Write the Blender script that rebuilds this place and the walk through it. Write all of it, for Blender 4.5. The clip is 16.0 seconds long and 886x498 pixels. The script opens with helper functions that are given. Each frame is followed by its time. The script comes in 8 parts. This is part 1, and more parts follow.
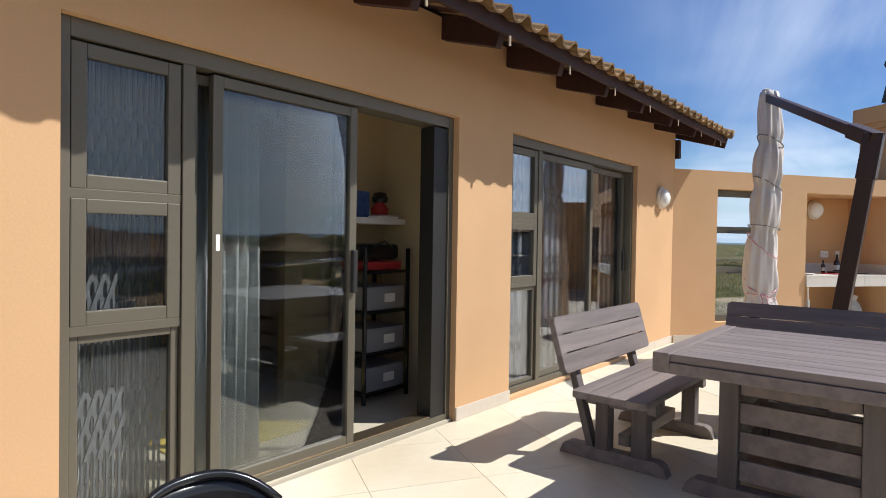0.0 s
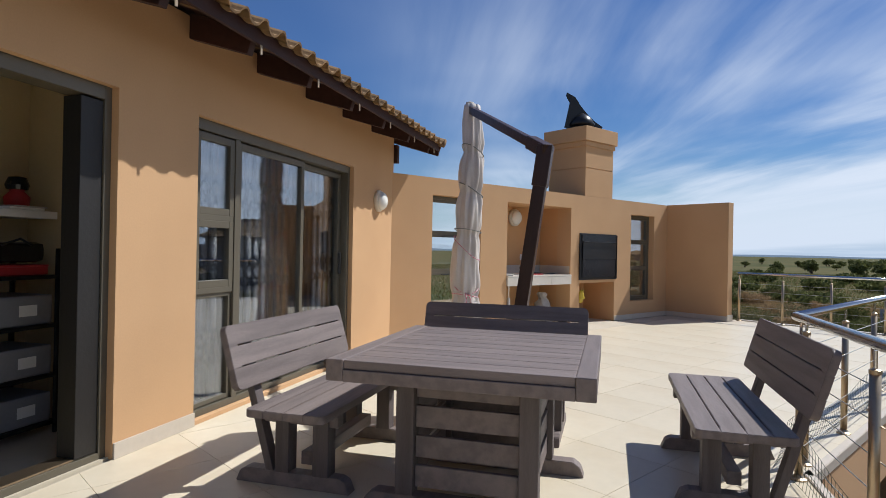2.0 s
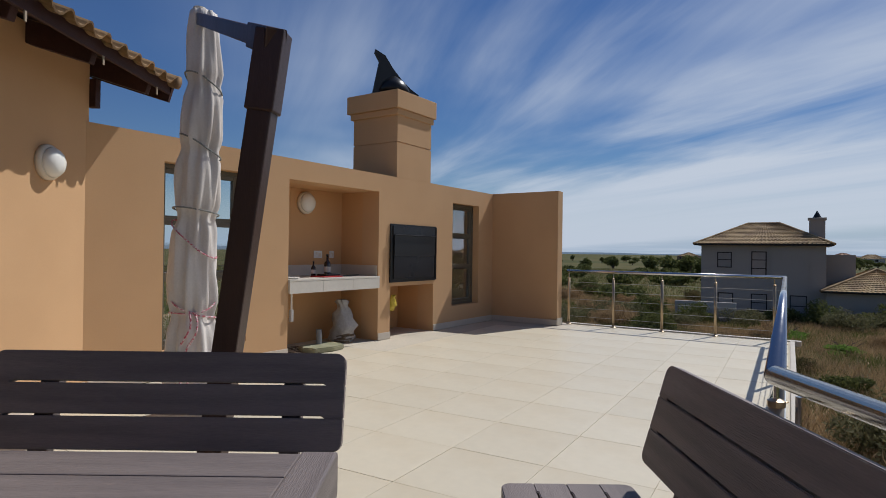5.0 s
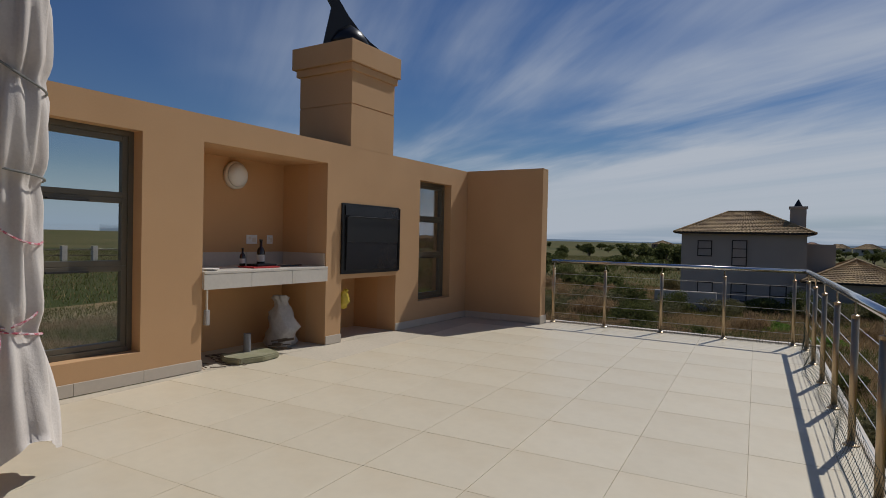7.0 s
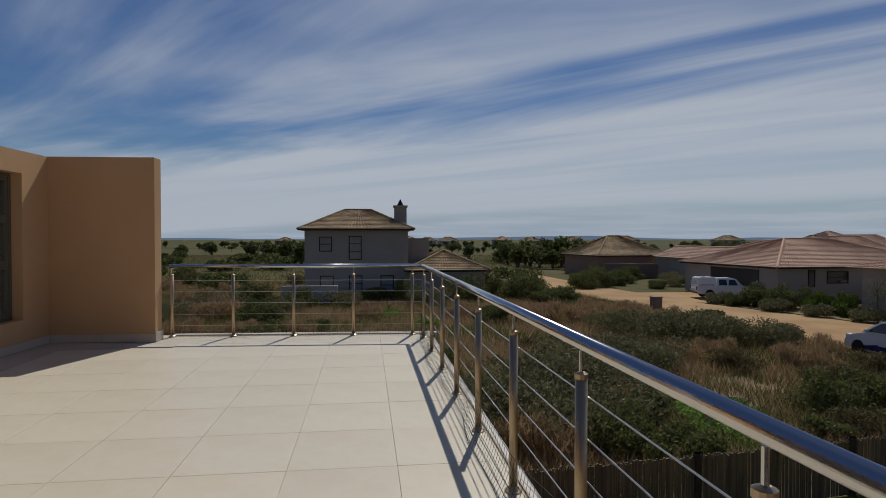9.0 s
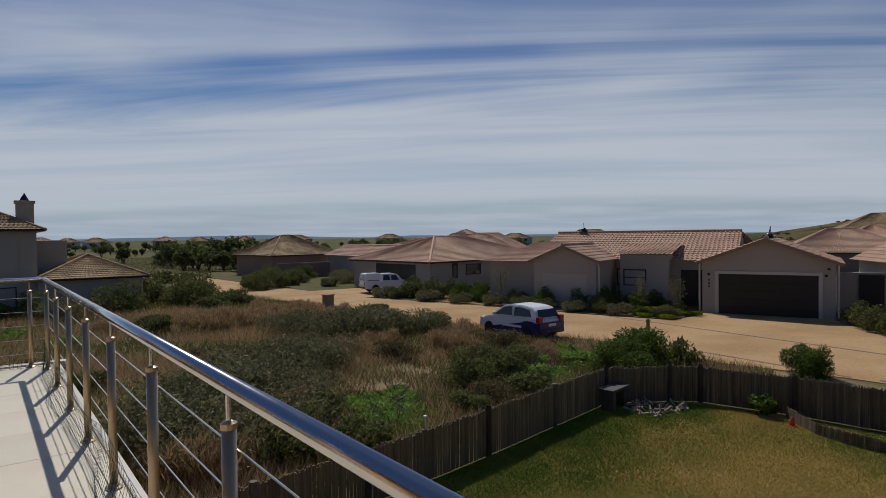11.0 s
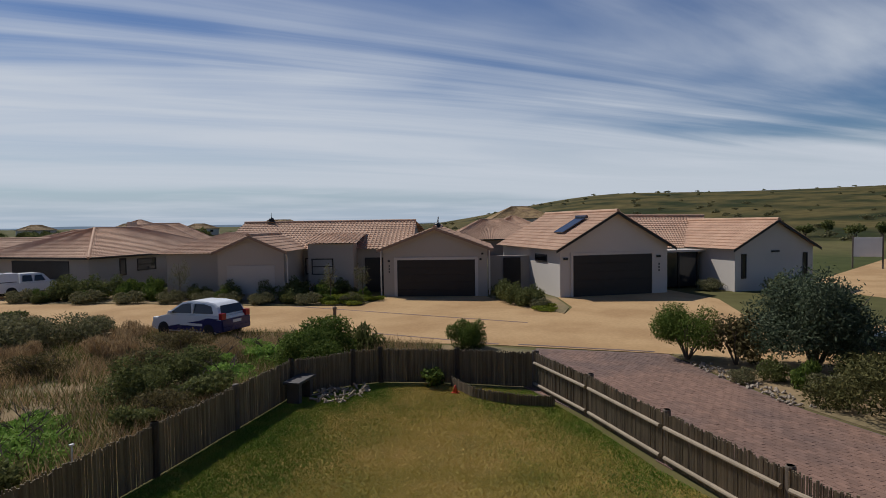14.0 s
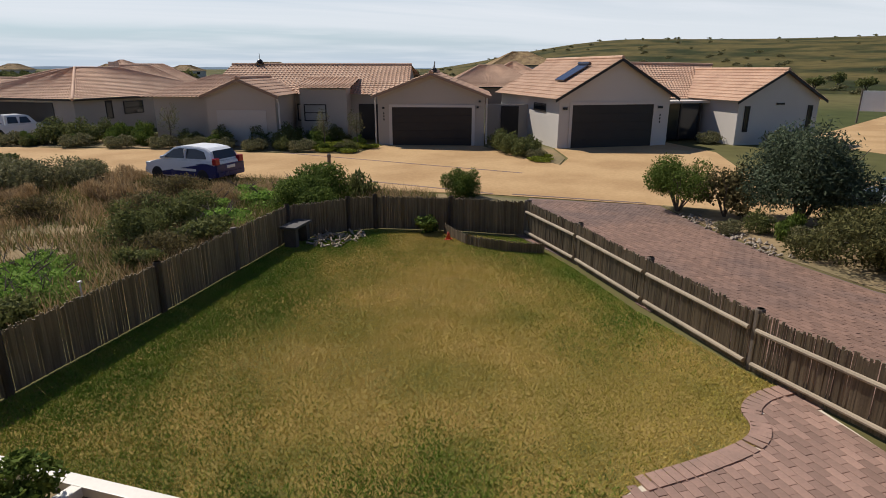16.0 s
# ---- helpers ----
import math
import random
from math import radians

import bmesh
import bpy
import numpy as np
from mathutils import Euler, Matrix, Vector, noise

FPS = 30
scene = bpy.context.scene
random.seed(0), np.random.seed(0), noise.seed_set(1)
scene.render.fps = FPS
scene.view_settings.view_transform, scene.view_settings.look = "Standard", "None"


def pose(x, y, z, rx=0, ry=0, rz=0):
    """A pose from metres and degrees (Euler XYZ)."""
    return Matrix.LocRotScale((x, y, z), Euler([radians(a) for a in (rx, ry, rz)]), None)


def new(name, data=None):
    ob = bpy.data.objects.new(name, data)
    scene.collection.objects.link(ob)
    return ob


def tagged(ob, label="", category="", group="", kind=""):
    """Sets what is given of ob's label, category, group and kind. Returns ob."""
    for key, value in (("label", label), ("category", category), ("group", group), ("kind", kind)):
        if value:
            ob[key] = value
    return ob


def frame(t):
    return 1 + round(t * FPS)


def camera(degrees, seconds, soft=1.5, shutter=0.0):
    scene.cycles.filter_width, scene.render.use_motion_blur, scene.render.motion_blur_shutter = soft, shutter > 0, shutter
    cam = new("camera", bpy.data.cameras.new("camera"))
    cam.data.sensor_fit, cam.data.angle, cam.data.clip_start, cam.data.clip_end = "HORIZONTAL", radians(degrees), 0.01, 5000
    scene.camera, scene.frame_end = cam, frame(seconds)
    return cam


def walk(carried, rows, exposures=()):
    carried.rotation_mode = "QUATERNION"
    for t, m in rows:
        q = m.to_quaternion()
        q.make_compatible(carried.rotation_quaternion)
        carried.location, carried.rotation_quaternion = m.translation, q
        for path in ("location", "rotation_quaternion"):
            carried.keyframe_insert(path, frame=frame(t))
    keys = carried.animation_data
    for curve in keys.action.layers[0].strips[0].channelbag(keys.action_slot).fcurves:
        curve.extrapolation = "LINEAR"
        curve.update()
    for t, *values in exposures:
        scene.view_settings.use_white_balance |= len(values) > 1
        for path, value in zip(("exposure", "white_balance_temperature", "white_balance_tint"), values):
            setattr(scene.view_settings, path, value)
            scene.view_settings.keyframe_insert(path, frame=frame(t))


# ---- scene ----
cam = camera(73.9, 16.0, soft=0.9)
walk(cam, [
    (0, pose(2.599, 0.032, 1.315, 89.03, -0.90, 74.16)),
    (0.5, pose(2.612, 0.049, 1.302, 89.43, -0.90, 68.17)),
    (1, pose(2.651, 0.080, 1.282, 89.74, -1.00, 61.77)),
    (1.5, pose(2.584, 0.254, 1.268, 89.94, -1.00, 55.80)),
    (2, pose(2.442, 0.544, 1.271, 90.09, -1.10, 50.13)),
    (2.5, pose(2.254, 0.854, 1.245, 90.34, -1.00, 45.45)),
    (3, pose(2.024, 1.192, 1.248, 90.54, -0.90, 41.07)),
    (3.5, pose(1.852, 1.560, 1.224, 90.54, -0.80, 38.40)),
    (4, pose(1.654, 1.889, 1.214, 90.43, -0.90, 36.58)),
    (4.5, pose(1.448, 2.244, 1.228, 90.43, -0.80, 34.84)),
    (7, pose(0.597, 3.888, 1.236, 88.91, -1.30, 31.81)),
    (7.5, pose(0.460, 4.082, 1.249, 88.97, -1.20, 26.23)),
    (8, pose(0.422, 4.262, 1.262, 89.00, -0.90, 18.98)),
    (8.5, pose(0.405, 4.417, 1.272, 89.00, -0.60, 8.66)),
    (9, pose(0.379, 4.473, 1.275, 89.05, 0.00, -3.64)),
    (9.5, pose(0.354, 4.483, 1.285, 89.08, 0.50, -14.48)),
    (11.8, pose(0.728, 4.835, 1.345, 88.54, 0.99, -44.04)),
    (12, pose(0.778, 4.834, 1.340, 88.45, 1.15, -46.93)),
    (12.5, pose(0.932, 4.838, 1.339, 88.27, 0.84, -54.86)),
    (13, pose(0.960, 4.866, 1.347, 88.17, 1.28, -60.75)),
    (13.5, pose(0.981, 4.861, 1.330, 88.14, 0.78, -63.41)),
    (14, pose(0.991, 4.871, 1.309, 87.48, 0.83, -63.97)),
    (14.5, pose(1.003, 4.870, 1.277, 84.15, 0.85, -64.06)),
    (15, pose(1.001, 4.874, 1.259, 80.84, 0.38, -64.35)),
    (15.5, pose(1.001, 4.870, 1.257, 76.81, 0.18, -64.31)),
    (16, pose(1.005, 4.834, 1.261, 73.00, -0.09, -64.21)),
], exposures=[(0, 0.36, 6150, 10), (1, 0.37, 6150, 10), (2, -0.02, 6100, 10), (3, -0.16, 6050, 10), (4.5, -0.34, 6100, 10), (7, -0.80, 6350, 10),
              (9.5, -0.86, 6350, 10), (12, -0.55, 6380, 10), (14.5, -0.38, 6450, 10), (16, 0.02, 6750, 10)])

# ---------------------------------------------------------------- light
SUN_AZ, SUN_EL = radians(15.0), radians(50.0)      # azimuth from +y towards +x
sun_dir = Vector((math.sin(SUN_AZ) * math.cos(SUN_EL), math.cos(SUN_AZ) * math.cos(SUN_EL), math.sin(SUN_EL)))
sun_data = bpy.data.lights.new("sun", "SUN")
sun_data.energy, sun_data.angle, sun_data.color = 5.0, radians(0.53), (1.0, 0.972, 0.925)
sun = new("sun", sun_data)
sun.rotation_euler = (-sun_dir).to_track_quat("-Z", "Y").to_euler()
sun.location = (0, 0, 30)

world = bpy.data.worlds.new("sky")
scene.world = world
world.use_nodes = True
wt = world.node_tree
wt.nodes.clear()


def wn(kind):
    return wt.nodes.new(kind)


w_out, w_bg = wn("ShaderNodeOutputWorld"), wn("ShaderNodeBackground")
w_sky = wn("ShaderNodeTexSky")
w_sky.sky_type, w_sky.sun_disc, w_sky.sun_elevation, w_sky.sun_rotation = "NISHITA", False, SUN_EL, SUN_AZ
w_sky.altitude, w_sky.air_density, w_sky.dust_density, w_sky.ozone_density = 50.0, 1.0, 0.0, 3.0
w_co, w_sep = wn("ShaderNodeTexCoord"), wn("ShaderNodeSeparateXYZ")
wt.links.new(w_co.outputs["Generated"], w_sep.inputs[0])


def wmath(op, a, b=None, clamp=False):
    n = wn("ShaderNodeMath")
    n.operation, n.use_clamp = op, clamp
    for i, v in enumerate((a, b)):
        if v is None:
            continue
        if isinstance(v, (int, float)):
            n.inputs[i].default_value = v
        else:
            wt.links.new(v, n.inputs[i])
    return n.outputs[0]


# cirrus: direction projected onto a high flat layer, stretched along one bearing
w_h = wmath("MAXIMUM", w_sep.outputs[2], 0.0)
w_hh = wmath("ADD", w_h, 0.045)
w_px, w_py = wmath("DIVIDE", w_sep.outputs[0], w_hh), wmath("DIVIDE", w_sep.outputs[1], w_hh)
w_cmb = wn("ShaderNodeCombineXYZ")
wt.links.new(w_px, w_cmb.inputs[0])
wt.links.new(w_py, w_cmb.inputs[1])
w_map = wn("ShaderNodeMapping")
w_map.vector_type = "TEXTURE"
w_map.inputs["Rotation"].default_value = (0, 0, radians(-40))
w_map.inputs["Scale"].default_value = (7.0, 1.35, 1.0)
wt.links.new(w_cmb.outputs[0], w_map.inputs[0])


def wnoise(vector, scale, detail, rough, warp=0.0):
    n = wn("ShaderNodeTexNoise")
    n.inputs["Scale"].default_value, n.inputs["Detail"].default_value = scale, detail
    n.inputs["Roughness"].default_value, n.inputs["Distortion"].default_value = rough, warp
    wt.links.new(vector, n.inputs["Vector"])
    return n.outputs[0]


def wramp(value, lo, hi, top=1.0):
    n = wn("ShaderNodeMapRange")
    n.interpolation_type = "SMOOTHSTEP"
    n.inputs["From Min"].default_value, n.inputs["From Max"].default_value, n.inputs["To Max"].default_value = lo, hi, top
    wt.links.new(value, n.inputs["Value"])
    return n.outputs[0]


w_streak = wnoise(w_map.outputs[0], 1.15, 8.0, 0.55, 0.7)
w_streak = wmath("ADD", 0.5, wmath("MULTIPLY", wmath("SUBTRACT", w_streak, 0.5), wramp(w_sep.outputs[2], 0.02, 0.13)))
w_broad = wnoise(w_cmb.outputs[0], 0.42, 3.0, 0.5)
w_mix = wmath("ADD", wmath("MULTIPLY", w_streak, 0.66), wmath("MULTIPLY", w_broad, 0.34))
# a long bank of white cloud lying across the bearing, with a strip of clear sky under it
w_across = wmath("ADD", wmath("MULTIPLY", w_px, 0.616), wmath("MULTIPLY", w_py, 0.788))
w_wisp = wmath("MULTIPLY", wramp(w_mix, 0.39, 0.66, 0.9), wramp(wmath("ADD", w_across, wmath("MULTIPLY", wmath("SUBTRACT", w_broad, 0.5), 1.6)), -0.3, 1.3))
w_edge = wmath("ADD", w_across, wmath("MULTIPLY", wmath("SUBTRACT", w_mix, 0.5), 5.0))
w_bank = wmath("MULTIPLY", wramp(w_edge, 2.6, 4.0), wmath("SUBTRACT", 1.0, wramp(w_edge, 8.6, 10.4, 0.8)))
w_bank = wmath("MULTIPLY", w_bank, wmath("ADD", wmath("MULTIPLY", w_streak, 1.3), 0.22))
w_cov = wmath("MAXIMUM", w_wisp, w_bank, clamp=True)
w_veil = wmath("ADD", wmath("MULTIPLY", w_cov, 0.90), 0.06)
w_mc = wn("ShaderNodeMix")
w_mc.data_type = "RGBA"
wt.links.new(w_veil, w_mc.inputs[0])
w_hs = wn("ShaderNodeHueSaturation")
w_hs.inputs["Saturation"].default_value, w_hs.inputs["Hue"].default_value = 1.36, 0.512
wt.links.new(w_sky.outputs[0], w_hs.inputs["Color"])
w_hz = wn("ShaderNodeMix")
w_hz.data_type = "RGBA"
wt.links.new(wramp(w_sep.outputs[2], 0.12, 0.0, 0.95), w_hz.inputs[0])
wt.links.new(w_hs.outputs[0], w_hz.inputs[6])
w_hz.inputs[7].default_value = (5.9, 7.6, 9.8, 1)
wt.links.new(w_hz.outputs[2], w_mc.inputs[6])
w_mc.inputs[7].default_value = (10.3, 11.1, 12.3, 1)
wt.links.new(w_mc.outputs[2], w_bg.inputs[0])
w_bg.inputs[1].default_value = 0.073
wt.links.new(w_bg.outputs[0], w_out.inputs[0])


# ---------------------------------------------------------------- materials
def nodes_of(name):
    m = bpy.data.materials.new(name)
    m.use_nodes = True
    m.node_tree.nodes.clear()
    t = m.node_tree
    o, p = t.nodes.new("ShaderNodeOutputMaterial"), t.nodes.new("ShaderNodeBsdfPrincipled")
    t.links.new(p.outputs[0], o.inputs[0])
    return m, t, p


def surface(name, color, rough=0.7, metal=0.0, vary=0.12, big=1.2, fine=40.0, bump=0.15, stretch=(1, 1, 1), second=None,
            amount=0.5, random_piece=0.0, spec=0.4, rough_vary=0.08, edge=(0.42, 0.62), dist=0.01, joined=False):
    """A two-scale surface: broad stains and a fine grain, in the object's own metres."""
    m, t, p = nodes_of(name)
    co = t.nodes.new("ShaderNodeTexCoord")
    mp = t.nodes.new("ShaderNodeMapping")
    mp.inputs["Scale"].default_value = stretch
    t.links.new(co.outputs["Object"], mp.inputs[0])
    broad, grain = t.nodes.new("ShaderNodeTexNoise"), t.nodes.new("ShaderNodeTexNoise")
    broad.inputs["Scale"].default_value, broad.inputs["Detail"].default_value = big, 5.0
    grain.inputs["Scale"].default_value, grain.inputs["Detail"].default_value = fine, 6.0
    t.links.new(mp.outputs[0], broad.inputs["Vector"])
    t.links.new(mp.outputs[0], grain.inputs["Vector"])
    second = second or tuple(c * (1 - 2.2 * vary) for c in color)
    ramp = t.nodes.new("ShaderNodeMapRange")
    ramp.inputs["From Min"].default_value, ramp.inputs["From Max"].default_value = edge
    ramp.inputs["To Max"].default_value = amount
    t.links.new(broad.outputs[0], ramp.inputs["Value"])
    mix = t.nodes.new("ShaderNodeMix")
    mix.data_type = "RGBA"
    mix.inputs[6].default_value, mix.inputs[7].default_value = (*color, 1), (*second, 1)
    t.links.new(ramp.outputs[0], mix.inputs[0])
    hsv = t.nodes.new("ShaderNodeHueSaturation")
    t.links.new(mix.outputs[2], hsv.inputs["Color"])
    g = t.nodes.new("ShaderNodeMapRange")
    g.inputs["To Min"].default_value, g.inputs["To Max"].default_value = 1 - vary * 1.6, 1 + vary * 1.6
    t.links.new(grain.outputs[0], g.inputs["Value"])
    val = g.outputs[0]
    if random_piece:
        info, r2, mul = t.nodes.new("ShaderNodeNewGeometry" if joined else "ShaderNodeObjectInfo"), t.nodes.new("ShaderNodeMapRange"), t.nodes.new("ShaderNodeMath")
        r2.inputs["To Min"].default_value, r2.inputs["To Max"].default_value = 1 - random_piece, 1 + random_piece
        t.links.new(info.outputs["Random Per Island" if joined else "Random"], r2.inputs["Value"])
        mul.operation = "MULTIPLY"
        t.links.new(val, mul.inputs[0])
        t.links.new(r2.outputs[0], mul.inputs[1])
        val = mul.outputs[0]
    t.links.new(val, hsv.inputs["Value"])
    t.links.new(hsv.outputs[0], p.inputs["Base Color"])
    rr = t.nodes.new("ShaderNodeMapRange")
    rr.inputs["To Min"].default_value, rr.inputs["To Max"].default_value = max(0.02, rough - rough_vary), min(1, rough + rough_vary)
    t.links.new(broad.outputs[0], rr.inputs["Value"])
    t.links.new(rr.outputs[0], p.inputs["Roughness"])
    p.inputs["Metallic"].default_value = metal
    p.inputs["Specular IOR Level"].default_value = spec
    if bump:
        b = t.nodes.new("ShaderNodeBump")
        b.inputs["Strength"].default_value, b.inputs["Distance"].default_value = bump, dist
        t.links.new(grain.outputs[0], b.inputs["Height"])
        t.links.new(b.outputs[0], p.inputs["Normal"])
    return m


def foliage(name, a, b, random_leaf=0.5):
    """Leaves: each island takes its own shade between two greens, with a little light coming through."""
    m, t, p = nodes_of(name)
    geo, mix = t.nodes.new("ShaderNodeNewGeometry"), t.nodes.new("ShaderNodeMix")
    mix.data_type = "RGBA"
    mix.inputs[6].default_value, mix.inputs[7].default_value = (*a, 1), (*b, 1)
    t.links.new(geo.outputs["Random Per Island"], mix.inputs[0])
    t.links.new(mix.outputs[2], p.inputs["Base Color"])
    p.inputs["Roughness"].default_value = 0.8
    p.inputs["Specular IOR Level"].default_value = 0.08
    tr, add = t.nodes.new("ShaderNodeBsdfTranslucent"), t.nodes.new("ShaderNodeMixShader")
    t.links.new(mix.outputs[2], tr.inputs[0])
    add.inputs[0].default_value = 0.3
    t.links.new(p.outputs[0], add.inputs[1])
    t.links.new(tr.outputs[0], add.inputs[2])
    t.links.new(add.outputs[0], t.nodes["Material Output"].inputs[0])
    return m


def turf(name, colours, big, mid):
    """Mown grass: a slow change of shade over the ground, a finer one, and each blade its own tone."""
    m, t, p = nodes_of(name)
    co, geo = t.nodes.new("ShaderNodeTexCoord"), t.nodes.new("ShaderNodeNewGeometry")
    total = None
    for scale, weight, detail in ((big, 0.55, 3.0), (mid, 0.45, 5.0)):
        n, mu = t.nodes.new("ShaderNodeTexNoise"), t.nodes.new("ShaderNodeMath")
        n.inputs["Scale"].default_value, n.inputs["Detail"].default_value = scale, detail
        t.links.new(co.outputs["Object"], n.inputs["Vector"])
        mu.operation = "MULTIPLY_ADD"
        t.links.new(n.outputs[0], mu.inputs[0])
        mu.inputs[1].default_value = weight
        if total is not None:
            t.links.new(total, mu.inputs[2])
        else:
            mu.inputs[2].default_value = 0.0
        total = mu.outputs[0]
    own = t.nodes.new("ShaderNodeMath")
    own.operation = "MULTIPLY_ADD"
    t.links.new(geo.outputs["Random Per Island"], own.inputs[0])
    own.inputs[1].default_value = 0.16
    t.links.new(total, own.inputs[2])
    ramp = t.nodes.new("ShaderNodeValToRGB")
    ramp.color_ramp.elements[0].position, ramp.color_ramp.elements[1].position = 0.42, 0.74
    ramp.color_ramp.elements[0].color, ramp.color_ramp.elements[1].color = (*colours[0], 1), (*colours[2], 1)
    ramp.color_ramp.elements.new(0.56).color = (*colours[1], 1)
    t.links.new(own.outputs[0], ramp.inputs[0])
    t.links.new(ramp.outputs[0], p.inputs["Base Color"])
    p.inputs["Roughness"].default_value, p.inputs["Specular IOR Level"].default_value = 0.85, 0.06
    return m


def glass(name, tint, ior=1.5, gain=1.0):
    """A thin pane: see-through, with a mirror that grows towards grazing."""
    m, t, p = nodes_of(name)
    t.nodes.remove(p)
    tr, gl, fr, mx = (t.nodes.new(k) for k in ("ShaderNodeBsdfTransparent", "ShaderNodeBsdfGlossy", "ShaderNodeFresnel", "ShaderNodeMixShader"))
    tr.inputs[0].default_value = (*tint, 1)
    gl.inputs["Roughness"].default_value = 0.01
    gl.inputs[0].default_value = (0.93, 0.95, 1, 1)
    fr.inputs[0].default_value = ior
    mu = t.nodes.new("ShaderNodeMath")
    mu.operation, mu.use_clamp = "MULTIPLY", True
    mu.inputs[1].default_value = gain
    t.links.new(fr.outputs[0], mu.inputs[0])
    t.links.new(mu.outputs[0], mx.inputs[0])
    t.links.new(tr.outputs[0], mx.inputs[1])
    t.links.new(gl.outputs[0], mx.inputs[2])
    t.links.new(mx.outputs[0], t.nodes["Material Output"].inputs[0])
    return m


PLASTER = surface("tan_plaster", (0.575, 0.35, 0.178), 0.88, vary=0.035, big=0.9, fine=90, bump=0.12, second=(0.51, 0.305, 0.152), amount=0.5, dist=0.004)
NICHE = surface("orange_plaster", (0.58, 0.33, 0.15), 0.85, vary=0.035, big=1.1, fine=80, bump=0.1, amount=0.4, dist=0.004)
TILE = surface("cream_porcelain", (0.655, 0.575, 0.43), 0.42, spec=0.28, vary=0.035, big=1.1, fine=14, bump=0.03, second=(0.585, 0.485, 0.335), amount=0.85, random_piece=0.03, dist=0.003)
GROUT = surface("grey_grout", (0.55, 0.48, 0.37), 0.9, vary=0.1)
SKIRT = surface("grey_beige_tile", (0.56, 0.49, 0.40), 0.45, vary=0.04, big=2.5, fine=25, bump=0.04, random_piece=0.03)
ALU = surface("bronze_aluminium", (0.122, 0.105, 0.074), 0.42, metal=0.12, vary=0.05, big=2, fine=60, bump=0.03)
ALU_DARK = surface("black_track", (0.02, 0.018, 0.016), 0.5, vary=0.05)
WOOD_GREY = surface("weathered_grey_brown_wood", (0.215, 0.173, 0.154), 0.50, vary=0.14, big=1.2, fine=26, bump=0.25, stretch=(1.2, 14, 14), second=(0.14, 0.112, 0.102), amount=0.7, random_piece=0.10)
# upright pieces: darker brown than the boards, grain running along z
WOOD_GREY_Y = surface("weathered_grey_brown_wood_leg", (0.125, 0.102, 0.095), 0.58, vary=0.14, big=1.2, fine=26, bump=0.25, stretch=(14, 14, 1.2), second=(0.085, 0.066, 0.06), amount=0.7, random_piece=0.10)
WOOD_TOP = surface("weathered_table_plank", (0.215, 0.173, 0.154), 0.48, vary=0.14, big=1.2, fine=26, bump=0.2, stretch=(14, 1.2, 14), second=(0.14, 0.112, 0.102), amount=0.7, random_piece=0.12)
WOOD_RED = surface("dark_red_brown_timber", (0.045, 0.016, 0.012), 0.65, vary=0.16, big=2, fine=30, bump=0.2, stretch=(1, 8, 8), random_piece=0.12)
WOOD_UMB = surface("dark_brown_lacquered_wood", (0.055, 0.027, 0.018), 0.4, vary=0.15, big=2, fine=30, bump=0.1, stretch=(8, 8, 1))
ROOF = surface("ochre_roof_tile", (0.29, 0.175, 0.075), 0.85, vary=0.16, big=5, fine=40, bump=0.3, second=(0.12, 0.07, 0.038), amount=0.9, random_piece=0.3)
ROOF_FAR = surface("terracotta_roof", (0.52, 0.325, 0.215), 0.85, vary=0.14, big=0.9, fine=8, bump=0.2, second=(0.40, 0.24, 0.155), amount=0.6, random_piece=0.06)
ROOF_BROWN = surface("brown_mottled_roof", (0.40, 0.265, 0.12), 0.85, vary=0.2, big=1.4, fine=9, bump=0.2, second=(0.21, 0.13, 0.065), amount=0.8)
STEEL = surface("brushed_stainless", (0.62, 0.61, 0.60), 0.17, metal=1.0, vary=0.03, big=6, fine=120, bump=0.02, rough_vary=0.05)
STEEL_POST = surface("warm_stainless_post", (0.50, 0.39, 0.26), 0.38, metal=1.0, vary=0.05, big=6, fine=120, bump=0.03)
WIRE = surface("steel_wire", (0.5, 0.5, 0.48), 0.35, metal=1.0, vary=0.05, bump=0)
NET = surface("green_garden_net", (0.035, 0.06, 0.04), 0.7, vary=0.1, bump=0)
BLACK = surface("black_painted_steel", (0.014, 0.014, 0.015), 0.35, vary=0.1, big=3, fine=50, bump=0.05)
BLACK_GLOSS = surface("black_steel_hood", (0.03, 0.03, 0.034), 0.22, metal=0.4, vary=0.1, big=2.5, fine=50, bump=0.04)
CANVAS = surface("off_white_canvas", (0.66, 0.60, 0.54), 0.9, vary=0.06, big=2.2, fine=70, bump=0.2, second=(0.52, 0.46, 0.41), amount=0.6)
ROPE = surface("red_white_rope", (0.50, 0.10, 0.13), 0.85, vary=0.1, big=60, fine=120, bump=0.1, second=(0.75, 0.68, 0.66), amount=0.9)
ROPE_GREY = surface("grey_cord", (0.22, 0.22, 0.20), 0.85, vary=0.1, big=60, fine=120, bump=0.1)
OPAL = surface("opal_white_shade", (0.80, 0.78, 0.72), 0.25, vary=0.02, big=3, fine=20, bump=0)
OPAL_RIM = surface("cream_plastic_rim", (0.70, 0.62, 0.50), 0.45, vary=0.03, bump=0)
COUNTER = surface("beige_counter_tile", (0.66, 0.61, 0.53), 0.35, vary=0.05, big=3, fine=30, bump=0.03)
GREY_WALL = surface("grey_render", (0.41, 0.355, 0.30), 0.9, vary=0.05, big=0.5, fine=20, bump=0.1, amount=0.4)
PALE_WALL = surface("pale_grey_render", (0.56, 0.50, 0.44), 0.9, vary=0.05, big=0.5, fine=20, bump=0.1, amount=0.4)
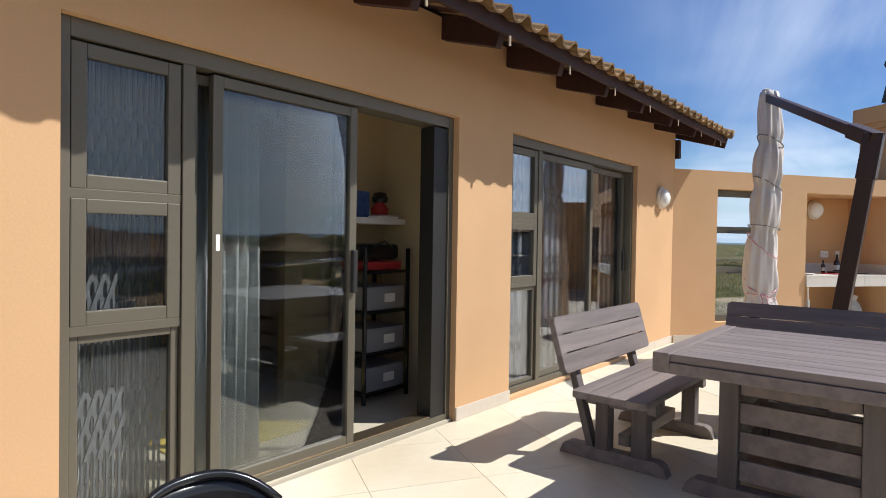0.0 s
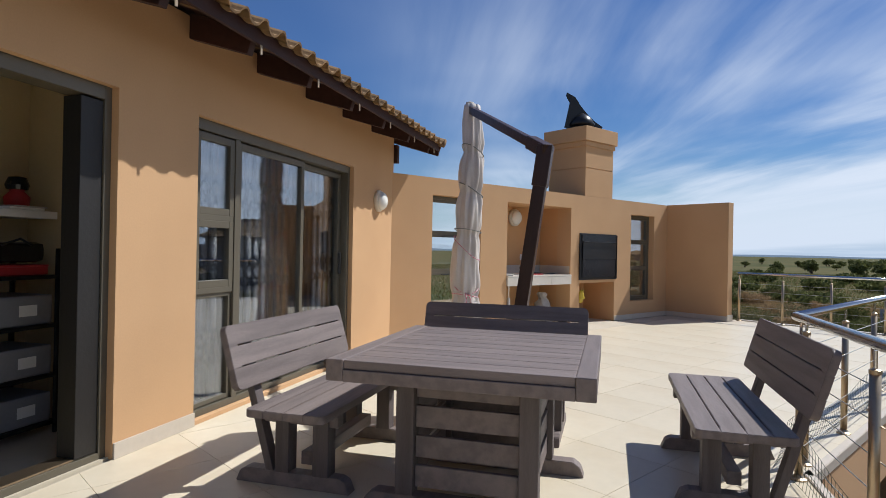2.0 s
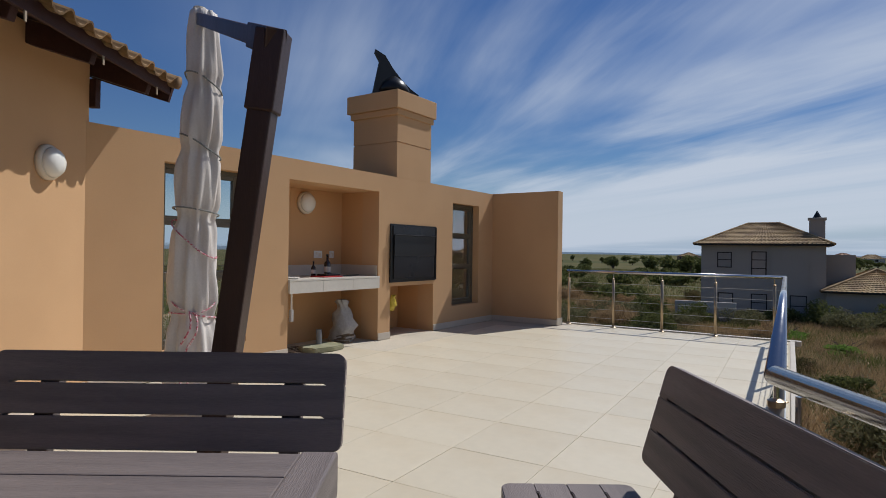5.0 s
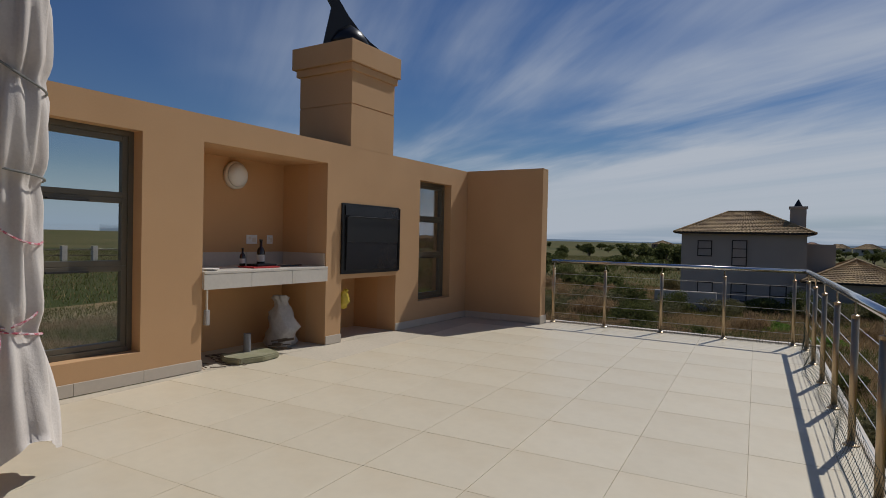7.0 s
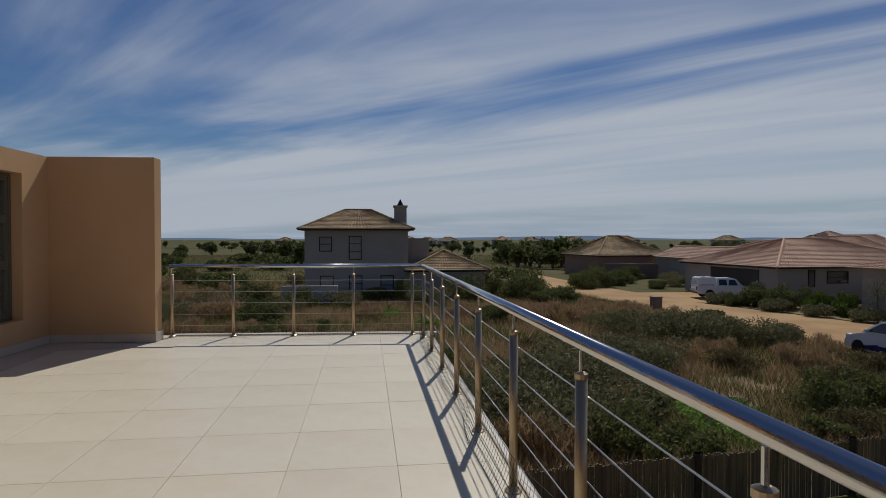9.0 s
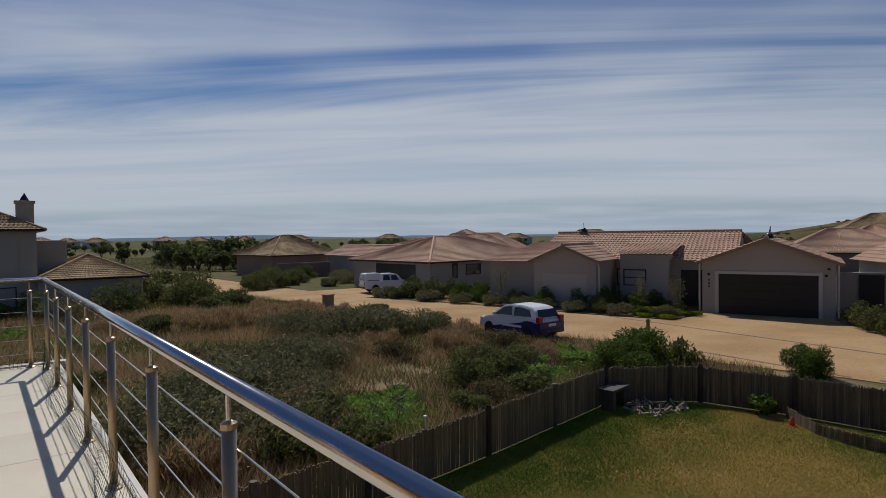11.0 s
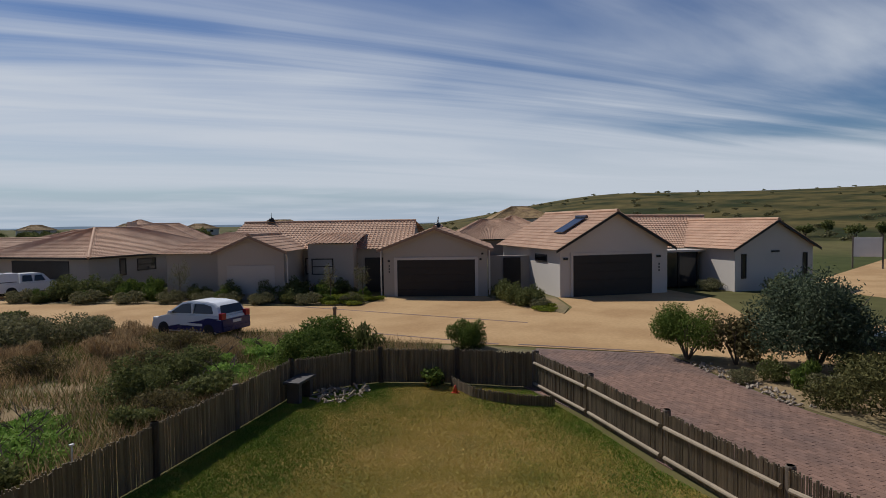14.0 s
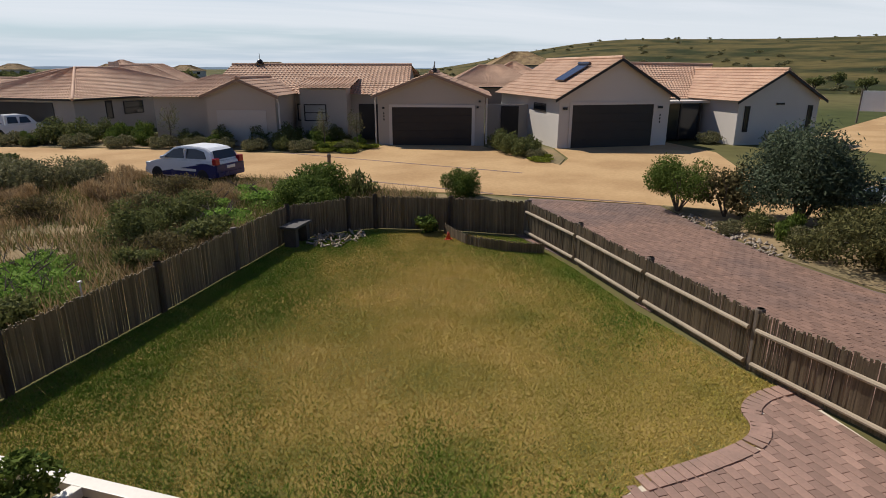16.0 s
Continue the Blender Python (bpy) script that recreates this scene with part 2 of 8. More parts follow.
BROWN_WALL = surface("brown_render", (0.28, 0.19, 0.14), 0.9, vary=0.06, big=0.5, fine=20, bump=0.1, amount=0.4)
DOOR_DARK = surface("dark_brown_garage_door", (0.022, 0.016, 0.014), 0.5, vary=0.1, big=2, fine=30, bump=0.05)
MID_WALL = surface("smooth_grey_render", (0.46, 0.42, 0.375), 0.9, vary=0.05, big=0.6, fine=20, bump=0.08, amount=0.4)
# pale grey base stands in for sky mirrored in the neighbours' windows
GREY_PANE = surface("pane_painted_sky_reflection", (0.30, 0.29, 0.28), 0.12, vary=0.08, big=1.5, bump=0, spec=0.55)
DARK_GLASS = surface("dark_window_glass", (0.02, 0.022, 0.025), 0.08, vary=0.05, bump=0, spec=0.6)
WHITE = surface("white_paint", (0.76, 0.74, 0.70), 0.6, vary=0.04, big=1.5, fine=30, bump=0.05)
ROAD = surface("sand_coloured_paving", (0.45, 0.293, 0.148), 0.9, vary=0.12, big=0.35, fine=9, bump=0.2, second=(0.35, 0.215, 0.105), amount=0.8, spec=0.06)
BRICKPAV = surface("red_brown_brick_paving", (0.165, 0.105, 0.088), 0.85, vary=0.16, big=0.8, fine=8, bump=0.2, second=(0.12, 0.085, 0.075), amount=0.8, random_piece=0.22)
DRIVE_BRICK = surface("worn_driveway_brick", (0.205, 0.118, 0.083), 0.85, vary=0.18, big=0.55, fine=12, bump=0.2, second=(0.14, 0.09, 0.072), amount=0.9, random_piece=0.16, joined=True)
BRICKLIGHT = surface("pink_brown_brick", (0.27, 0.165, 0.125), 0.85, vary=0.14, big=3, fine=30, bump=0.2, second=(0.2, 0.13, 0.10), amount=0.7, random_piece=0.25)
SAND = surface("scrub_soil", (0.27, 0.19, 0.105), 0.95, vary=0.2, big=0.25, fine=5, bump=0.5, second=(0.15, 0.13, 0.07), amount=0.95, dist=0.05, spec=0.06)
FIELD = surface("dry_field", (0.115, 0.10, 0.04), 0.95, vary=0.25, big=0.025, fine=0.6, bump=0.3, second=(0.055, 0.066, 0.022), amount=0.9, dist=0.1, spec=0.06)
LAWN = surface("dry_lawn_soil", (0.27, 0.19, 0.06), 0.95, vary=0.2, big=0.9, fine=30, bump=0.6, second=(0.12, 0.115, 0.03), amount=0.9, dist=0.02, spec=0.06)
REED = surface("dark_reed_fence", (0.19, 0.145, 0.09), 0.85, vary=0.2, big=1.5, fine=30, bump=0.3, stretch=(6, 6, 1), random_piece=0.28, joined=True)
POLE = surface("weathered_pole", (0.13, 0.10, 0.075), 0.8, vary=0.2, big=4, fine=40, bump=0.3, stretch=(8, 8, 1))
RAILWOOD = surface("pale_weathered_rail", (0.34, 0.27, 0.19), 0.8, vary=0.15, big=3, fine=40, bump=0.25)
BARK = surface("grey_bark", (0.13, 0.095, 0.07), 0.9, vary=0.25, big=5, fine=40, bump=0.5)
LEAF_OLIVE = foliage("olive_leaves", (0.045, 0.065, 0.035), (0.12, 0.14, 0.085))
LEAF_GREEN = foliage("bright_leaves", (0.05, 0.085, 0.015), (0.15, 0.19, 0.04))
LEAF_DARK = foliage("dark_scrub_leaves", (0.07, 0.083, 0.026), (0.185, 0.19, 0.065))
LEAF_GREY = foliage("grey_green_scrub", (0.10, 0.10, 0.045), (0.25, 0.225, 0.115))
LEAF_PATCH = foliage("fresh_groundcover", (0.12, 0.22, 0.04), (0.30, 0.42, 0.09))
LEAF_BROWN = foliage("brown_green_leaves", (0.075, 0.065, 0.028), (0.19, 0.15, 0.065))
LEAF_BUSH = foliage("olive_brown_leaves", (0.055, 0.058, 0.02), (0.15, 0.135, 0.05))
LEAF_LIME = foliage("lime_groundcover", (0.10, 0.13, 0.012), (0.26, 0.27, 0.04))
GRASS_DRY = foliage("dry_grass_blades", (0.24, 0.16, 0.08), (0.50, 0.35, 0.19))
GRASS_GREEN = foliage("green_grass_blades", (0.075, 0.085, 0.022), (0.19, 0.19, 0.06))
LAWN_BLADE = turf("lawn_blades", ((0.26, 0.225, 0.04), (0.43, 0.32, 0.075), (0.57, 0.39, 0.135)), 0.5, 3.6)
LAWN_GREEN = turf("lawn_green_blades", ((0.085, 0.165, 0.02), (0.14, 0.215, 0.03), (0.24, 0.26, 0.05)), 0.7, 3.5)
PANE = glass("tinted_pane", (0.72, 0.735, 0.72), 1.52, 1.05)
PANE_CLEAR = glass("clear_pane", (0.95, 0.96, 0.95), 1.45, 0.8)
PEBBLE = surface("buff_pebble", (0.36, 0.29, 0.22), 0.9, vary=0.2, big=6, fine=40, bump=0.3)
SLATE = surface("dark_stone_slab", (0.085, 0.075, 0.07), 0.7, vary=0.15, big=5, fine=40, bump=0.3)
CURTAIN = surface("pale_grey_curtain", (0.82, 0.83, 0.84), 0.9, vary=0.05, big=2, fine=60, bump=0.1)
ROOM = surface("room_paint", (0.62, 0.50, 0.30), 0.8, vary=0.03, big=1, fine=40, bump=0.05)
ROOM_FLOOR = surface("room_floor_tile", (0.55, 0.48, 0.36), 0.35, vary=0.05, big=2, fine=20, bump=0.03)
PLASTIC_BLACK = surface("glossy_black_plastic", (0.012, 0.012, 0.013), 0.18, vary=0.05, bump=0)
CRATE = surface("grey_translucent_plastic", (0.22, 0.22, 0.23), 0.4, vary=0.05, bump=0)
RED = surface("red_card", (0.45, 0.03, 0.03), 0.5, vary=0.05, bump=0)
BLUE = surface("blue_print", (0.06, 0.12, 0.32), 0.5, vary=0.3, big=40, fine=60, bump=0)
BOTTLE = surface("brown_bottle_glass", (0.02, 0.008, 0.004), 0.08, vary=0.05, bump=0, spec=0.6)
SACK = surface("white_plastic_sack", (0.44, 0.41, 0.385), 0.45, vary=0.12, big=6, fine=30, bump=0.4, amount=0.5, dist=0.02)
YELLOW = surface("yellow_plastic", (0.55, 0.42, 0.05), 0.45, vary=0.1, big=8, fine=30, bump=0.2)
STONE = surface("mossy_concrete", (0.30, 0.28, 0.18), 0.9, vary=0.12, big=6, fine=40, bump=0.4, second=(0.2, 0.2, 0.1))
CAR_WHITE = surface("white_car_paint", (0.72, 0.72, 0.72), 0.22, vary=0.02, big=1, fine=10, bump=0)
CAR_BLUE = surface("dark_blue_car_paint", (0.02, 0.025, 0.11), 0.25, vary=0.05, bump=0)
TYRE = surface("tyre_rubber", (0.018, 0.018, 0.018), 0.85, vary=0.1, bump=0.1)
RIM = surface("alloy_rim", (0.45, 0.45, 0.46), 0.3, metal=0.9, vary=0.05, bump=0)
LAMP_RED = surface("red_tail_lamp", (0.35, 0.015, 0.02), 0.2, vary=0.03, bump=0)
# haze put into the hill colour, plus a glow for the backlit face
HILL = surface("hill_painted_haze_glow", (0.30, 0.36, 0.42), 1.0, vary=0.06, big=0.004, fine=0.05, bump=0, spec=0.06)
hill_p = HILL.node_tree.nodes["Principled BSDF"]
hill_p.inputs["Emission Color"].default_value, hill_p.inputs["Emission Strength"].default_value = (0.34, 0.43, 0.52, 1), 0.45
HILL_GREEN = surface("scrub_hillside", (0.105, 0.083, 0.03), 1.0, vary=0.4, big=0.05, fine=0.3, bump=0.3, second=(0.028, 0.034, 0.012), amount=1.0, dist=0.3, spec=0.06)
SOLAR = surface("solar_panel", (0.012, 0.016, 0.035), 0.12, vary=0.05, bump=0, spec=0.6)
CONE = surface("orange_red_plastic", (0.55, 0.07, 0.03), 0.5, vary=0.05, bump=0)


# ---------------------------------------------------------------- mesh helpers
def part(name, bm, material, parent=None, label="", smooth=False):
    """Links a bmesh as one mesh object, under a thing or a part."""
    me = bpy.data.meshes.new(name)
    bm.normal_update()
    bm.to_mesh(me)
    bm.free()
    me.materials.append(material)
    if smooth:
        me.shade_smooth()
    ob = new(name, me)
    if parent is not None:
        ob.parent = parent
    if label:
        ob["label"] = label
    return ob


def raw(name, verts, faces, material, parent=None, smooth=False):
    me = bpy.data.meshes.new(name)
    me.from_pydata(verts, [], faces)
    me.materials.append(material)
    if smooth:
        me.shade_smooth()
    ob = new(name, me)
    if parent is not None:
        ob.parent = parent
    return ob


def thing(name, m=None, label="", category="", group="", kind=""):
    ob = new(name)
    ob.empty_display_size = 0.1
    if m is not None:
        ob.matrix_basis = m
    return tagged(ob, label, category, group, kind)


def box(lo, hi, bevel=0.0, bm=None, m=None):
    bm = bm or bmesh.new()
    lo, hi = Vector(lo), Vector(hi)
    mat = Matrix.Translation((lo + hi) / 2) @ Matrix.Diagonal((*(hi - lo), 1))
    if m is not None:
        mat = m @ mat
    r = bmesh.ops.create_cube(bm, size=1.0, matrix=mat)
    if bevel:
        es = {e for v in r["verts"] for e in v.link_edges}
        bmesh.ops.bevel(bm, geom=list(es), offset=bevel, segments=2, affect="EDGES", profile=0.6)
    return bm


def prism(points, z0, z1, bm=None, bevel=0.0, m=None):
    """A polygon in plan, extruded upright."""
    bm = bm or bmesh.new()
    f = bm.faces.new([bm.verts.new((x, y, z0)) for x, y in points])
    if f.normal.z > 0:
        f.normal_flip()
    f.normal_update()
    r = bmesh.ops.extrude_face_region(bm, geom=[f])
    top = [v for v in r["geom"] if isinstance(v, bmesh.types.BMVert)]
    bmesh.ops.translate(bm, verts=top, vec=(0, 0, z1 - z0))
    bmesh.ops.recalc_face_normals(bm, faces=bm.faces[:])
    if bevel:
        bmesh.ops.bevel(bm, geom=bm.edges[:], offset=bevel, segments=2, affect="EDGES")
    if m is not None:
        bmesh.ops.transform(bm, matrix=m, verts=bm.verts[:])
    return bm


def tube(path, radius, sides=10, bm=None, caps=True):
    """A round bar along a path; radius may be one number or one for each point."""
    bm = bm or bmesh.new()
    path = [Vector(p) for p in path]
    radii = radius if isinstance(radius, (list, tuple)) else [radius] * len(path)
    rings = []
    for i, p in enumerate(path):
        d = (path[min(i + 1, len(path) - 1)] - path[max(i - 1, 0)]).normalized()
        a = d.orthogonal().normalized() if i == 0 else (prev - d * prev.dot(d)).normalized()
        prev = a
        b = d.cross(a)
        rings.append([bm.verts.new(p + (a * math.cos(k * 2 * math.pi / sides) + b * math.sin(k * 2 * math.pi / sides)) * radii[i]) for k in range(sides)])
    for r0, r1 in zip(rings, rings[1:]):
        for k in range(sides):
            bm.faces.new((r0[k], r0[(k + 1) % sides], r1[(k + 1) % sides], r1[k]))
    if caps:
        bm.faces.new(rings[0][::-1])
        bm.faces.new(rings[-1])
    return bm


def lathe(profile, sides=24, bm=None, m=None):
    """Radius and height pairs turned round z."""
    bm = bm or bmesh.new()
    rings = [[bm.verts.new((r * math.cos(k * 2 * math.pi / sides), r * math.sin(k * 2 * math.pi / sides), z)) for k in range(sides)] for r, z in profile]
    for r0, r1 in zip(rings, rings[1:]):
        for k in range(sides):
            bm.faces.new((r0[k], r0[(k + 1) % sides], r1[(k + 1) % sides], r1[k]))
    bm.faces.new(rings[0][::-1])
    bm.faces.new(rings[-1])
    if m is not None:
        bmesh.ops.transform(bm, matrix=m, verts=bm.verts[:])
    return bm


def slab(material, name, lo, hi, parent=None, bevel=0.0, label=""):
    return part(name, box(lo, hi, bevel), material, parent, label)


# ---------------------------------------------------------------- terrace: floor, house wall, eave
HM = pose(-1.45, 1.29, 0, 0, 0, 124.33)         # house frame: x along the wall, y into the house
WALL_TOP = 2.84


def house_pt(s, d, z=0.0):
    return HM @ Vector((s, d, z))


C1, C2 = Vector((0.60, 12.36, 0)), Vector((1.12, 4.36, 0))     # rail corners in plan
RAIL2 = Vector((0.564, -0.826, 0))
C3 = C2 + RAIL2 * 7.2
edge_out = 0.085
terrace_outline = [tuple(house_pt(-7.0, 0.02).xy), tuple(house_pt(4.56, 0.02).xy), (-4.0, 5.05), (-4.0, 12.52), (C1.x + edge_out, 12.52),
                   (C2.x + edge_out, C2.y + 0.04), tuple((C3 + Vector((0.07, 0.048, 0))).xy)]
floor = part("floor", prism(terrace_outline, -0.30, -0.006), GROUT)
tagged(floor, "cream porcelain tiled terrace floor with grey joints", "floor", kind="structure")
edge_cap = thing("trim", label="cream coping along the terrace edge", category="trim", kind="structure")
for a, b in ((C1 + Vector((0.02, 0, 0)), C2), (C2, C3)):
    dirv = (b - a).normalized()
    rt = Vector((-dirv.y, dirv.x, 0))
    if rt.x < 0:
        rt = -rt
    q = [a + rt * 0.05 - dirv * 0.05, b + rt * 0.05, b + rt * 0.105, a + rt * 0.105 - dirv * 0.05]
    part("coping", prism([tuple(v.xy) for v in q], -0.06, 0.012, bevel=0.004), SKIRT, edge_cap)
part("coping", prism([(-2.7, 12.44), (0.8, 12.44), (0.8, 12.56), (-2.7, 12.56)], -0.06, 0.012, bevel=0.004), SKIRT, edge_cap)

D1 = (-2.51, 0.0, 0.0, 2.19)
D2 = (0.70, 3.31, 0.03, 2.19)


def wall_with_openings(s0, s1, z1, openings, d0, d1):
    bm = bmesh.new()
    s = s0
    for a, b, lo, hi in openings:
        box((s, d0, 0), (a, d1, z1), bm=bm)
        box((a, d0, hi), (b, d1, z1), bm=bm)
        if lo > 0.01:
            box((a, d0, 0), (b, d1, lo), bm=bm)
        s = b
    box((s, d0, 0), (s1, d1, z1), bm=bm)
    bmesh.ops.remove_doubles(bm, verts=bm.verts[:], dist=0.0005)
    return bm


wall_house = part("wall_house", wall_with_openings(-7.0, 4.56, WALL_TOP, (D1, D2), 0.0, 0.24), PLASTER)
wall_house.matrix_basis = HM
tagged(wall_house, "tan plastered house wall with two glazed door openings", "wall", kind="structure")
end_wall = part("wall_house_end", prism([(0.24, 0.0), (5.0, 0.0), (5.0, 4.28), (0.24, 2.82)], 4.32, 4.56,
                                        m=Matrix(((0, 0, 1, 0), (1, 0, 0, 0), (0, 1, 0, 0), (0, 0, 0, 1)))), PLASTER)
end_wall.matrix_basis = HM
tagged(end_wall, "tan plastered end wall of the house", "wall", kind="structure")

skirting = thing("baseboard", HM, "grey-beige tile skirting along the walls", "skirting", kind="structure")
for a, b in ((-7.0, -2.51), (0.0, 0.70), (3.31, 4.55)):
    n = max(1, round((b - a) / 0.6))
    for k in range(n):
        slab(SKIRT, "skirting_tile", (a + (b - a) * k / n + 0.0015, -0.014, 0.0), (a + (b - a) * (k + 1) / n - 0.0015, -0.001, 0.095), skirting, 0.002)
skirt_b = thing("baseboard", None, "grey-beige tile skirting along the barbecue wall", "skirting", kind="structure")
for a, b in ((5.06, 7.23), (8.82, 9.08), (10.14, 11.99)):
    n = max(1, round((b - a) / 0.6))
    for k in range(n):
        slab(SKIRT, "skirting_tile", (-3.999, a + (b - a) * k / n + 0.0015, 0.0), (-3.986, a + (b - a) * (k + 1) / n - 0.0015, 0.095), skirt_b, 0.002)
for k in range(2):
    slab(SKIRT, "skirting_tile", (-3.98 + k * 0.625, 11.985, 0), (-3.36 + k * 0.63, 11.999, 0.095), skirt_b, 0.002)
slab(SKIRT, "skirting_tile", (-2.729, 11.99, 0), (-2.716, 12.21, 0.12), skirt_b, 0.002)

# rooms behind the glass
room_shell = bmesh.new()
box((-6.9, 4.4, 0), (4.3, 4.5, 2.6), bm=room_shell)
box((-6.9, 0.24, 0), (-6.8, 4.4, 2.6), bm=room_shell)
box((0.42, 0.245, 0), (0.52, 4.4, 2.6), bm=room_shell)
box((-0.62, 1.20, 0), (0.42, 1.28, 2.6), bm=room_shell)
wall_room = part("wall_room", room_shell, ROOM)
wall_room.matrix_basis = HM
tagged(wall_room, "yellowish tan painted inner walls of the rooms", "wall", kind="structure")
room_floor = part("floor_room", box((-6.9, 0.03, -0.2), (4.3, 4.5, 0.012)), ROOM_FLOOR)
room_floor.matrix_basis = HM
tagged(room_floor, "beige tiled floor inside the rooms", "floor", kind="structure")
ceiling = part("ceiling", box((-6.9, 0.245, 2.6), (4.32, 4.5, 2.68)), WHITE)
ceiling.matrix_basis = HM
tagged(ceiling, "white plastered ceiling of the rooms", "ceiling", kind="structure")


def sash(parent, name, s0, s1, z0, z1, d, w=0.055, t=0.045, pane=PANE, material=ALU):
    """A framed pane: four bevelled bars and one sheet of glass."""
    fr = bmesh.new()
    box((s0, d, z0), (s0 + w, d + t, z1), 0.005, fr)
    box((s1 - w, d, z0), (s1, d + t, z1), 0.005, fr)
    box((s0 + w, d + 0.001, z0), (s1 - w, d + t - 0.001, z0 + w), 0.005, fr)
    box((s0 + w, d + 0.001, z1 - w), (s1 - w, d + t - 0.001, z1), 0.005, fr)
    f = part(name, fr, material, parent)
    p = part("pane", box((s0 + w - 0.005, d + t * 0.45, z0 + w - 0.005), (s1 - w + 0.005, d + t * 0.45 + 0.006, z1 - w + 0.005)), pane, f)
    p.visible_shadow = False
    return f


def outer_frame(parent, s0, s1, z0, z1, d0, d1, mullions):
    bm = bmesh.new()
    w = 0.05
    box((s0, d0, z0), (s0 + w, d1, z1), 0.004, bm)
    box((s1 - w, d0, z0), (s1, d1, z1), 0.004, bm)
    box((s0 + w, d0, z1 - w * 1.6), (s1 - w, d1, z1), 0.004, bm)
    box((s0 + w, d0, z0), (s1 - w, d1, z0 + 0.05), 0.004, bm)
    for q in mullions:
        box((q - 0.03, d0 + 0.002, z0 + 0.05), (q + 0.03, d1 - 0.002, z1 - w * 1.6), 0.004, bm)
    return part("door_frame", bm, ALU, parent)


def gate_lattice(s0, s1, z0, z1, d, pitch=0.085):
    """A folding security gate: upright channel bars with crossed links at three heights."""
    bm = bmesh.new()
    n = max(2, round((s1 - s0) / pitch))
    p = (s1 - s0) / n
    for k in range(n + 1):
        x = s0 + k * p
        for off in (-0.017, 0.007):
            box((x + off, d, z0), (x + off + 0.010, d + 0.012, z1), bm=bm)
    for zc in (0.38, 0.98, 1.64):
        for k in range(n):
            x = s0 + k * p
            for sg in (1, -1):
                for hgt in (0.0, 0.16):
                    a, b = Vector((x, d - 0.004 * sg, zc + hgt - 0.08 * sg)), Vector((x + p, d - 0.004 * sg, zc + hgt + 0.08 * sg))
                    ln = (b - a).length
                    box((-ln / 2, -0.003, -0.009), (ln / 2, 0.003, 0.009), bm=bm,
                        m=Matrix.Translation((a + b) / 2) @ Matrix.Rotation(-math.atan2(b.z - a.z, b.x - a.x), 4, "Y"))
    return bm


def gate_rivets(s0, s1, z0, z1, d, pitch=0.085):
    bm = bmesh.new()
    n = max(2, round((s1 - s0) / pitch))
    for zc in (0.20, 0.62, 1.40):
        for k in range(n + 1):
            bmesh.ops.create_icosphere(bm, subdivisions=1, radius=0.007, matrix=Matrix.Translation((s0 + k * (s1 - s0) / n, d - 0.008, zc)))
    return bm


def curtain_sheet(s0, s1, z0, z1, d, folds, depth=0.05):
    n = folds * 6
    vs, fs = [], []
    for k in range(n + 1):
        u = k / n
        x = s0 + (s1 - s0) * u
        o = math.sin(u * folds * 2 * math.pi) * depth + math.sin(u * 17.0) * 0.012
        vs += [(x, d + o * 0.7, z1), (x + math.sin(u * 9) * 0.012, d + o, (z0 + z1) / 2), (x + math.sin(u * 7) * 0.02, d + o * 1.15, z0)]
    for k in range(n):
        for j in range(2):
            a = k * 3 + j
            fs.append((a, a + 3, a + 4, a + 1))
    return vs, fs


# first sliding door, standing open
door_1 = thing("door_1", HM, "bronze aluminium sliding glass door standing open, with a fixed three-pane sidelight", "sliding door", kind="structure")
outer_frame(door_1, D1[0], D1[1], 0.0, D1[3], 0.05, 0.20, (-1.965,))
sash(door_1, "window_sash", -2.455, -2.0, 1.50, 2.10, 0.06, 0.06)
sash(door_1, "window_sash", -2.455, -2.0, 0.93, 1.46, 0.06, 0.06)
sash(door_1, "fixed_light", -2.455, -2.0, 0.055, 0.89, 0.075, 0.035)
part("transom", box((-2.46, 0.062, 1.458), (-1.995, 0.17, 1.502), 0.004), ALU, door_1)
part("transom", box((-2.46, 0.062, 0.888), (-1.995, 0.17, 0.932), 0.004), ALU, door_1)
sash(door_1, "sliding_leaf", -1.93, -0.96, 0.055, 2.10, 0.135, 0.05, 0.04)
leaf = sash(door_1, "sliding_leaf", -1.835, -0.90, 0.055, 2.10, 0.075, 0.055, 0.045)
hb = box((-0.945, 0.045, 0.98), (-0.91, 0.075, 1.24), 0.008)
part("door_handle", hb, ALU_DARK, leaf, "black pull handle")
part("sticker", box((-1.815, 0.0735, 1.24), (-1.795, 0.0745, 1.32)), WHITE, leaf, "small white sticker")
part("floor_track", box((-1.93, 0.07, 0.051), (-0.05, 0.19, 0.062), 0.002), STEEL_POST, door_1, "aluminium floor track")
part("jamb_channel", box((-0.20, 0.062, 0.055), (-0.05, 0.19, 2.10), 0.004), ALU_DARK, door_1, "black jamb channel")
gate = part("security_gate", gate_lattice(-2.44, -2.02, 0.06, 2.1, 0.24, 0.05), CRATE, door_1, "grey folding security gate behind the sidelight")
part("rivet", gate_rivets(-2.44, -2.02, 0.06, 2.1, 0.24, 0.05), STEEL, gate)
part("security_gate", gate_lattice(-1.93, -1.84, 0.06, 2.1, 0.27, 0.03), BLACK, door_1, "black folding gate pushed aside")

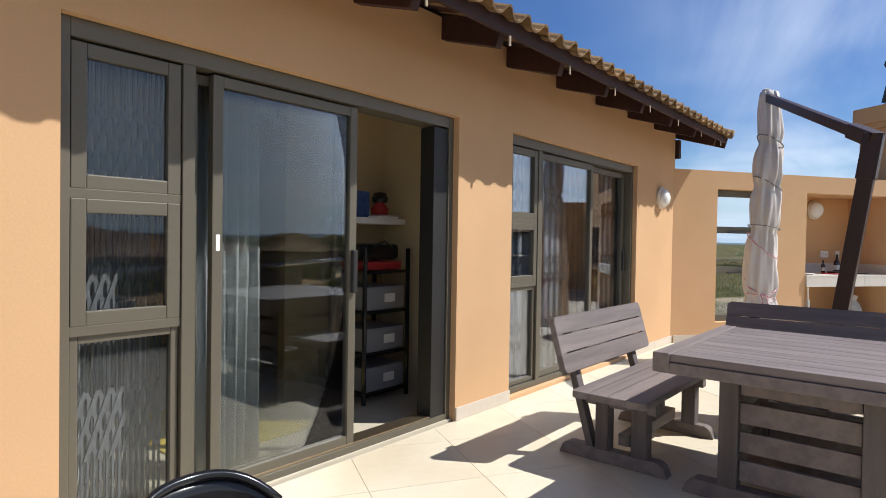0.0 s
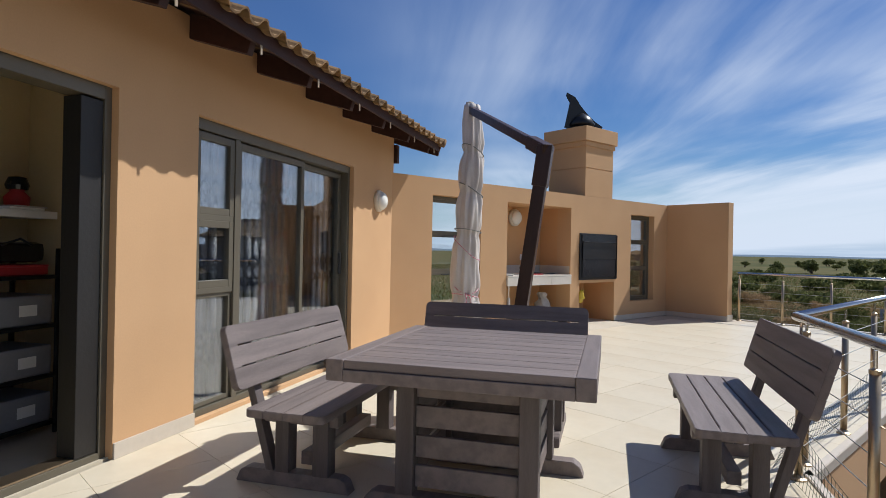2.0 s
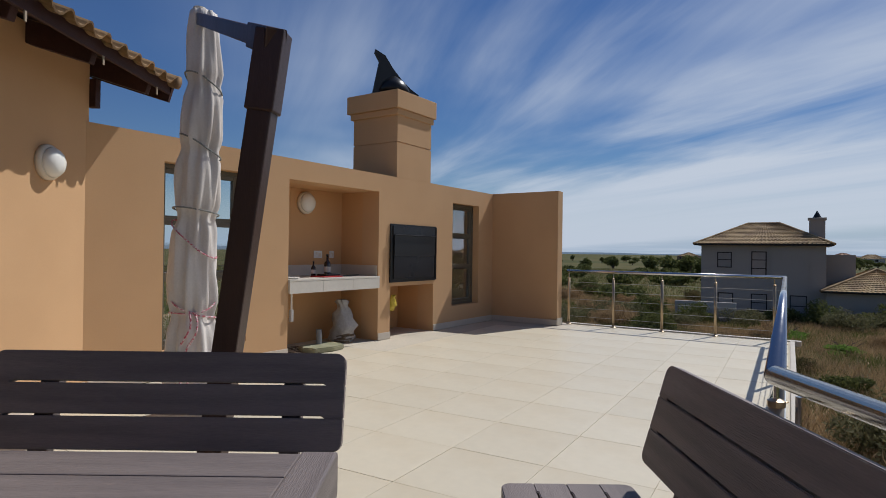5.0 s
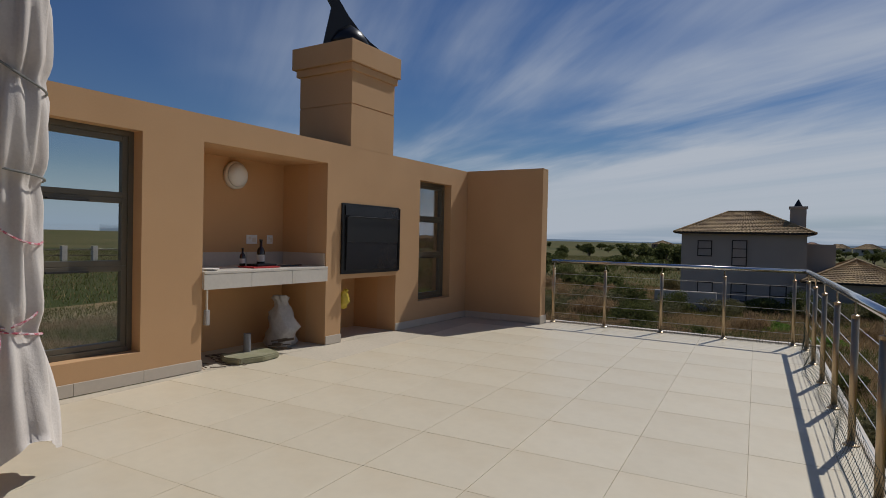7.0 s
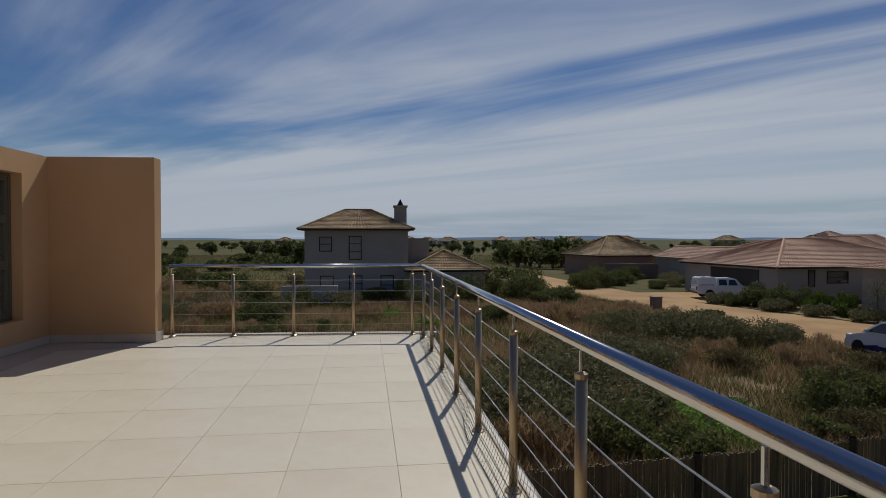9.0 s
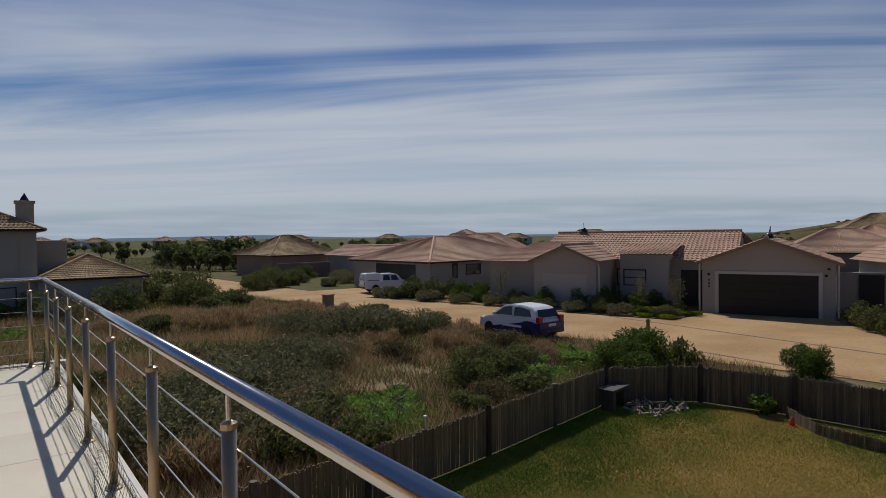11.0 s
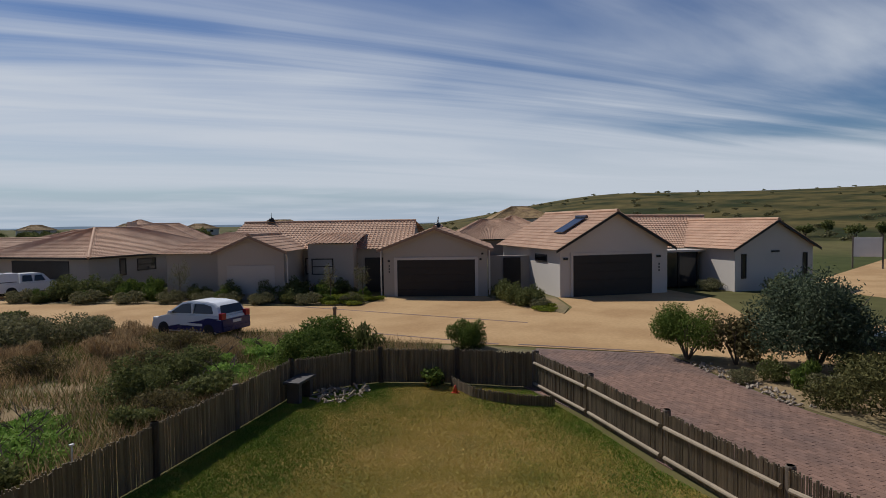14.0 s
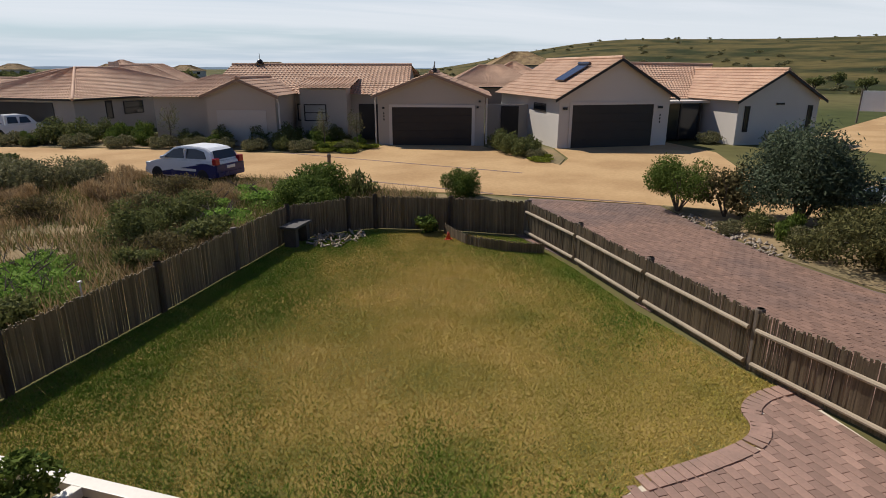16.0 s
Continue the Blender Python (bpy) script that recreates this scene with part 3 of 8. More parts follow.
# second sliding door, shut
door_2 = thing("door_2", HM, "bronze aluminium sliding glass door, shut, with a three-pane sidelight", "sliding door", kind="structure")
outer_frame(door_2, D2[0], D2[1], D2[2], D2[3], 0.05, 0.20, (1.235,))
sash(door_2, "window_sash", 0.75, 1.205, 1.50, 2.10, 0.06, 0.055, pane=PANE_CLEAR)
sash(door_2, "window_sash", 0.75, 1.205, 0.955, 1.46, 0.06, 0.055, pane=PANE_CLEAR)
sash(door_2, "fixed_light", 0.75, 1.205, 0.085, 0.915, 0.075, 0.035, pane=PANE_CLEAR)
part("transom", box((0.745, 0.062, 1.458), (1.21, 0.17, 1.502), 0.004), ALU, door_2)
part("transom", box((0.745, 0.062, 0.913), (1.21, 0.17, 0.957), 0.004), ALU, door_2)
sash(door_2, "sliding_leaf", 1.265, 2.33, 0.085, 2.10, 0.075, 0.055, 0.045, pane=PANE_CLEAR)
leaf2 = sash(door_2, "sliding_leaf", 2.27, 3.25, 0.085, 2.10, 0.13, 0.055, 0.045, pane=PANE_CLEAR)
part("door_handle", box((3.2, 0.10, 0.98), (3.235, 0.13, 1.22), 0.008), ALU_DARK, leaf2, "black pull handle")
gate2 = part("security_gate", gate_lattice(0.76, 3.24, 0.09, 2.1, 0.205, 0.118), BLACK, door_2, "black folding security gate behind the glass")
part("rivet", gate_rivets(0.76, 3.24, 0.09, 2.1, 0.205, 0.118), STEEL, gate2)


def hang_curtain(s0, s1, z0, z1, d, folds, label):
    vs, fs = curtain_sheet(s0, s1, z0, z1, d, folds)
    c = raw("curtain", vs, fs, CURTAIN, smooth=True)
    so = c.modifiers.new("thickness", "SOLIDIFY")
    so.thickness = 0.004
    c.matrix_basis = HM
    tagged(c, label, "curtain", "curtains in the house")


hang_curtain(-1.78, -1.42, 0.03, 2.2, 0.36, 6, "pale grey curtain gathered beside the open sliding door")
blind = thing("vertical_blind", HM, "pale grey vertical blind of narrow strips behind the sidelight", "blind")
part("head_rail", box((-2.5, 0.33, 2.16), (-1.99, 0.39, 2.20), 0.004), WHITE, blind)
for k in range(9):
    x = -2.47 + k * 0.054
    sl_b = box((-0.019, -0.001, 0.05), (0.019, 0.001, 2.16))
    bmesh.ops.transform(sl_b, matrix=Matrix.Translation((x, 0.36, 0)) @ Matrix.Rotation(radians(18 + 7 * math.sin(k * 2.3)), 4, "Z"), verts=sl_b.verts[:])
    part("blind_strip", sl_b, CURTAIN, blind)
hang_curtain(0.95, 1.28, 0.03, 2.2, 0.31, 3, "pale grey curtain gathered behind the sidelight")
hang_curtain(1.62, 1.98, 0.03, 2.2, 0.31, 3, "pale grey curtain behind the security gate")
hang_curtain(2.98, 3.28, 0.03, 2.2, 0.30, 3, "pale grey curtain behind the security gate")
for s0, s1 in ((-6.6, 0.3), (0.6, 4.2)):
    rod = part("curtain_rod", tube([(s0, 0.37, 2.22), (s1, 0.37, 2.22)], 0.013, 8), STEEL_POST)
    rod.matrix_basis = HM
    tagged(rod, "thin metal curtain rod above the glazed door", "curtain rod")

# eave: rafters, purlin, roof tiles
PITCH = radians(17)
EAVE_D, EAVE_Z = -0.56, 2.70


def roof_z(d):
    return EAVE_Z + (d - EAVE_D) * math.tan(PITCH)


roof = thing("roof", HM, "ochre pantile roof with dark red-brown exposed rafters", "roof", kind="structure")
for k in range(15):
    s = 4.62 - k * 0.8
    rb = box((-0.035, 0, -0.165), (0.03, 5.6, 0.0), 0.006)
    bmesh.ops.transform(rb, matrix=Matrix.Translation((s, EAVE_D + 0.055, roof_z(EAVE_D + 0.055) - 0.012)) @ Matrix.Rotation(PITCH, 4, "X"), verts=rb.verts[:])
    rafter = part("rafter", rb, WOOD_RED, roof)
    # end bracket in pale wood: the colour carries the sunlit look
    part("sunlit_end_strip", box((s - 0.010, EAVE_D + 0.016, EAVE_Z - 0.155), (s + 0.010, EAVE_D + 0.024, EAVE_Z - 0.09), 0.002), RAILWOOD, rafter, "bracket strip on the rafter end, sunlit tone painted in")
fb = box((-7.2, -0.015, -0.10), (4.9, 0.012, 0.0), 0.004)
bmesh.ops.transform(fb, matrix=Matrix.Translation((0, EAVE_D + 0.04, EAVE_Z + 0.012)), verts=fb.verts[:])
part("fascia_board", fb, WOOD_RED, roof, "dark red-brown eave board")
vb = box((4.88, 0, -0.16), (4.92, 5.7, 0.03), 0.004)
bmesh.ops.transform(vb, matrix=Matrix.Translation((0, EAVE_D, EAVE_Z)) @ Matrix.Rotation(PITCH, 4, "X"), verts=vb.verts[:])
part("barge_board", vb, WOOD_RED, roof, "dark red-brown verge board")
part("plate_end", box((4.565, -0.05, 2.42), (4.64, 0.03, 2.66), 0.004), WOOD_RED, roof, "dark beam end at the wall corner")
ub = box((-7.2, 0, 0.002), (4.87, 5.6, 0.016))
bmesh.ops.transform(ub, matrix=Matrix.Translation((0, EAVE_D + 0.07, roof_z(EAVE_D + 0.07))) @ Matrix.Rotation(PITCH, 4, "X"), verts=ub.verts[:])
part("underlay_board", ub, WOOD_RED, roof)


def pantile_mesh(w, ln):
    """One rolled roof tile with thickness."""
    prof = [(0.0, 0.0), (0.10, -0.012), (0.3, -0.016), (0.46, 0.0), (0.54, 0.026), (0.64, 0.044), (0.74, 0.048), (0.85, 0.036), (0.96, 0.006), (1.05, 0.0)]
    vs, fs = [], []
    for dy, dz in ((0, 0.0), (ln, 0.0)):
        for u, h in prof:
            vs.append((u * w, dy, h + dz))
        for u, h in prof:
            vs.append((u * w, dy, h + dz - 0.016))
    n = len(prof)
    for k in range(n - 1):
        fs.append((k, k + 1, 2 * n + k + 1, 2 * n + k))
        fs.append((n + k, 3 * n + k, 3 * n + k + 1, n + k + 1))
        fs.append((k, n + k, n + k + 1, k + 1))
    me = bpy.data.meshes.new("roof_tile")
    me.from_pydata(vs, [], fs)
    me.materials.append(ROOF)
    return me


tile_me = pantile_mesh(0.213, 0.42)
for row in range(3):
    for k in range(56):
        s = 4.66 - k * 0.213
        d = EAVE_D - 0.05 + row * 0.34
        rng = random.Random(row * 100 + k)
        ob = new("roof_tile", tile_me)
        ob.parent = roof
        ob.matrix_basis = Matrix.Translation((s, d, roof_z(d) + 0.018 + row * 0.004 + rng.uniform(-0.004, 0.004))) @ Matrix.Rotation(PITCH + 0.03, 4, "X") @ Matrix.Rotation(rng.uniform(-0.015, 0.015), 4, "Z")
bm_rest = bmesh.new()
ridge_rows = []
for j in range(2):
    d = EAVE_D + 0.9 + j * 4.4
    ridge_rows.append([bm_rest.verts.new((-7.3 + k * 0.05, d, roof_z(d) + 0.04 + 0.022 * math.sin(k * 0.05 / 0.213 * 2 * math.pi))) for k in range(245)])
for a, b in zip(*[list(zip(r, r[1:])) for r in ridge_rows]):
    bm_rest.faces.new((a[0], a[1], b[1], b[0]))
rest = part("upper_tiles", bm_rest, ROOF, roof, smooth=True)
rest["kind"] = "stuff"
part("verge_tile", tube([Vector((4.86, EAVE_D - 0.06 + 0.4 * k, roof_z(EAVE_D - 0.06 + 0.4 * k) + 0.03)) for k in range(13)], 0.06, 10), ROOF, roof, "rounded ochre verge tiles", smooth=True)


def bulkhead_light(m, r=0.115, label="round opal bulkhead lamp on the wall"):
    """A round wall lamp: rim and bulging shade, its back on the local xy plane."""
    t = thing("wall_lamp", m, label, "lamp", "round wall lamps")
    part("rim", lathe([(r, 0.001), (r, 0.03), (r * 0.93, 0.045), (r * 0.84, 0.047)], 32), OPAL_RIM, t, "cream rim", smooth=True)
    part("shade", lathe([(r * 0.86, 0.04), (r * 0.82, 0.07), (r * 0.66, 0.098), (r * 0.42, 0.115), (r * 0.15, 0.121), (0.002, 0.1215)], 32), OPAL, t, "opal white glass", smooth=True)
    return t


bulkhead_light(HM @ Matrix.Translation((4.03, 0.0, 1.865)) @ Matrix.Rotation(radians(90), 4, "X"), 0.135)

# ---------------------------------------------------------------- barbecue wall
BT = 2.285
X0, XB = -4.0, -4.30
bw_bm = bmesh.new()
for y0, y1, z0, z1 in ((4.95, 5.72, 0, BT), (5.72, 6.66, 0, 0.25), (5.72, 6.66, 2.045, BT), (6.66, 7.23, 0, BT), (7.23, 8.82, 2.045, BT),
                       (8.82, 9.08, 0, BT), (9.08, 10.14, 0.73, 0.80), (9.08, 10.14, 1.60, BT), (10.14, 10.67, 0, BT),
                       (10.67, 11.51, 0, 0.345), (10.67, 11.51, 2.03, BT), (11.51, 12.20, 0, BT)):
    box((XB, y0, z0), (X0, y1, z1), bm=bw_bm)
bmesh.ops.remove_doubles(bw_bm, verts=bw_bm.verts[:], dist=0.0005)
wall_bbq = part("wall_barbecue", bw_bm, PLASTER)
tagged(wall_bbq, "tan plastered terrace wall with window openings and a niche", "wall", kind="structure")
niche = thing("wall_niche", None, "orange-tan plastered niche and wood store recesses", "wall", kind="structure")
for lo, hi in (((-4.80, 7.13, -0.01), (-4.70, 10.24, BT)), ((-4.70, 7.13, -0.01), (XB, 7.228, BT)), ((-4.70, 8.822, -0.01), (XB, 9.078, BT)), ((-4.70, 10.142, -0.01), (XB, 10.24, BT)),
               ((-4.70, 7.228, 2.047), (XB, 8.822, BT)), ((-4.70, 9.078, 0.732), (XB, 10.142, 0.80)), ((-4.70, 9.078, 1.602), (XB, 10.142, BT))):
    slab(NICHE, "recess_panel", lo, hi, niche)
wing = part("wall_wing", box((X0 - 0.02, 12.0, 0), (-2.73, 12.20, BT + 0.005), 0.006), PLASTER)
tagged(wing, "tan plastered short wing wall closing the terrace", "wall", kind="structure")
niche_floor = part("floor_niche", box((-4.70, 7.228, -0.25), (-3.99, 10.142, -0.004)), GROUT)
tagged(niche_floor, "dark grey floor of the niche", "floor", kind="structure")

# chimney
chimney = thing("chimney", pose(0, 0, 0), "tan plastered chimney stack with a stepped cap", "chimney", kind="structure")
CY0, CY1, CX0, CX1 = 9.20, 10.03, -4.84, -4.0
part("stack", box((CX0, CY0, BT), (CX1 + 0.001, CY1, 2.785)), PLASTER, chimney)
part("stack", box((CX0 + 0.012, CY0 + 0.012, 2.785), (CX1 - 0.011, CY1 - 0.012, 2.80)), PLASTER, chimney)
part("stack", box((CX0, CY0, 2.80), (CX1 + 0.001, CY1, 3.18)), PLASTER, chimney)
part("cap_moulding", box((CX0 - 0.04, CY0 - 0.035, 3.18), (CX1 + 0.025, CY1 + 0.035, 3.27), 0.012), PLASTER, chimney)
part("cap", box((CX0 - 0.08, CY0 - 0.07, 3.27), (CX1 + 0.05, CY1 + 0.07, 3.53), 0.008), PLASTER, chimney)


def cowl(m, label, scale=1.0):
    """A revolving chimney cowl: round base and an upright swept fin over a curved hood."""
    t = thing("chimney_cowl", m, label, "chimney cowl", "chimney cowls")
    part("base", lathe([(0.30 * scale, 0), (0.30 * scale, 0.03 * scale), (0.16 * scale, 0.05 * scale), (0.15 * scale, 0.10 * scale)], 20), BLACK, t)
    bm = bmesh.new()
    outline = [(-0.28, 0.06), (0.30, 0.05), (0.34, 0.10), (0.22, 0.17), (0.10, 0.27), (-0.02, 0.40), (-0.12, 0.54), (-0.25, 0.60), (-0.26, 0.55), (-0.20, 0.45)]
    for sgn in (1,):
        a = [bm.verts.new((x * scale, -0.012 * scale, z * scale)) for x, z in outline]
        b = [bm.verts.new((x * scale, 0.012 * scale, z * scale)) for x, z in outline]
        bm.faces.new(a)
        bm.faces.new(b[::-1])
        for k in range(len(outline)):
            bm.faces.new((a[k], b[k], b[(k + 1) % len(outline)], a[(k + 1) % len(outline)]))
    part("fin", bm, BLACK, t)
    hood = lathe([(0.02 * scale, 0.30 * scale), (0.14 * scale, 0.22 * scale), (0.20 * scale, 0.12 * scale), (0.18 * scale, 0.08 * scale)], 16)
    part("hood", hood, BLACK, t, smooth=True)
    return t


cowl(pose(-4.42, 9.62, 3.53, 0, 0, 60), "black sheet steel revolving chimney cowl on the barbecue chimney", 1.22)


def terrace_window(name, y0, y1, z0, z1, rails):
    w = thing(name, pose(-4.0, y0, 0, 0, 0, 90), "bronze aluminium window with three panes in the terrace wall", "window", kind="structure")
    # local x runs along +y, local y into the wall
    d = 0.12
    L = y1 - y0
    zs = [z0, *rails, z1]
    fr = bmesh.new()
    box((0, d, z0), (0.045, d + 0.09, z1), 0.004, fr)
    box((L - 0.045, d, z0), (L, d + 0.09, z1), 0.004, fr)
    box((0.045, d, z1 - 0.045), (L - 0.045, d + 0.09, z1), 0.004, fr)
    box((0.045, d, z0), (L - 0.045, d + 0.09, z0 + 0.045), 0.004, fr)
    part("window_frame", fr, ALU, w)
    for a, b in zip(zs, zs[1:]):
        sash(w, "window_sash", 0.045, L - 0.045, a + (0.045 if a == z0 else 0.0), b - (0.045 if b == z1 else 0.0), d + 0.01, 0.045, 0.05, PANE_CLEAR)
    for zz in rails:
        part("stay", box((L * 0.3, d - 0.02, zz - 0.045), (L * 0.62, d + 0.008, zz - 0.03), 0.003), ALU_DARK, w, "black window stay")
    return w


terrace_window("window_1", 5.72, 6.66, 0.25, 2.045, (0.95, 1.50))
terrace_window("window_2", 10.67, 11.51, 0.345, 2.03, (0.98, 1.50))
bulkhead_light(Matrix.Translation((-4.70, 8.12, 1.86)) @ Matrix.Rotation(radians(90), 4, "Y"), 0.15, "round opal bulkhead lamp in the barbecue niche")

# counter in the niche
counter = thing("counter", None, "beige tiled counter shelf built into the niche", "counter", kind="structure")
part("worktop", box((-4.70, 7.23, 0.86), (-3.97, 8.82, 0.885), 0.004), COUNTER, counter)
for k in range(3):
    a = 7.23 + k * 0.53
    part("front_tile", box((-3.99, a + 0.001, 0.72), (-3.972, min(a + 0.53, 8.82) - 0.002, 0.858), 0.002), COUNTER, counter)
part("underside", box((-4.70, 7.23, 0.73), (-3.992, 8.82, 0.858)), COUNTER, counter)
for k in range(3):
    a = 7.23 + k * 0.53
    part("splash_tile", box((-4.699, a + 0.001, 0.886), (-4.688, min(a + 0.53, 8.82) - 0.002, 1.03), 0.002), SKIRT, counter)
part("splash_tile", box((-4.68, 8.807, 0.886), (-4.02, 8.818, 1.03), 0.002), SKIRT, counter)
part("splash_tile", box((-4.68, 7.232, 0.886), (-4.02, 7.243, 1.03), 0.002), SKIRT, counter)

# built-in barbecue
bbq = thing("barbecue", pose(-4.0, 9.10, 0.80, 0, 0, 90), "black steel built-in barbecue with a shut sliding door", "barbecue")
part("body", box((0.0, 0.02, 0.0), (1.03, 0.68, 0.79)), BLACK, bbq)
part("surround", box((-0.045, -0.018, -0.015), (1.07, 0.0, 0.815), 0.004), BLACK, bbq, "thin black steel surround")
part("door", box((0.02, -0.035, 0.03), (1.01, -0.019, 0.64), 0.004), BLACK_GLOSS, bbq, "black lower door panel")
part("door", box((0.02, -0.042, 0.36), (1.01, -0.036, 0.655), 0.003), BLACK, bbq, "black upper door panel")
part("hood_strip", box((0.0, -0.034, 0.67), (1.03, -0.019, 0.79), 0.004), BLACK_GLOSS, bbq)
part("handle", tube([(0.02, -0.06, 0.66), (1.01, -0.06, 0.66)], 0.008, 8), BLACK, bbq)
for xx in (-0.05, 1.06):
    part("side_track", tube([(xx, -0.03, 0.1 if xx < 0 else 0.0), (xx, -0.03, 0.80 if xx > 0 else 0.6)], 0.010, 6), BLACK, bbq)


# ---------------------------------------------------------------- balustrade
RZ = 0.922


def post_mesh(parent, x, y, ang, offset=True):
    """A round post on a flange, with a thinner pin that carries the handrail."""
    m = pose(x, y, 0.0, 0, 0, ang)
    p = part("post", tube([(0, 0, 0.0), (0, 0, 0.80)], 0.0215, 12), STEEL_POST, parent, smooth=True)
    p.matrix_basis = m
    part("flange", lathe([(0.045, 0.0), (0.045, 0.008), (0.03, 0.016), (0.023, 0.03)], 16), STEEL_POST, p)
    part("post_cap", lathe([(0.024, 0.795), (0.024, 0.812), (0.012, 0.818)], 12), STEEL_POST, p)
    part("pin", tube([(0, 0, 0.81), (0, 0, RZ - 0.03)], 0.008, 8), STEEL, p)
    return p


def railing(a, b, first, pitch, count, label):
    t = thing("balustrade", None, label, "balustrade", "terrace balustrade")
    a, b = Vector(a), Vector(b)
    d = (b - a).normalized()
    part("handrail", tube([a + Vector((0, 0, RZ)), b + Vector((0, 0, RZ))], 0.026, 20), STEEL, t, "polished round handrail", smooth=True)
    for k in range(count):
        q = a + d * (first + k * pitch)
        post_mesh(t, q.x, q.y, math.degrees(math.atan2(d.y, d.x)))
    off = Vector((-d.y, d.x, 0)) * 0.022
    for k in range(5):
        z = 0.14 + k * 0.148
        part("wire", tube([a + off + Vector((0, 0, z)), b + off + Vector((0, 0, z))], 0.0028, 6), WIRE, t)
    return t


rail_side = railing(C1, C2, 0.24, 0.945, 9, "stainless steel balustrade with round handrail and wires on the terrace edge")
railing((-2.70, 12.38, 0), C1, 0.03, 0.785, 5, "stainless steel balustrade with wires across the far terrace end")
railing(C2, C3, 0.10, 0.98, 8, "stainless steel balustrade with round handrail and wires behind a bench")


def net_strip(a, b, height, mesh=0.045, seed=1, sag=0.03):
    """Loose garden netting tied along the foot of the balustrade: crossed strands."""
    a, b = Vector(a), Vector(b)
    d = b - a
    ln = d.length
    d.normalize()
    nrm = Vector((-d.y, d.x, 0))
    nx, nz = int(ln / mesh), int(height / mesh)
    vs, fs = [], []

    def pt(i, j):
        u, h = i * mesh, j * mesh
        bulge = math.sin(u * 2.1 + seed) * sag + math.sin(u * 5.3) * sag * 0.5
        top = 1 + 0.18 * math.sin(u * 3.3 + seed)
        return a + d * u + nrm * (0.03 + bulge * (1 - h / height) + 0.05 * (1 - h / height) ** 2) + Vector((0, 0, 0.01 + h * top))

    def strand(p, q):
        w = 0.0016
        n = len(vs)
        e = (q - p).normalized()
        s = e.cross(nrm).normalized() * w
        o = nrm * w
        vs.extend([p - s, p + s, p + o, q - s, q + s, q + o])
        fs.extend([(n, n + 1, n + 4, n + 3), (n + 1, n + 2, n + 5, n + 4), (n + 2, n, n + 3, n + 5)])

    for i in range(nx):
        for j in range(nz + 1):
            if i < nx and j < nz:
                strand(pt(i, j), pt(i, j + 1))
            strand(pt(i, j), pt(i + 1, j))
    o = raw("netting", [tuple(v) for v in vs], fs, NET)
    tagged(o, "dark green garden netting along the foot of the balustrade", "netting", kind="stuff")


net_strip(C2, C1, 0.27, 0.05, 1)
net_strip(C1, (-2.70, 12.38, 0), 0.08, 0.035, 2, 0.01)
net_strip(C3, C2, 0.30, 0.05, 3)


# ---------------------------------------------------------------- garden furniture
def slotted_board(L, h, first, last, solid=0.07, gap=0.007, r=0.035):
    """Outline of one board of a slotted panel: boards meet at their ends and leave a slot between them; outer corners are rounded."""
    a, e, lo, hi = L / 2, L / 2 - solid, 0.0, h
    arc = [k * math.pi / 12 for k in range(7)]
    pts = []
    if first:
        pts += [(-a + r - r * math.cos(t), lo + r - r * math.sin(t)) for t in arc] + [(a - r + r * math.sin(t), lo + r - r * math.cos(t)) for t in arc]
    else:
        pts += [(-a, lo), (-e, lo), (-e + 0.002, lo + gap), (e - 0.002, lo + gap), (e, lo), (a, lo)]
    if last:
        pts += [(a - r + r * math.cos(t), hi - r + r * math.sin(t)) for t in arc] + [(-a + r - r * math.sin(t), hi - r + r * math.cos(t)) for t in arc]
    else:
        pts += [(a, hi), (-a, hi)]
    return pts


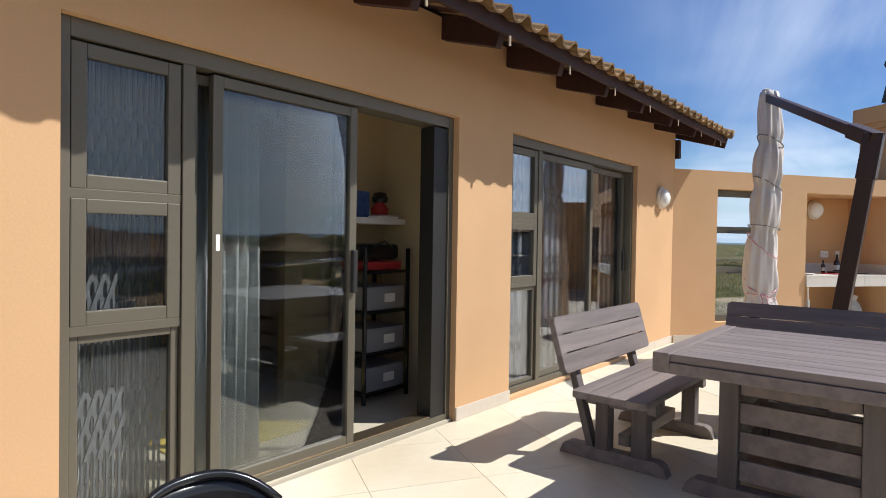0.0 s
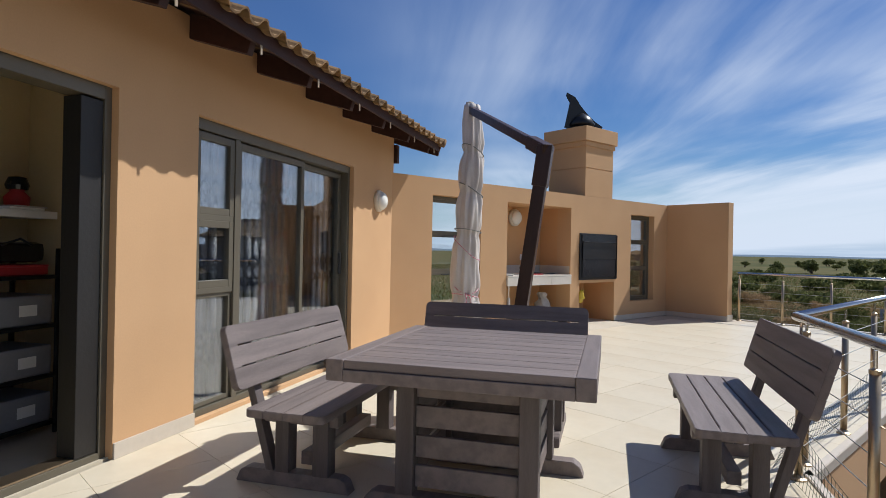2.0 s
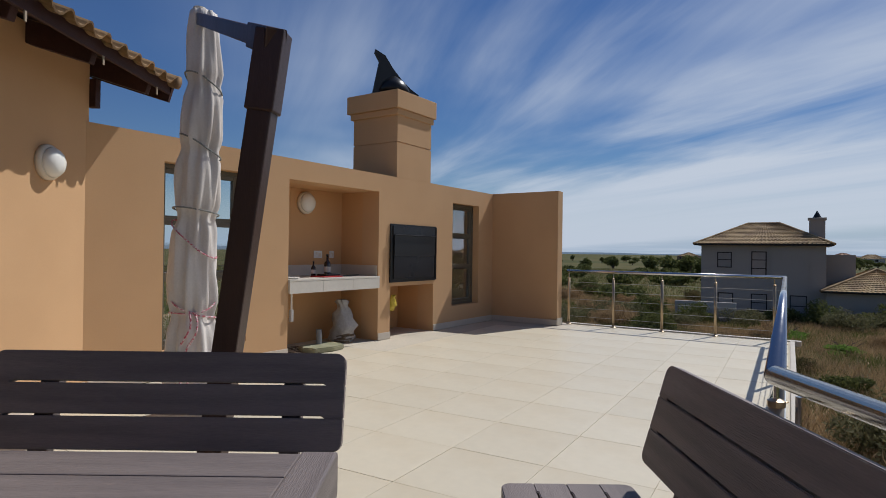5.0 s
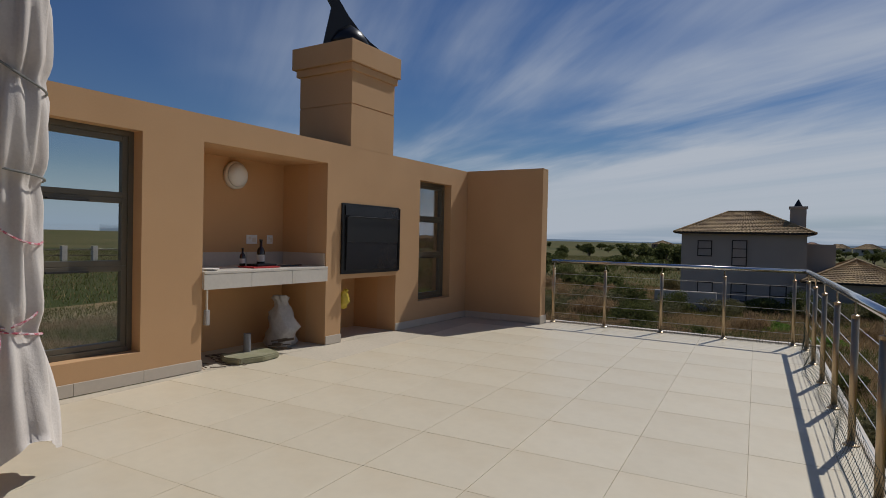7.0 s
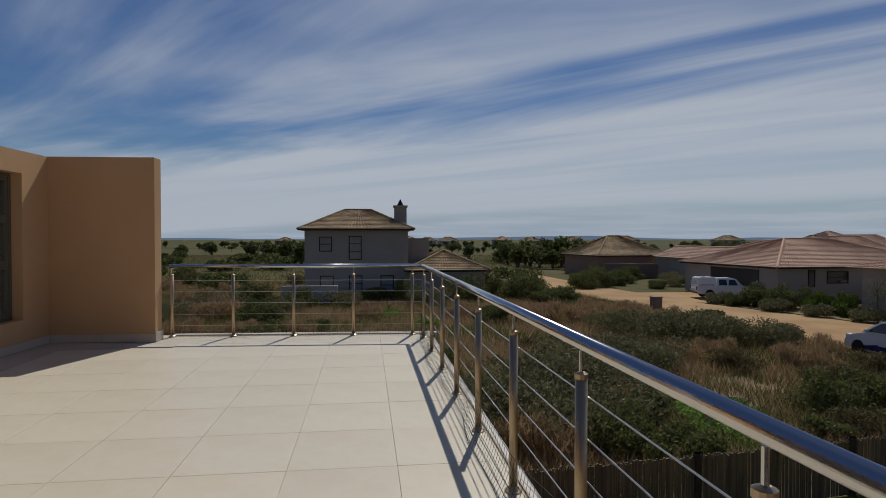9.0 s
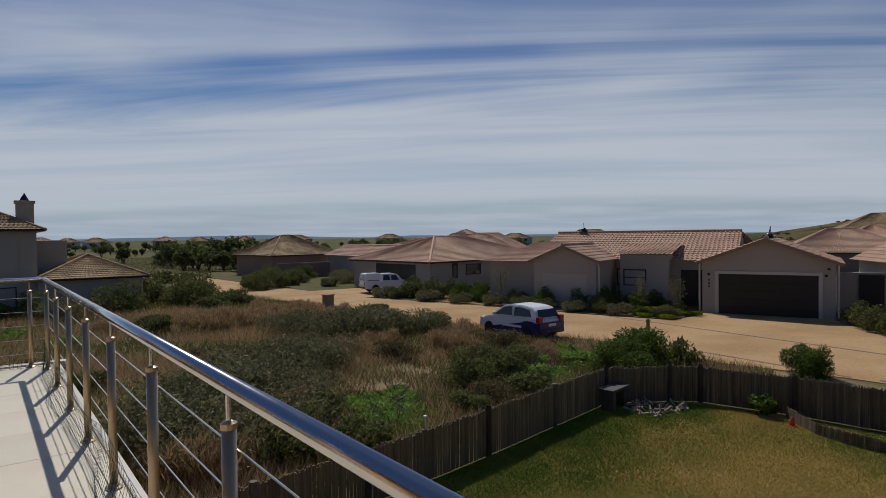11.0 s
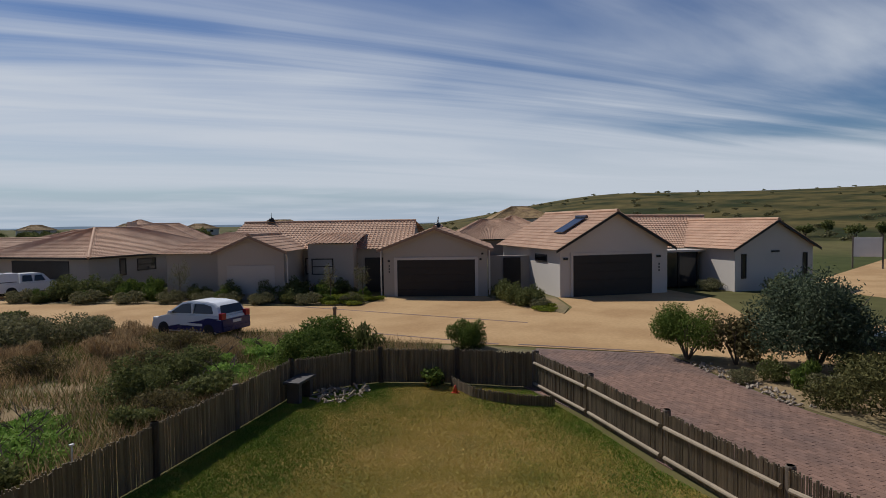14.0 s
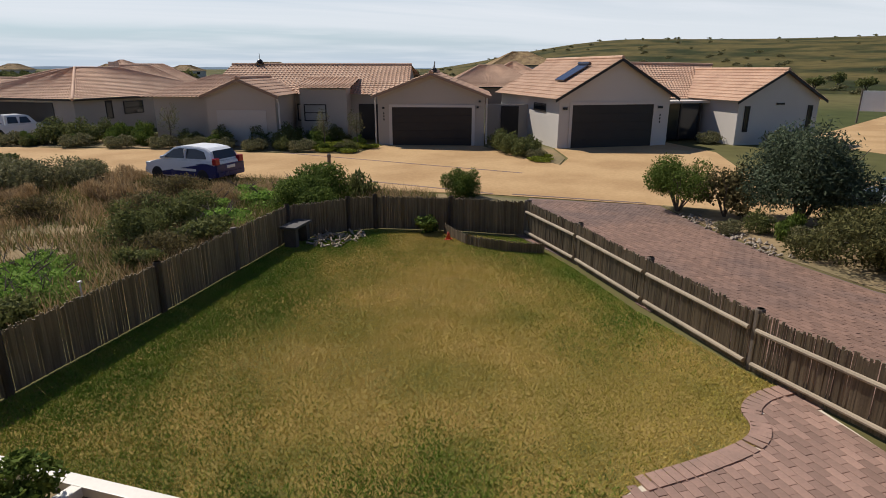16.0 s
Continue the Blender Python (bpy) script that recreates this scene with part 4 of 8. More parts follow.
def bench(L=1.30):
    """A slatted bench with a raked back on two trestle ends joined by a stretcher. Local x along it, y to the back, floor at 0."""
    t = thing("garden_bench", None, "grey-brown weathered wooden bench with a slotted back", "bench", "benches round the table")
    for k in range(4):
        b = prism(slotted_board(L, 0.1115, k == 0, k == 3), 0.405, 0.445, bevel=0.003, m=Matrix.Translation((0, k * 0.1115, 0)))
        part("seat_slat", b, WOOD_GREY, t)
    lean = Matrix.Translation((0, 0.47, 0.44)) @ Matrix.Rotation(radians(-16), 4, "X")
    for k in range(3):
        b = prism(slotted_board(L, 0.113, k == 0, k == 2), 0.0, 0.038, bevel=0.003,
                  m=lean @ Matrix.Translation((0, 0.018, 0.09 + k * 0.113)) @ Matrix.Rotation(radians(90), 4, "X"))
        part("back_slat", b, WOOD_GREY, t)
    for sx in (-0.44, 0.44):
        b = box((sx - 0.035, 0.018, -0.43), (sx + 0.035, 0.062, 0.42), 0.006)
        bmesh.ops.transform(b, matrix=lean, verts=b.verts[:])
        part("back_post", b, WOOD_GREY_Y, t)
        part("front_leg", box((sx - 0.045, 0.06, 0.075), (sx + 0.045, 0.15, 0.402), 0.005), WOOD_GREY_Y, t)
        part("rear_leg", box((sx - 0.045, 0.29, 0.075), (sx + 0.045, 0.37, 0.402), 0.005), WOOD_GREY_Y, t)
        part("seat_bearer", box((sx - 0.034, 0.012, 0.335), (sx + 0.034, 0.44, 0.4035), 0.005), WOOD_GREY, t)
        foot = prism([(-0.06, 0.0), (-0.035, 0.06), (0.0, 0.078), (0.55, 0.078), (0.585, 0.06), (0.61, 0.0)], -0.04, 0.04, bevel=0.004,
                     m=Matrix.Translation((sx, 0, 0)) @ Matrix(((0, 0, 1, 0), (1, 0, 0, 0), (0, 1, 0, 0), (0, 0, 0, 1))))
        part("foot", foot, WOOD_GREY, t)
    part("stretcher", box((-0.40, 0.19, 0.10), (0.40, 0.26, 0.17), 0.004), WOOD_GREY, t)
    return t


# house frame is x along the wall, y into the house: a bench with its back to the house
bench_a = bench(1.32)
bench_a.matrix_basis = HM @ pose(0.45, -1.47, 0, 0, 0, 0)
bench_b = bench(1.26)
bench_b.matrix_basis = HM @ pose(1.13, -2.02, 0, 0, 0, -90)
bench_c = bench(1.38)
bench_c.matrix_basis = HM @ pose(0.89, -3.20, 0, 0, 0, 180)
bench_a["label"] = "grey-brown weathered wooden bench with a slatted back beside the house wall"
bench_b["label"] = "grey-brown weathered wooden bench at the end of the table"
bench_c["label"] = "grey-brown weathered wooden bench in front of the balustrade"

table = thing("garden_table", HM @ pose(0.284, -2.155, 0), "grey-brown weathered square wooden table with a plank top", "table")
TW, TL = 1.20, 1.30        # across (away from the house) and along the wall
bw_ = 0.085
n_pl = 9
for k in range(n_pl):
    w = (TL - 0.012) / n_pl
    x0 = -TL / 2 + 0.006 + k * w
    b = box((-(TW / 2 - bw_) , x0, 0.722), (TW / 2 - bw_, x0 + w - 0.004, 0.762), 0.004)
    bmesh.ops.rotate(b, cent=(0, 0, 0), matrix=Matrix.Rotation(radians(90), 3, "Z"), verts=b.verts[:])
    part("tabletop_plank", b, WOOD_TOP, table)
for sgn in (-1, 1):
    b = box((-TL / 2, min(sgn * TW / 2, sgn * (TW / 2 - bw_)), 0.665), (TL / 2, max(sgn * TW / 2, sgn * (TW / 2 - bw_)), 0.766), 0.007)
    part("breadboard_end", b, WOOD_GREY, table)
    b = box((-TL / 2 if sgn < 0 else TL / 2 - 0.03, -(TW / 2 - bw_) , 0.665), (-TL / 2 + 0.03 if sgn < 0 else TL / 2, TW / 2 - bw_, 0.7205), 0.004)
    part("apron", b, WOOD_GREY, table)
for sx in (-0.36, 0.36):
    for sy in (-0.30, 0.30):
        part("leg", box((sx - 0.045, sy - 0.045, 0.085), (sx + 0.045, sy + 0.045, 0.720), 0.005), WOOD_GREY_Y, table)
    for k in range(4):
        part("side_slat", box((sx - 0.014, -0.252, 0.12 + k * 0.145), (sx + 0.014, 0.252, 0.225 + k * 0.145), 0.004), WOOD_GREY, table)
    foot = prism([(-0.52, 0.0), (-0.50, 0.055), (-0.46, 0.083), (0.46, 0.083), (0.50, 0.055), (0.52, 0.0)], -0.045, 0.045, bevel=0.004,
                 m=Matrix.Translation((sx, 0, 0)) @ Matrix(((0, 0, 1, 0), (1, 0, 0, 0), (0, 1, 0, 0), (0, 0, 0, 1))))
    part("foot", foot, WOOD_GREY, table)
for sy in (-0.30, 0.30):
    for k in range(4):
        part("side_slat", box((-0.313, sy - 0.014, 0.12 + k * 0.145), (0.313, sy + 0.014, 0.225 + k * 0.145), 0.004), WOOD_GREY, table)

# cantilever umbrella, furled
umbrella = thing("cantilever_umbrella", None, "furled off-white cantilever umbrella on a dark brown leaning wooden pole", "umbrella")
U_TOP = Vector((-2.69, 5.20, 2.93))
ELB = Vector((-0.716, 4.248, 2.10))
BASE = Vector((-0.956, 4.111, 0.06))
UP = (ELB - BASE).normalized()


def square_bar(a, b, w, h, name, parent, material, bevel=0.008, side=None):
    a, b = Vector(a), Vector(b)
    d = (b - a)
    m = Matrix.Translation(a) @ d.to_track_quat("Z", "Y").to_matrix().to_4x4()
    bm = box((-w / 2, -h / 2, 0), (w / 2, h / 2, d.length), bevel)
    bmesh.ops.transform(bm, matrix=m, verts=bm.verts[:])
    return part(name, bm, material, parent)


square_bar(BASE, ELB + UP * 0.02, 0.085, 0.105, "pole", umbrella, WOOD_UMB)
square_bar(ELB - UP * 0.30, ELB + UP * 0.04, 0.104, 0.124, "pole_sleeve", umbrella, WOOD_UMB)
arm_dir = (U_TOP - ELB).normalized()
square_bar(ELB, U_TOP + arm_dir * 0.03, 0.062, 0.085, "arm", umbrella, WOOD_UMB)
square_bar(ELB - arm_dir * 0.05, ELB + arm_dir * 0.34, 0.088, 0.112, "arm_sleeve", umbrella, WOOD_UMB)
part("base_cross", box((BASE.x - 0.45, BASE.y - 0.05, 0.0), (BASE.x + 0.45, BASE.y + 0.05, 0.05), 0.006), WOOD_UMB, umbrella)
part("base_cross", box((BASE.x - 0.05, BASE.y - 0.45, 0.0), (BASE.x + 0.05, BASE.y - 0.052, 0.05), 0.006), WOOD_UMB, umbrella)
part("base_cross", box((BASE.x - 0.05, BASE.y + 0.052, 0.0), (BASE.x + 0.05, BASE.y + 0.45, 0.05), 0.006), WOOD_UMB, umbrella)
part("crown", lathe([(0.03, 2.94), (0.05, 2.97), (0.045, 3.01), (0.015, 3.02)], 14, m=Matrix.Translation((U_TOP.x, U_TOP.y, 0))), OPAL_RIM, umbrella)
# furled canopy: pleated sleeve, pinched where it is tied
cv, cf = [], []
NR, NS = 60, 60
ties = (0.20, 0.37, 0.545, 0.80)
for i in range(NR + 1):
    v = i / NR
    z = 2.98 - v * 2.80
    base_r = 0.085 + 0.065 * min(1, v * 2.2) + 0.012 * math.sin(v * 9)
    for tq in ties:
        base_r -= 0.026 * math.exp(-((v - tq) / 0.022) ** 2)
    if v > 0.82:
        base_r += 0.05 * (v - 0.82) / 0.18
    cx = U_TOP.x + 0.03 * math.sin(v * 6.0) + 0.02
    cy = U_TOP.y + 0.02 * math.cos(v * 5.0)
    for k in range(NS):
        a = k * 2 * math.pi / NS
        pleat = 0.016 * math.sin(a * 8 + v * 11) + 0.010 * math.sin(a * 13 - v * 9) + 0.022 * noise.noise(Vector((math.cos(a) * 1.5, math.sin(a) * 1.5, v * 9)))
        r = base_r + pleat * (0.4 + 0.6 * min(1, v * 3))
        cv.append((cx + r * math.cos(a), cy + r * math.sin(a), z + (0.05 * math.sin(a * 3 + 1) if i == NR else 0)))
for i in range(NR):
    for k in range(NS):
        a, b = i * NS + k, i * NS + (k + 1) % NS
        cf.append((a, a + NS, b + NS, b))
cf.append(tuple(range(NS)))
raw("canopy", cv, cf, CANVAS, umbrella, smooth=True)["label"] = "furled off-white canvas canopy"
for v0, dv, material, wob in ((0.20, 0.03, ROPE_GREY, 0), (0.36, 0.03, ROPE_GREY, 0.5), (0.53, 0.01, ROPE_GREY, 0), (0.60, 0.05, ROPE, 1), (0.74, 0.05, ROPE, 2), (0.80, 0.01, ROPE, 0)):
    pts = []
    for k in range(37):
        a = k * 2 * math.pi / 36
        v = v0 + dv * math.sin(a + wob)
        r = 0.140 + 0.01 * math.sin(3 * a) + 0.015 * (v0 > 0.5) - 0.015 * (v0 < 0.3)
        pts.append((U_TOP.x + 0.03 * math.sin(v * 6) + 0.02 + r * math.cos(a), U_TOP.y + 0.02 * math.cos(v * 5) + r * math.sin(a), 2.98 - v * 2.8))
    part("tie_cord", tube(pts, 0.006, 6, caps=False), material, umbrella)
loop = [(U_TOP.x + 0.16 + 0.05 * math.sin(k * 0.9), U_TOP.y - 0.10 - 0.01 * k, 0.76 - 0.055 * k) for k in range(11)]
part("tie_cord", tube(loop, 0.007, 6), ROPE, umbrella, "red and white rope end")
part("tie_cord", tube([(x - 0.05, y - 0.02, z + 0.02) for x, y, z in loop], 0.007, 6), ROPE, umbrella, "red and white rope end")


# ---------------------------------------------------------------- ground, road, hills
GZ = -2.65


def in_poly(x, y, poly):
    c = False
    for (x0, y0), (x1, y1) in zip(poly, poly[1:] + poly[:1]):
        if (y0 > y) != (y1 > y) and x < (x1 - x0) * (y - y0) / (y1 - y0) + x0:
            c = not c
    return c


def smooth(a, b, x):
    u = min(1.0, max(0.0, (x - a) / (b - a)))
    return u * u * (3 - 2 * u)


def land(x, y):
    """Height of the land: flat near by, rising to a scrub hill on one side."""
    dx, dy = x - 1.0, y - 4.0
    r = math.hypot(dx, dy)
    az = math.degrees(math.atan2(dx, dy))            # clockwise from +y
    side = smooth(56, 82, az) * (1 - smooth(165, 185, az))
    h = side * (21 * smooth(75, 430, r) + 3.0 * noise.noise(Vector((x * 0.006, y * 0.006, 3))) * smooth(150, 400, r))
    return GZ + h


RINGS, SPOKES = 70, 180
gv, gf = [(1.0, 4.0, GZ)], []
for i in range(RINGS):
    r = 1.5 * (4200 / 1.5) ** (i / (RINGS - 1))
    for k in range(SPOKES):
        a = k * 2 * math.pi / SPOKES
        x, y = 1 + r * math.sin(a), 4 + r * math.cos(a)
        gv.append((x, y, land(x, y)))
for k in range(SPOKES):
    gf.append((0, 1 + (k + 1) % SPOKES, 1 + k))
for i in range(RINGS - 1):
    for k in range(SPOKES):
        a, b = 1 + i * SPOKES + k, 1 + i * SPOKES + (k + 1) % SPOKES
        gf.append((a, b, b + SPOKES, a + SPOKES))
ground = raw("ground", gv, gf, FIELD, smooth=True)
ground.data.materials.append(HILL_GREEN)
for f in ground.data.polygons:
    if f.center.z > GZ + 0.4:
        f.material_index = 1
tagged(ground, "dry scrub field reaching to the horizon", "ground", kind="structure")


def sheet(name, pts, z, material, label, category):
    o = part(name, prism(pts, z - 0.03, z), material)
    return tagged(o, label, category, kind="structure")


road_pts = [(9.0, 78), (14.0, 78), (16.2, 54), (18.4, 39.5), (21.2, 32.0), (23.2, 24.5), (24.6, 21.0), (27.35, 21.3), (28.25, 21.9), (30.25, 16.7),
            (29.2, 15.7), (25.7, 11.2), (27.8, 11.4), (30.9, 12.9), (36.2, 8.0), (33, 5.4), (27.3, 4.2), (26.5, -6), (30, -30), (24, -30), (20.5, -8), (19.6, 2.5),
            (19.3, 6.9), (18.6, 11.7), (17.8, 14.6), (18.0, 19.0), (16.4, 24.0), (15.0, 33), (12.0, 48)]
sheet("road", road_pts, GZ + 0.02, ROAD, "sand-coloured block paved road with driveways", "road")
sheet("road_driveway", [(14.35, 9.3), (18.6, 10.3), (19.3, 6.5), (17.0, 5.03), (14.95, 3.46), (13.6, 2.1), (10.0, -4.0), (4.0, -4.0), (8.45, 2.95), (9.45, 4.2), (10.95, 5.8), (12.7, 7.3)],
      GZ + 0.018, BRICKPAV, "dark red-brown brick paved driveway beside the fence", "driveway")
sheet("track", [(6.0, 40.5), (13.6, 45), (13.4, 48.5), (5.0, 43.5)], GZ + 0.012, ROAD, "pale sand track across the scrub", "track")
sheet("track", [(36, -2), (70, -14), (74, -10), (40, 1.5)], GZ + 0.012, ROAD, "pale sand track beyond the houses", "track")
scrub_pts = [(1.6, 13.0), (11.55, 14.05), (13.0, 13.3), (13.55, 12.8), (14.2, 10.9), (14.33, 9.32), (18.4, 10.35), (18.4, 11.6), (17.6, 14.6), (17.8, 19.0), (16.2, 24.0), (14.8, 33), (11.8, 48), (-40, 70), (-30, 13.0), (-4, 13)]
sheet("ground_scrub", scrub_pts, GZ + 0.008, SAND, "sandy scrub ground with dry patches", "ground")
sheet("road_driveway", [(18.2, 39.7), (22.4, 39.2), (23.2, 40.6), (22.5, 46.6), (17.0, 46.6)], GZ + 0.023, ROAD, "sand-coloured paved driveway before a garage", "driveway")
bed_pts = [(21.4, 32.2), (23.5, 24.5), (24.8, 21.2), (27.3, 21.5), (28.1, 22.1), (30, 26), (26, 36), (22.6, 38.6), (18.6, 39.6)]
sheet("ground_bed", bed_pts, GZ + 0.03, SAND, "planted front garden bed beside the road", "garden bed")
sheet("ground_bed", [(29.1, 15.8), (25.7, 11.25), (27.6, 11.5), (30.8, 13.0), (31.4, 13.6), (30.4, 16.4)], GZ + 0.03, SAND, "planted bed between two driveways", "garden bed")
sheet("ground_bed", [(19.35, 6.4), (17.05, 4.93), (15.0, 3.36), (13.65, 2.0), (11, -2), (14, -4), (20, -6), (19.5, 2.4)], GZ + 0.03, SAND, "stony planted bed beside the driveway", "garden bed")
lawn_pts = [(0.9, 11.9), (4.5, 12.45), (7.2, 12.95), (11.48, 13.88), (12.8, 13.12), (13.3, 12.65), (13.95, 10.9), (14.05, 9.0), (12.4, 7.36), (10.68, 5.88), (9.2, 4.25), (8.9, 3.85), (8.55, 4.02), (8.15, 4.15), (7.8, 4.05),
            (7.4, 4.15), (6.8, 4.65), (6.2, 5.2), (5.2, 5.75), (4.0, 6.1), (1.2, 6.6)]
lawn = sheet("ground_lawn", lawn_pts, GZ + 0.012, LAWN, "patchy yellow-green lawn inside the fence", "lawn")

# distant hills, blue haze held in their colour and glow
hv, hf = [], []
NH = 160
for k in range(NH + 1):
    az = radians(-62 + k * (130 / NH))
    d = 3300
    n1 = noise.noise(Vector((k * 0.045, 1.7, 0)))
    n2 = noise.noise(Vector((k * 0.16, 4.2, 0)))
    hgt = 6 + 44 * max(0, n1 + 0.12) + 7 * n2
    hv += [(d * math.sin(az), d * math.cos(az), -20), (d * math.sin(az), d * math.cos(az), hgt), ((d + 400) * math.sin(az), (d + 400) * math.cos(az), -20)]
for k in range(NH):
    a = 3 * k
    hf += [(a, a + 3, a + 4, a + 1), (a + 1, a + 4, a + 5, a + 2)]
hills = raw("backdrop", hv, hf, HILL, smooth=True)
tagged(hills, "low hills along the horizon with painted blue haze and glow", "hills", kind="structure")


# ---------------------------------------------------------------- the house's own lower storey under the terrace
lower = thing("wall_lower", None, "tan plastered lower storey under the terrace with dark glazed doors", "wall", kind="structure")
for a, b in ((C1 + Vector((0.0, 0.15, 0)), C2), (C2, C3)):
    d = (b - a).normalized()
    rt = Vector((-d.y, d.x, 0))
    if rt.x < 0:
        rt = -rt
    a2, b2 = a + rt * 0.098, b + rt * 0.098
    L = (b2 - a2).length
    m = Matrix.Translation((a2.x, a2.y, GZ)) @ Matrix.Rotation(math.atan2(d.y, d.x), 4, "Z")
    bm = bmesh.new()
    zt = -GZ - 0.07
    sg = 1 if rt.dot(Vector((-d.y, d.x, 0))) > 0 else -1
    y0, y1 = sorted((0, -0.25 * sg))
    box((0, y0, 2.14), (L, y1, zt), bm=bm)
    x = 2.1
    holes = []
    while x + 1.9 < L:
        holes.append((x, x + 1.75))
        x += 2.75
    s = 0.0
    for h0, h1 in holes:
        box((s, y0, 0), (h0, y1, 2.14), bm=bm)
        s = h1
    box((s, y0, 0), (L, y1, 2.14), bm=bm)
    w = part("wall_panel", bm, PLASTER, lower)
    w.matrix_basis = m
    for h0, h1 in holes:
        g = part("glazed_door", box((h0, min(-0.14 * sg, -0.18 * sg), 0.02), (h1, max(-0.14 * sg, -0.18 * sg), 2.14)), DARK_GLASS, lower, "dark glazed door")
        g.matrix_basis = m
        fr = bmesh.new()
        for q in (h0, (h0 + h1) / 2 - 0.03, h1 - 0.06):
            box((q, min(-0.10 * sg, -0.139 * sg), 0.02), (q + 0.06, max(-0.10 * sg, -0.139 * sg), 2.14), bm=fr)
        f = part("door_frame", fr, ALU, lower)
        f.matrix_basis = m
back_walls = bmesh.new()
box((-4.8, 12.35, GZ), (0.55, 12.50, -0.31), bm=back_walls)
box((-4.75, 4.9, GZ), (-4.6, 12.35, -0.31), bm=back_walls)
bw_ob = part("wall_lower_back", back_walls, PLASTER)
tagged(bw_ob, "tan plastered outer wall below the terrace", "wall", kind="structure")
dirv = (C1 - C2).normalized()
lp = C2 + dirv * 4.28 + Vector((0.102, 0.0, 0))
bulkhead_light(Matrix.Translation((lp.x, lp.y, -0.36)) @ Matrix.Rotation(radians(90), 4, "Y"), 0.12, "round opal bulkhead lamp below the terrace edge")


# ---------------------------------------------------------------- neighbouring houses
def tiled_plane(parent, p00, p10, p01, p11, material, pitch=0.24, course=0.32):
    """A roof face of rolled tiles: waves across, a small step at each course. Corners: eave left, eave right, ridge left, ridge right."""
    p00, p10, p01, p11 = map(Vector, (p00, p10, p01, p11))
    w, h = max((p10 - p00).length, (p11 - p01).length), max((p01 - p00).length, (p11 - p10).length)
    nx, ny = max(4, int(w / pitch) * 5), max(2, int(h / course))
    nrm = (p10 - p00).cross(p01 - p00).normalized()
    if nrm.z < 0:
        nrm = -nrm
    vs, fs = [], []
    for j in range(ny):
        for e in (0, 1):
            v = (j + e) / ny
            lift = 0.03 if e == 0 else 0.0
            for i in range(nx + 1):
                u = i / nx
                p = (p00.lerp(p10, u)).lerp(p01.lerp(p11, u), v)
                s = math.sin(u * w / pitch * 2 * math.pi)
                vs.append(tuple(p + nrm * (lift + 0.026 * max(s, -0.25))))
    row = nx + 1
    for j in range(2 * ny - 1):
        for i in range(nx):
            a = j * row + i
            fs.append((a, a + 1, a + row + 1, a + row))
    return raw("roof_face", vs, fs, material, parent)


def ridge_caps(parent, a, b, material, r=0.10):
    part("ridge", tube([a, b], r, 8), material, parent)


def window(parent, m, w, h, bars=1, mat=DARK_GLASS, frame_mat=DOOR_DARK):
    """A small framed window; its face lies on the local xz plane and looks along -y."""
    fr = bmesh.new()
    t = 0.06
    box((0, -0.03, 0), (t, 0.02, h), bm=fr)
    box((w - t, -0.03, 0), (w, 0.02, h), bm=fr)
    box((t, -0.03, h - t), (w - t, 0.02, h), bm=fr)
    box((t, -0.03, 0), (w - t, 0.02, t), bm=fr)
    for k in range(bars):
        z = h * (k + 1) / (bars + 1)
        box((t, -0.025, z - 0.025), (w - t, 0.018, z + 0.025), bm=fr)
    f = part("window", fr, frame_mat, parent)
    f.matrix_basis = m
    part("pane", box((t, -0.005, t), (w - t, 0.01, h - t)), mat, f)
    return f


def garage_door(parent, x0, x1, h, y, material=DOOR_DARK):
    d = part("garage_door", box((x0, y - 0.01, 0), (x1, y + 0.04, h)), material, parent, "dark brown sectional garage door")
    n = 5
    for k in range(n):
        part("door_panel", box((x0 + 0.01, y - 0.03, h * k / n + 0.006), (x1 - 0.01, y - 0.011, h * (k + 1) / n - 0.006), 0.004), material, d)
    sur = bmesh.new()
    box((x0 - 0.16, y - 0.05, 0), (x0, y + 0.02, h + 0.14), bm=sur)
    box((x1, y - 0.05, 0), (x1 + 0.16, y + 0.02, h + 0.14), bm=sur)
    box((x0, y - 0.05, h), (x1, y + 0.02, h + 0.14), bm=sur)
    part("door_surround", sur, PALE_WALL, parent)


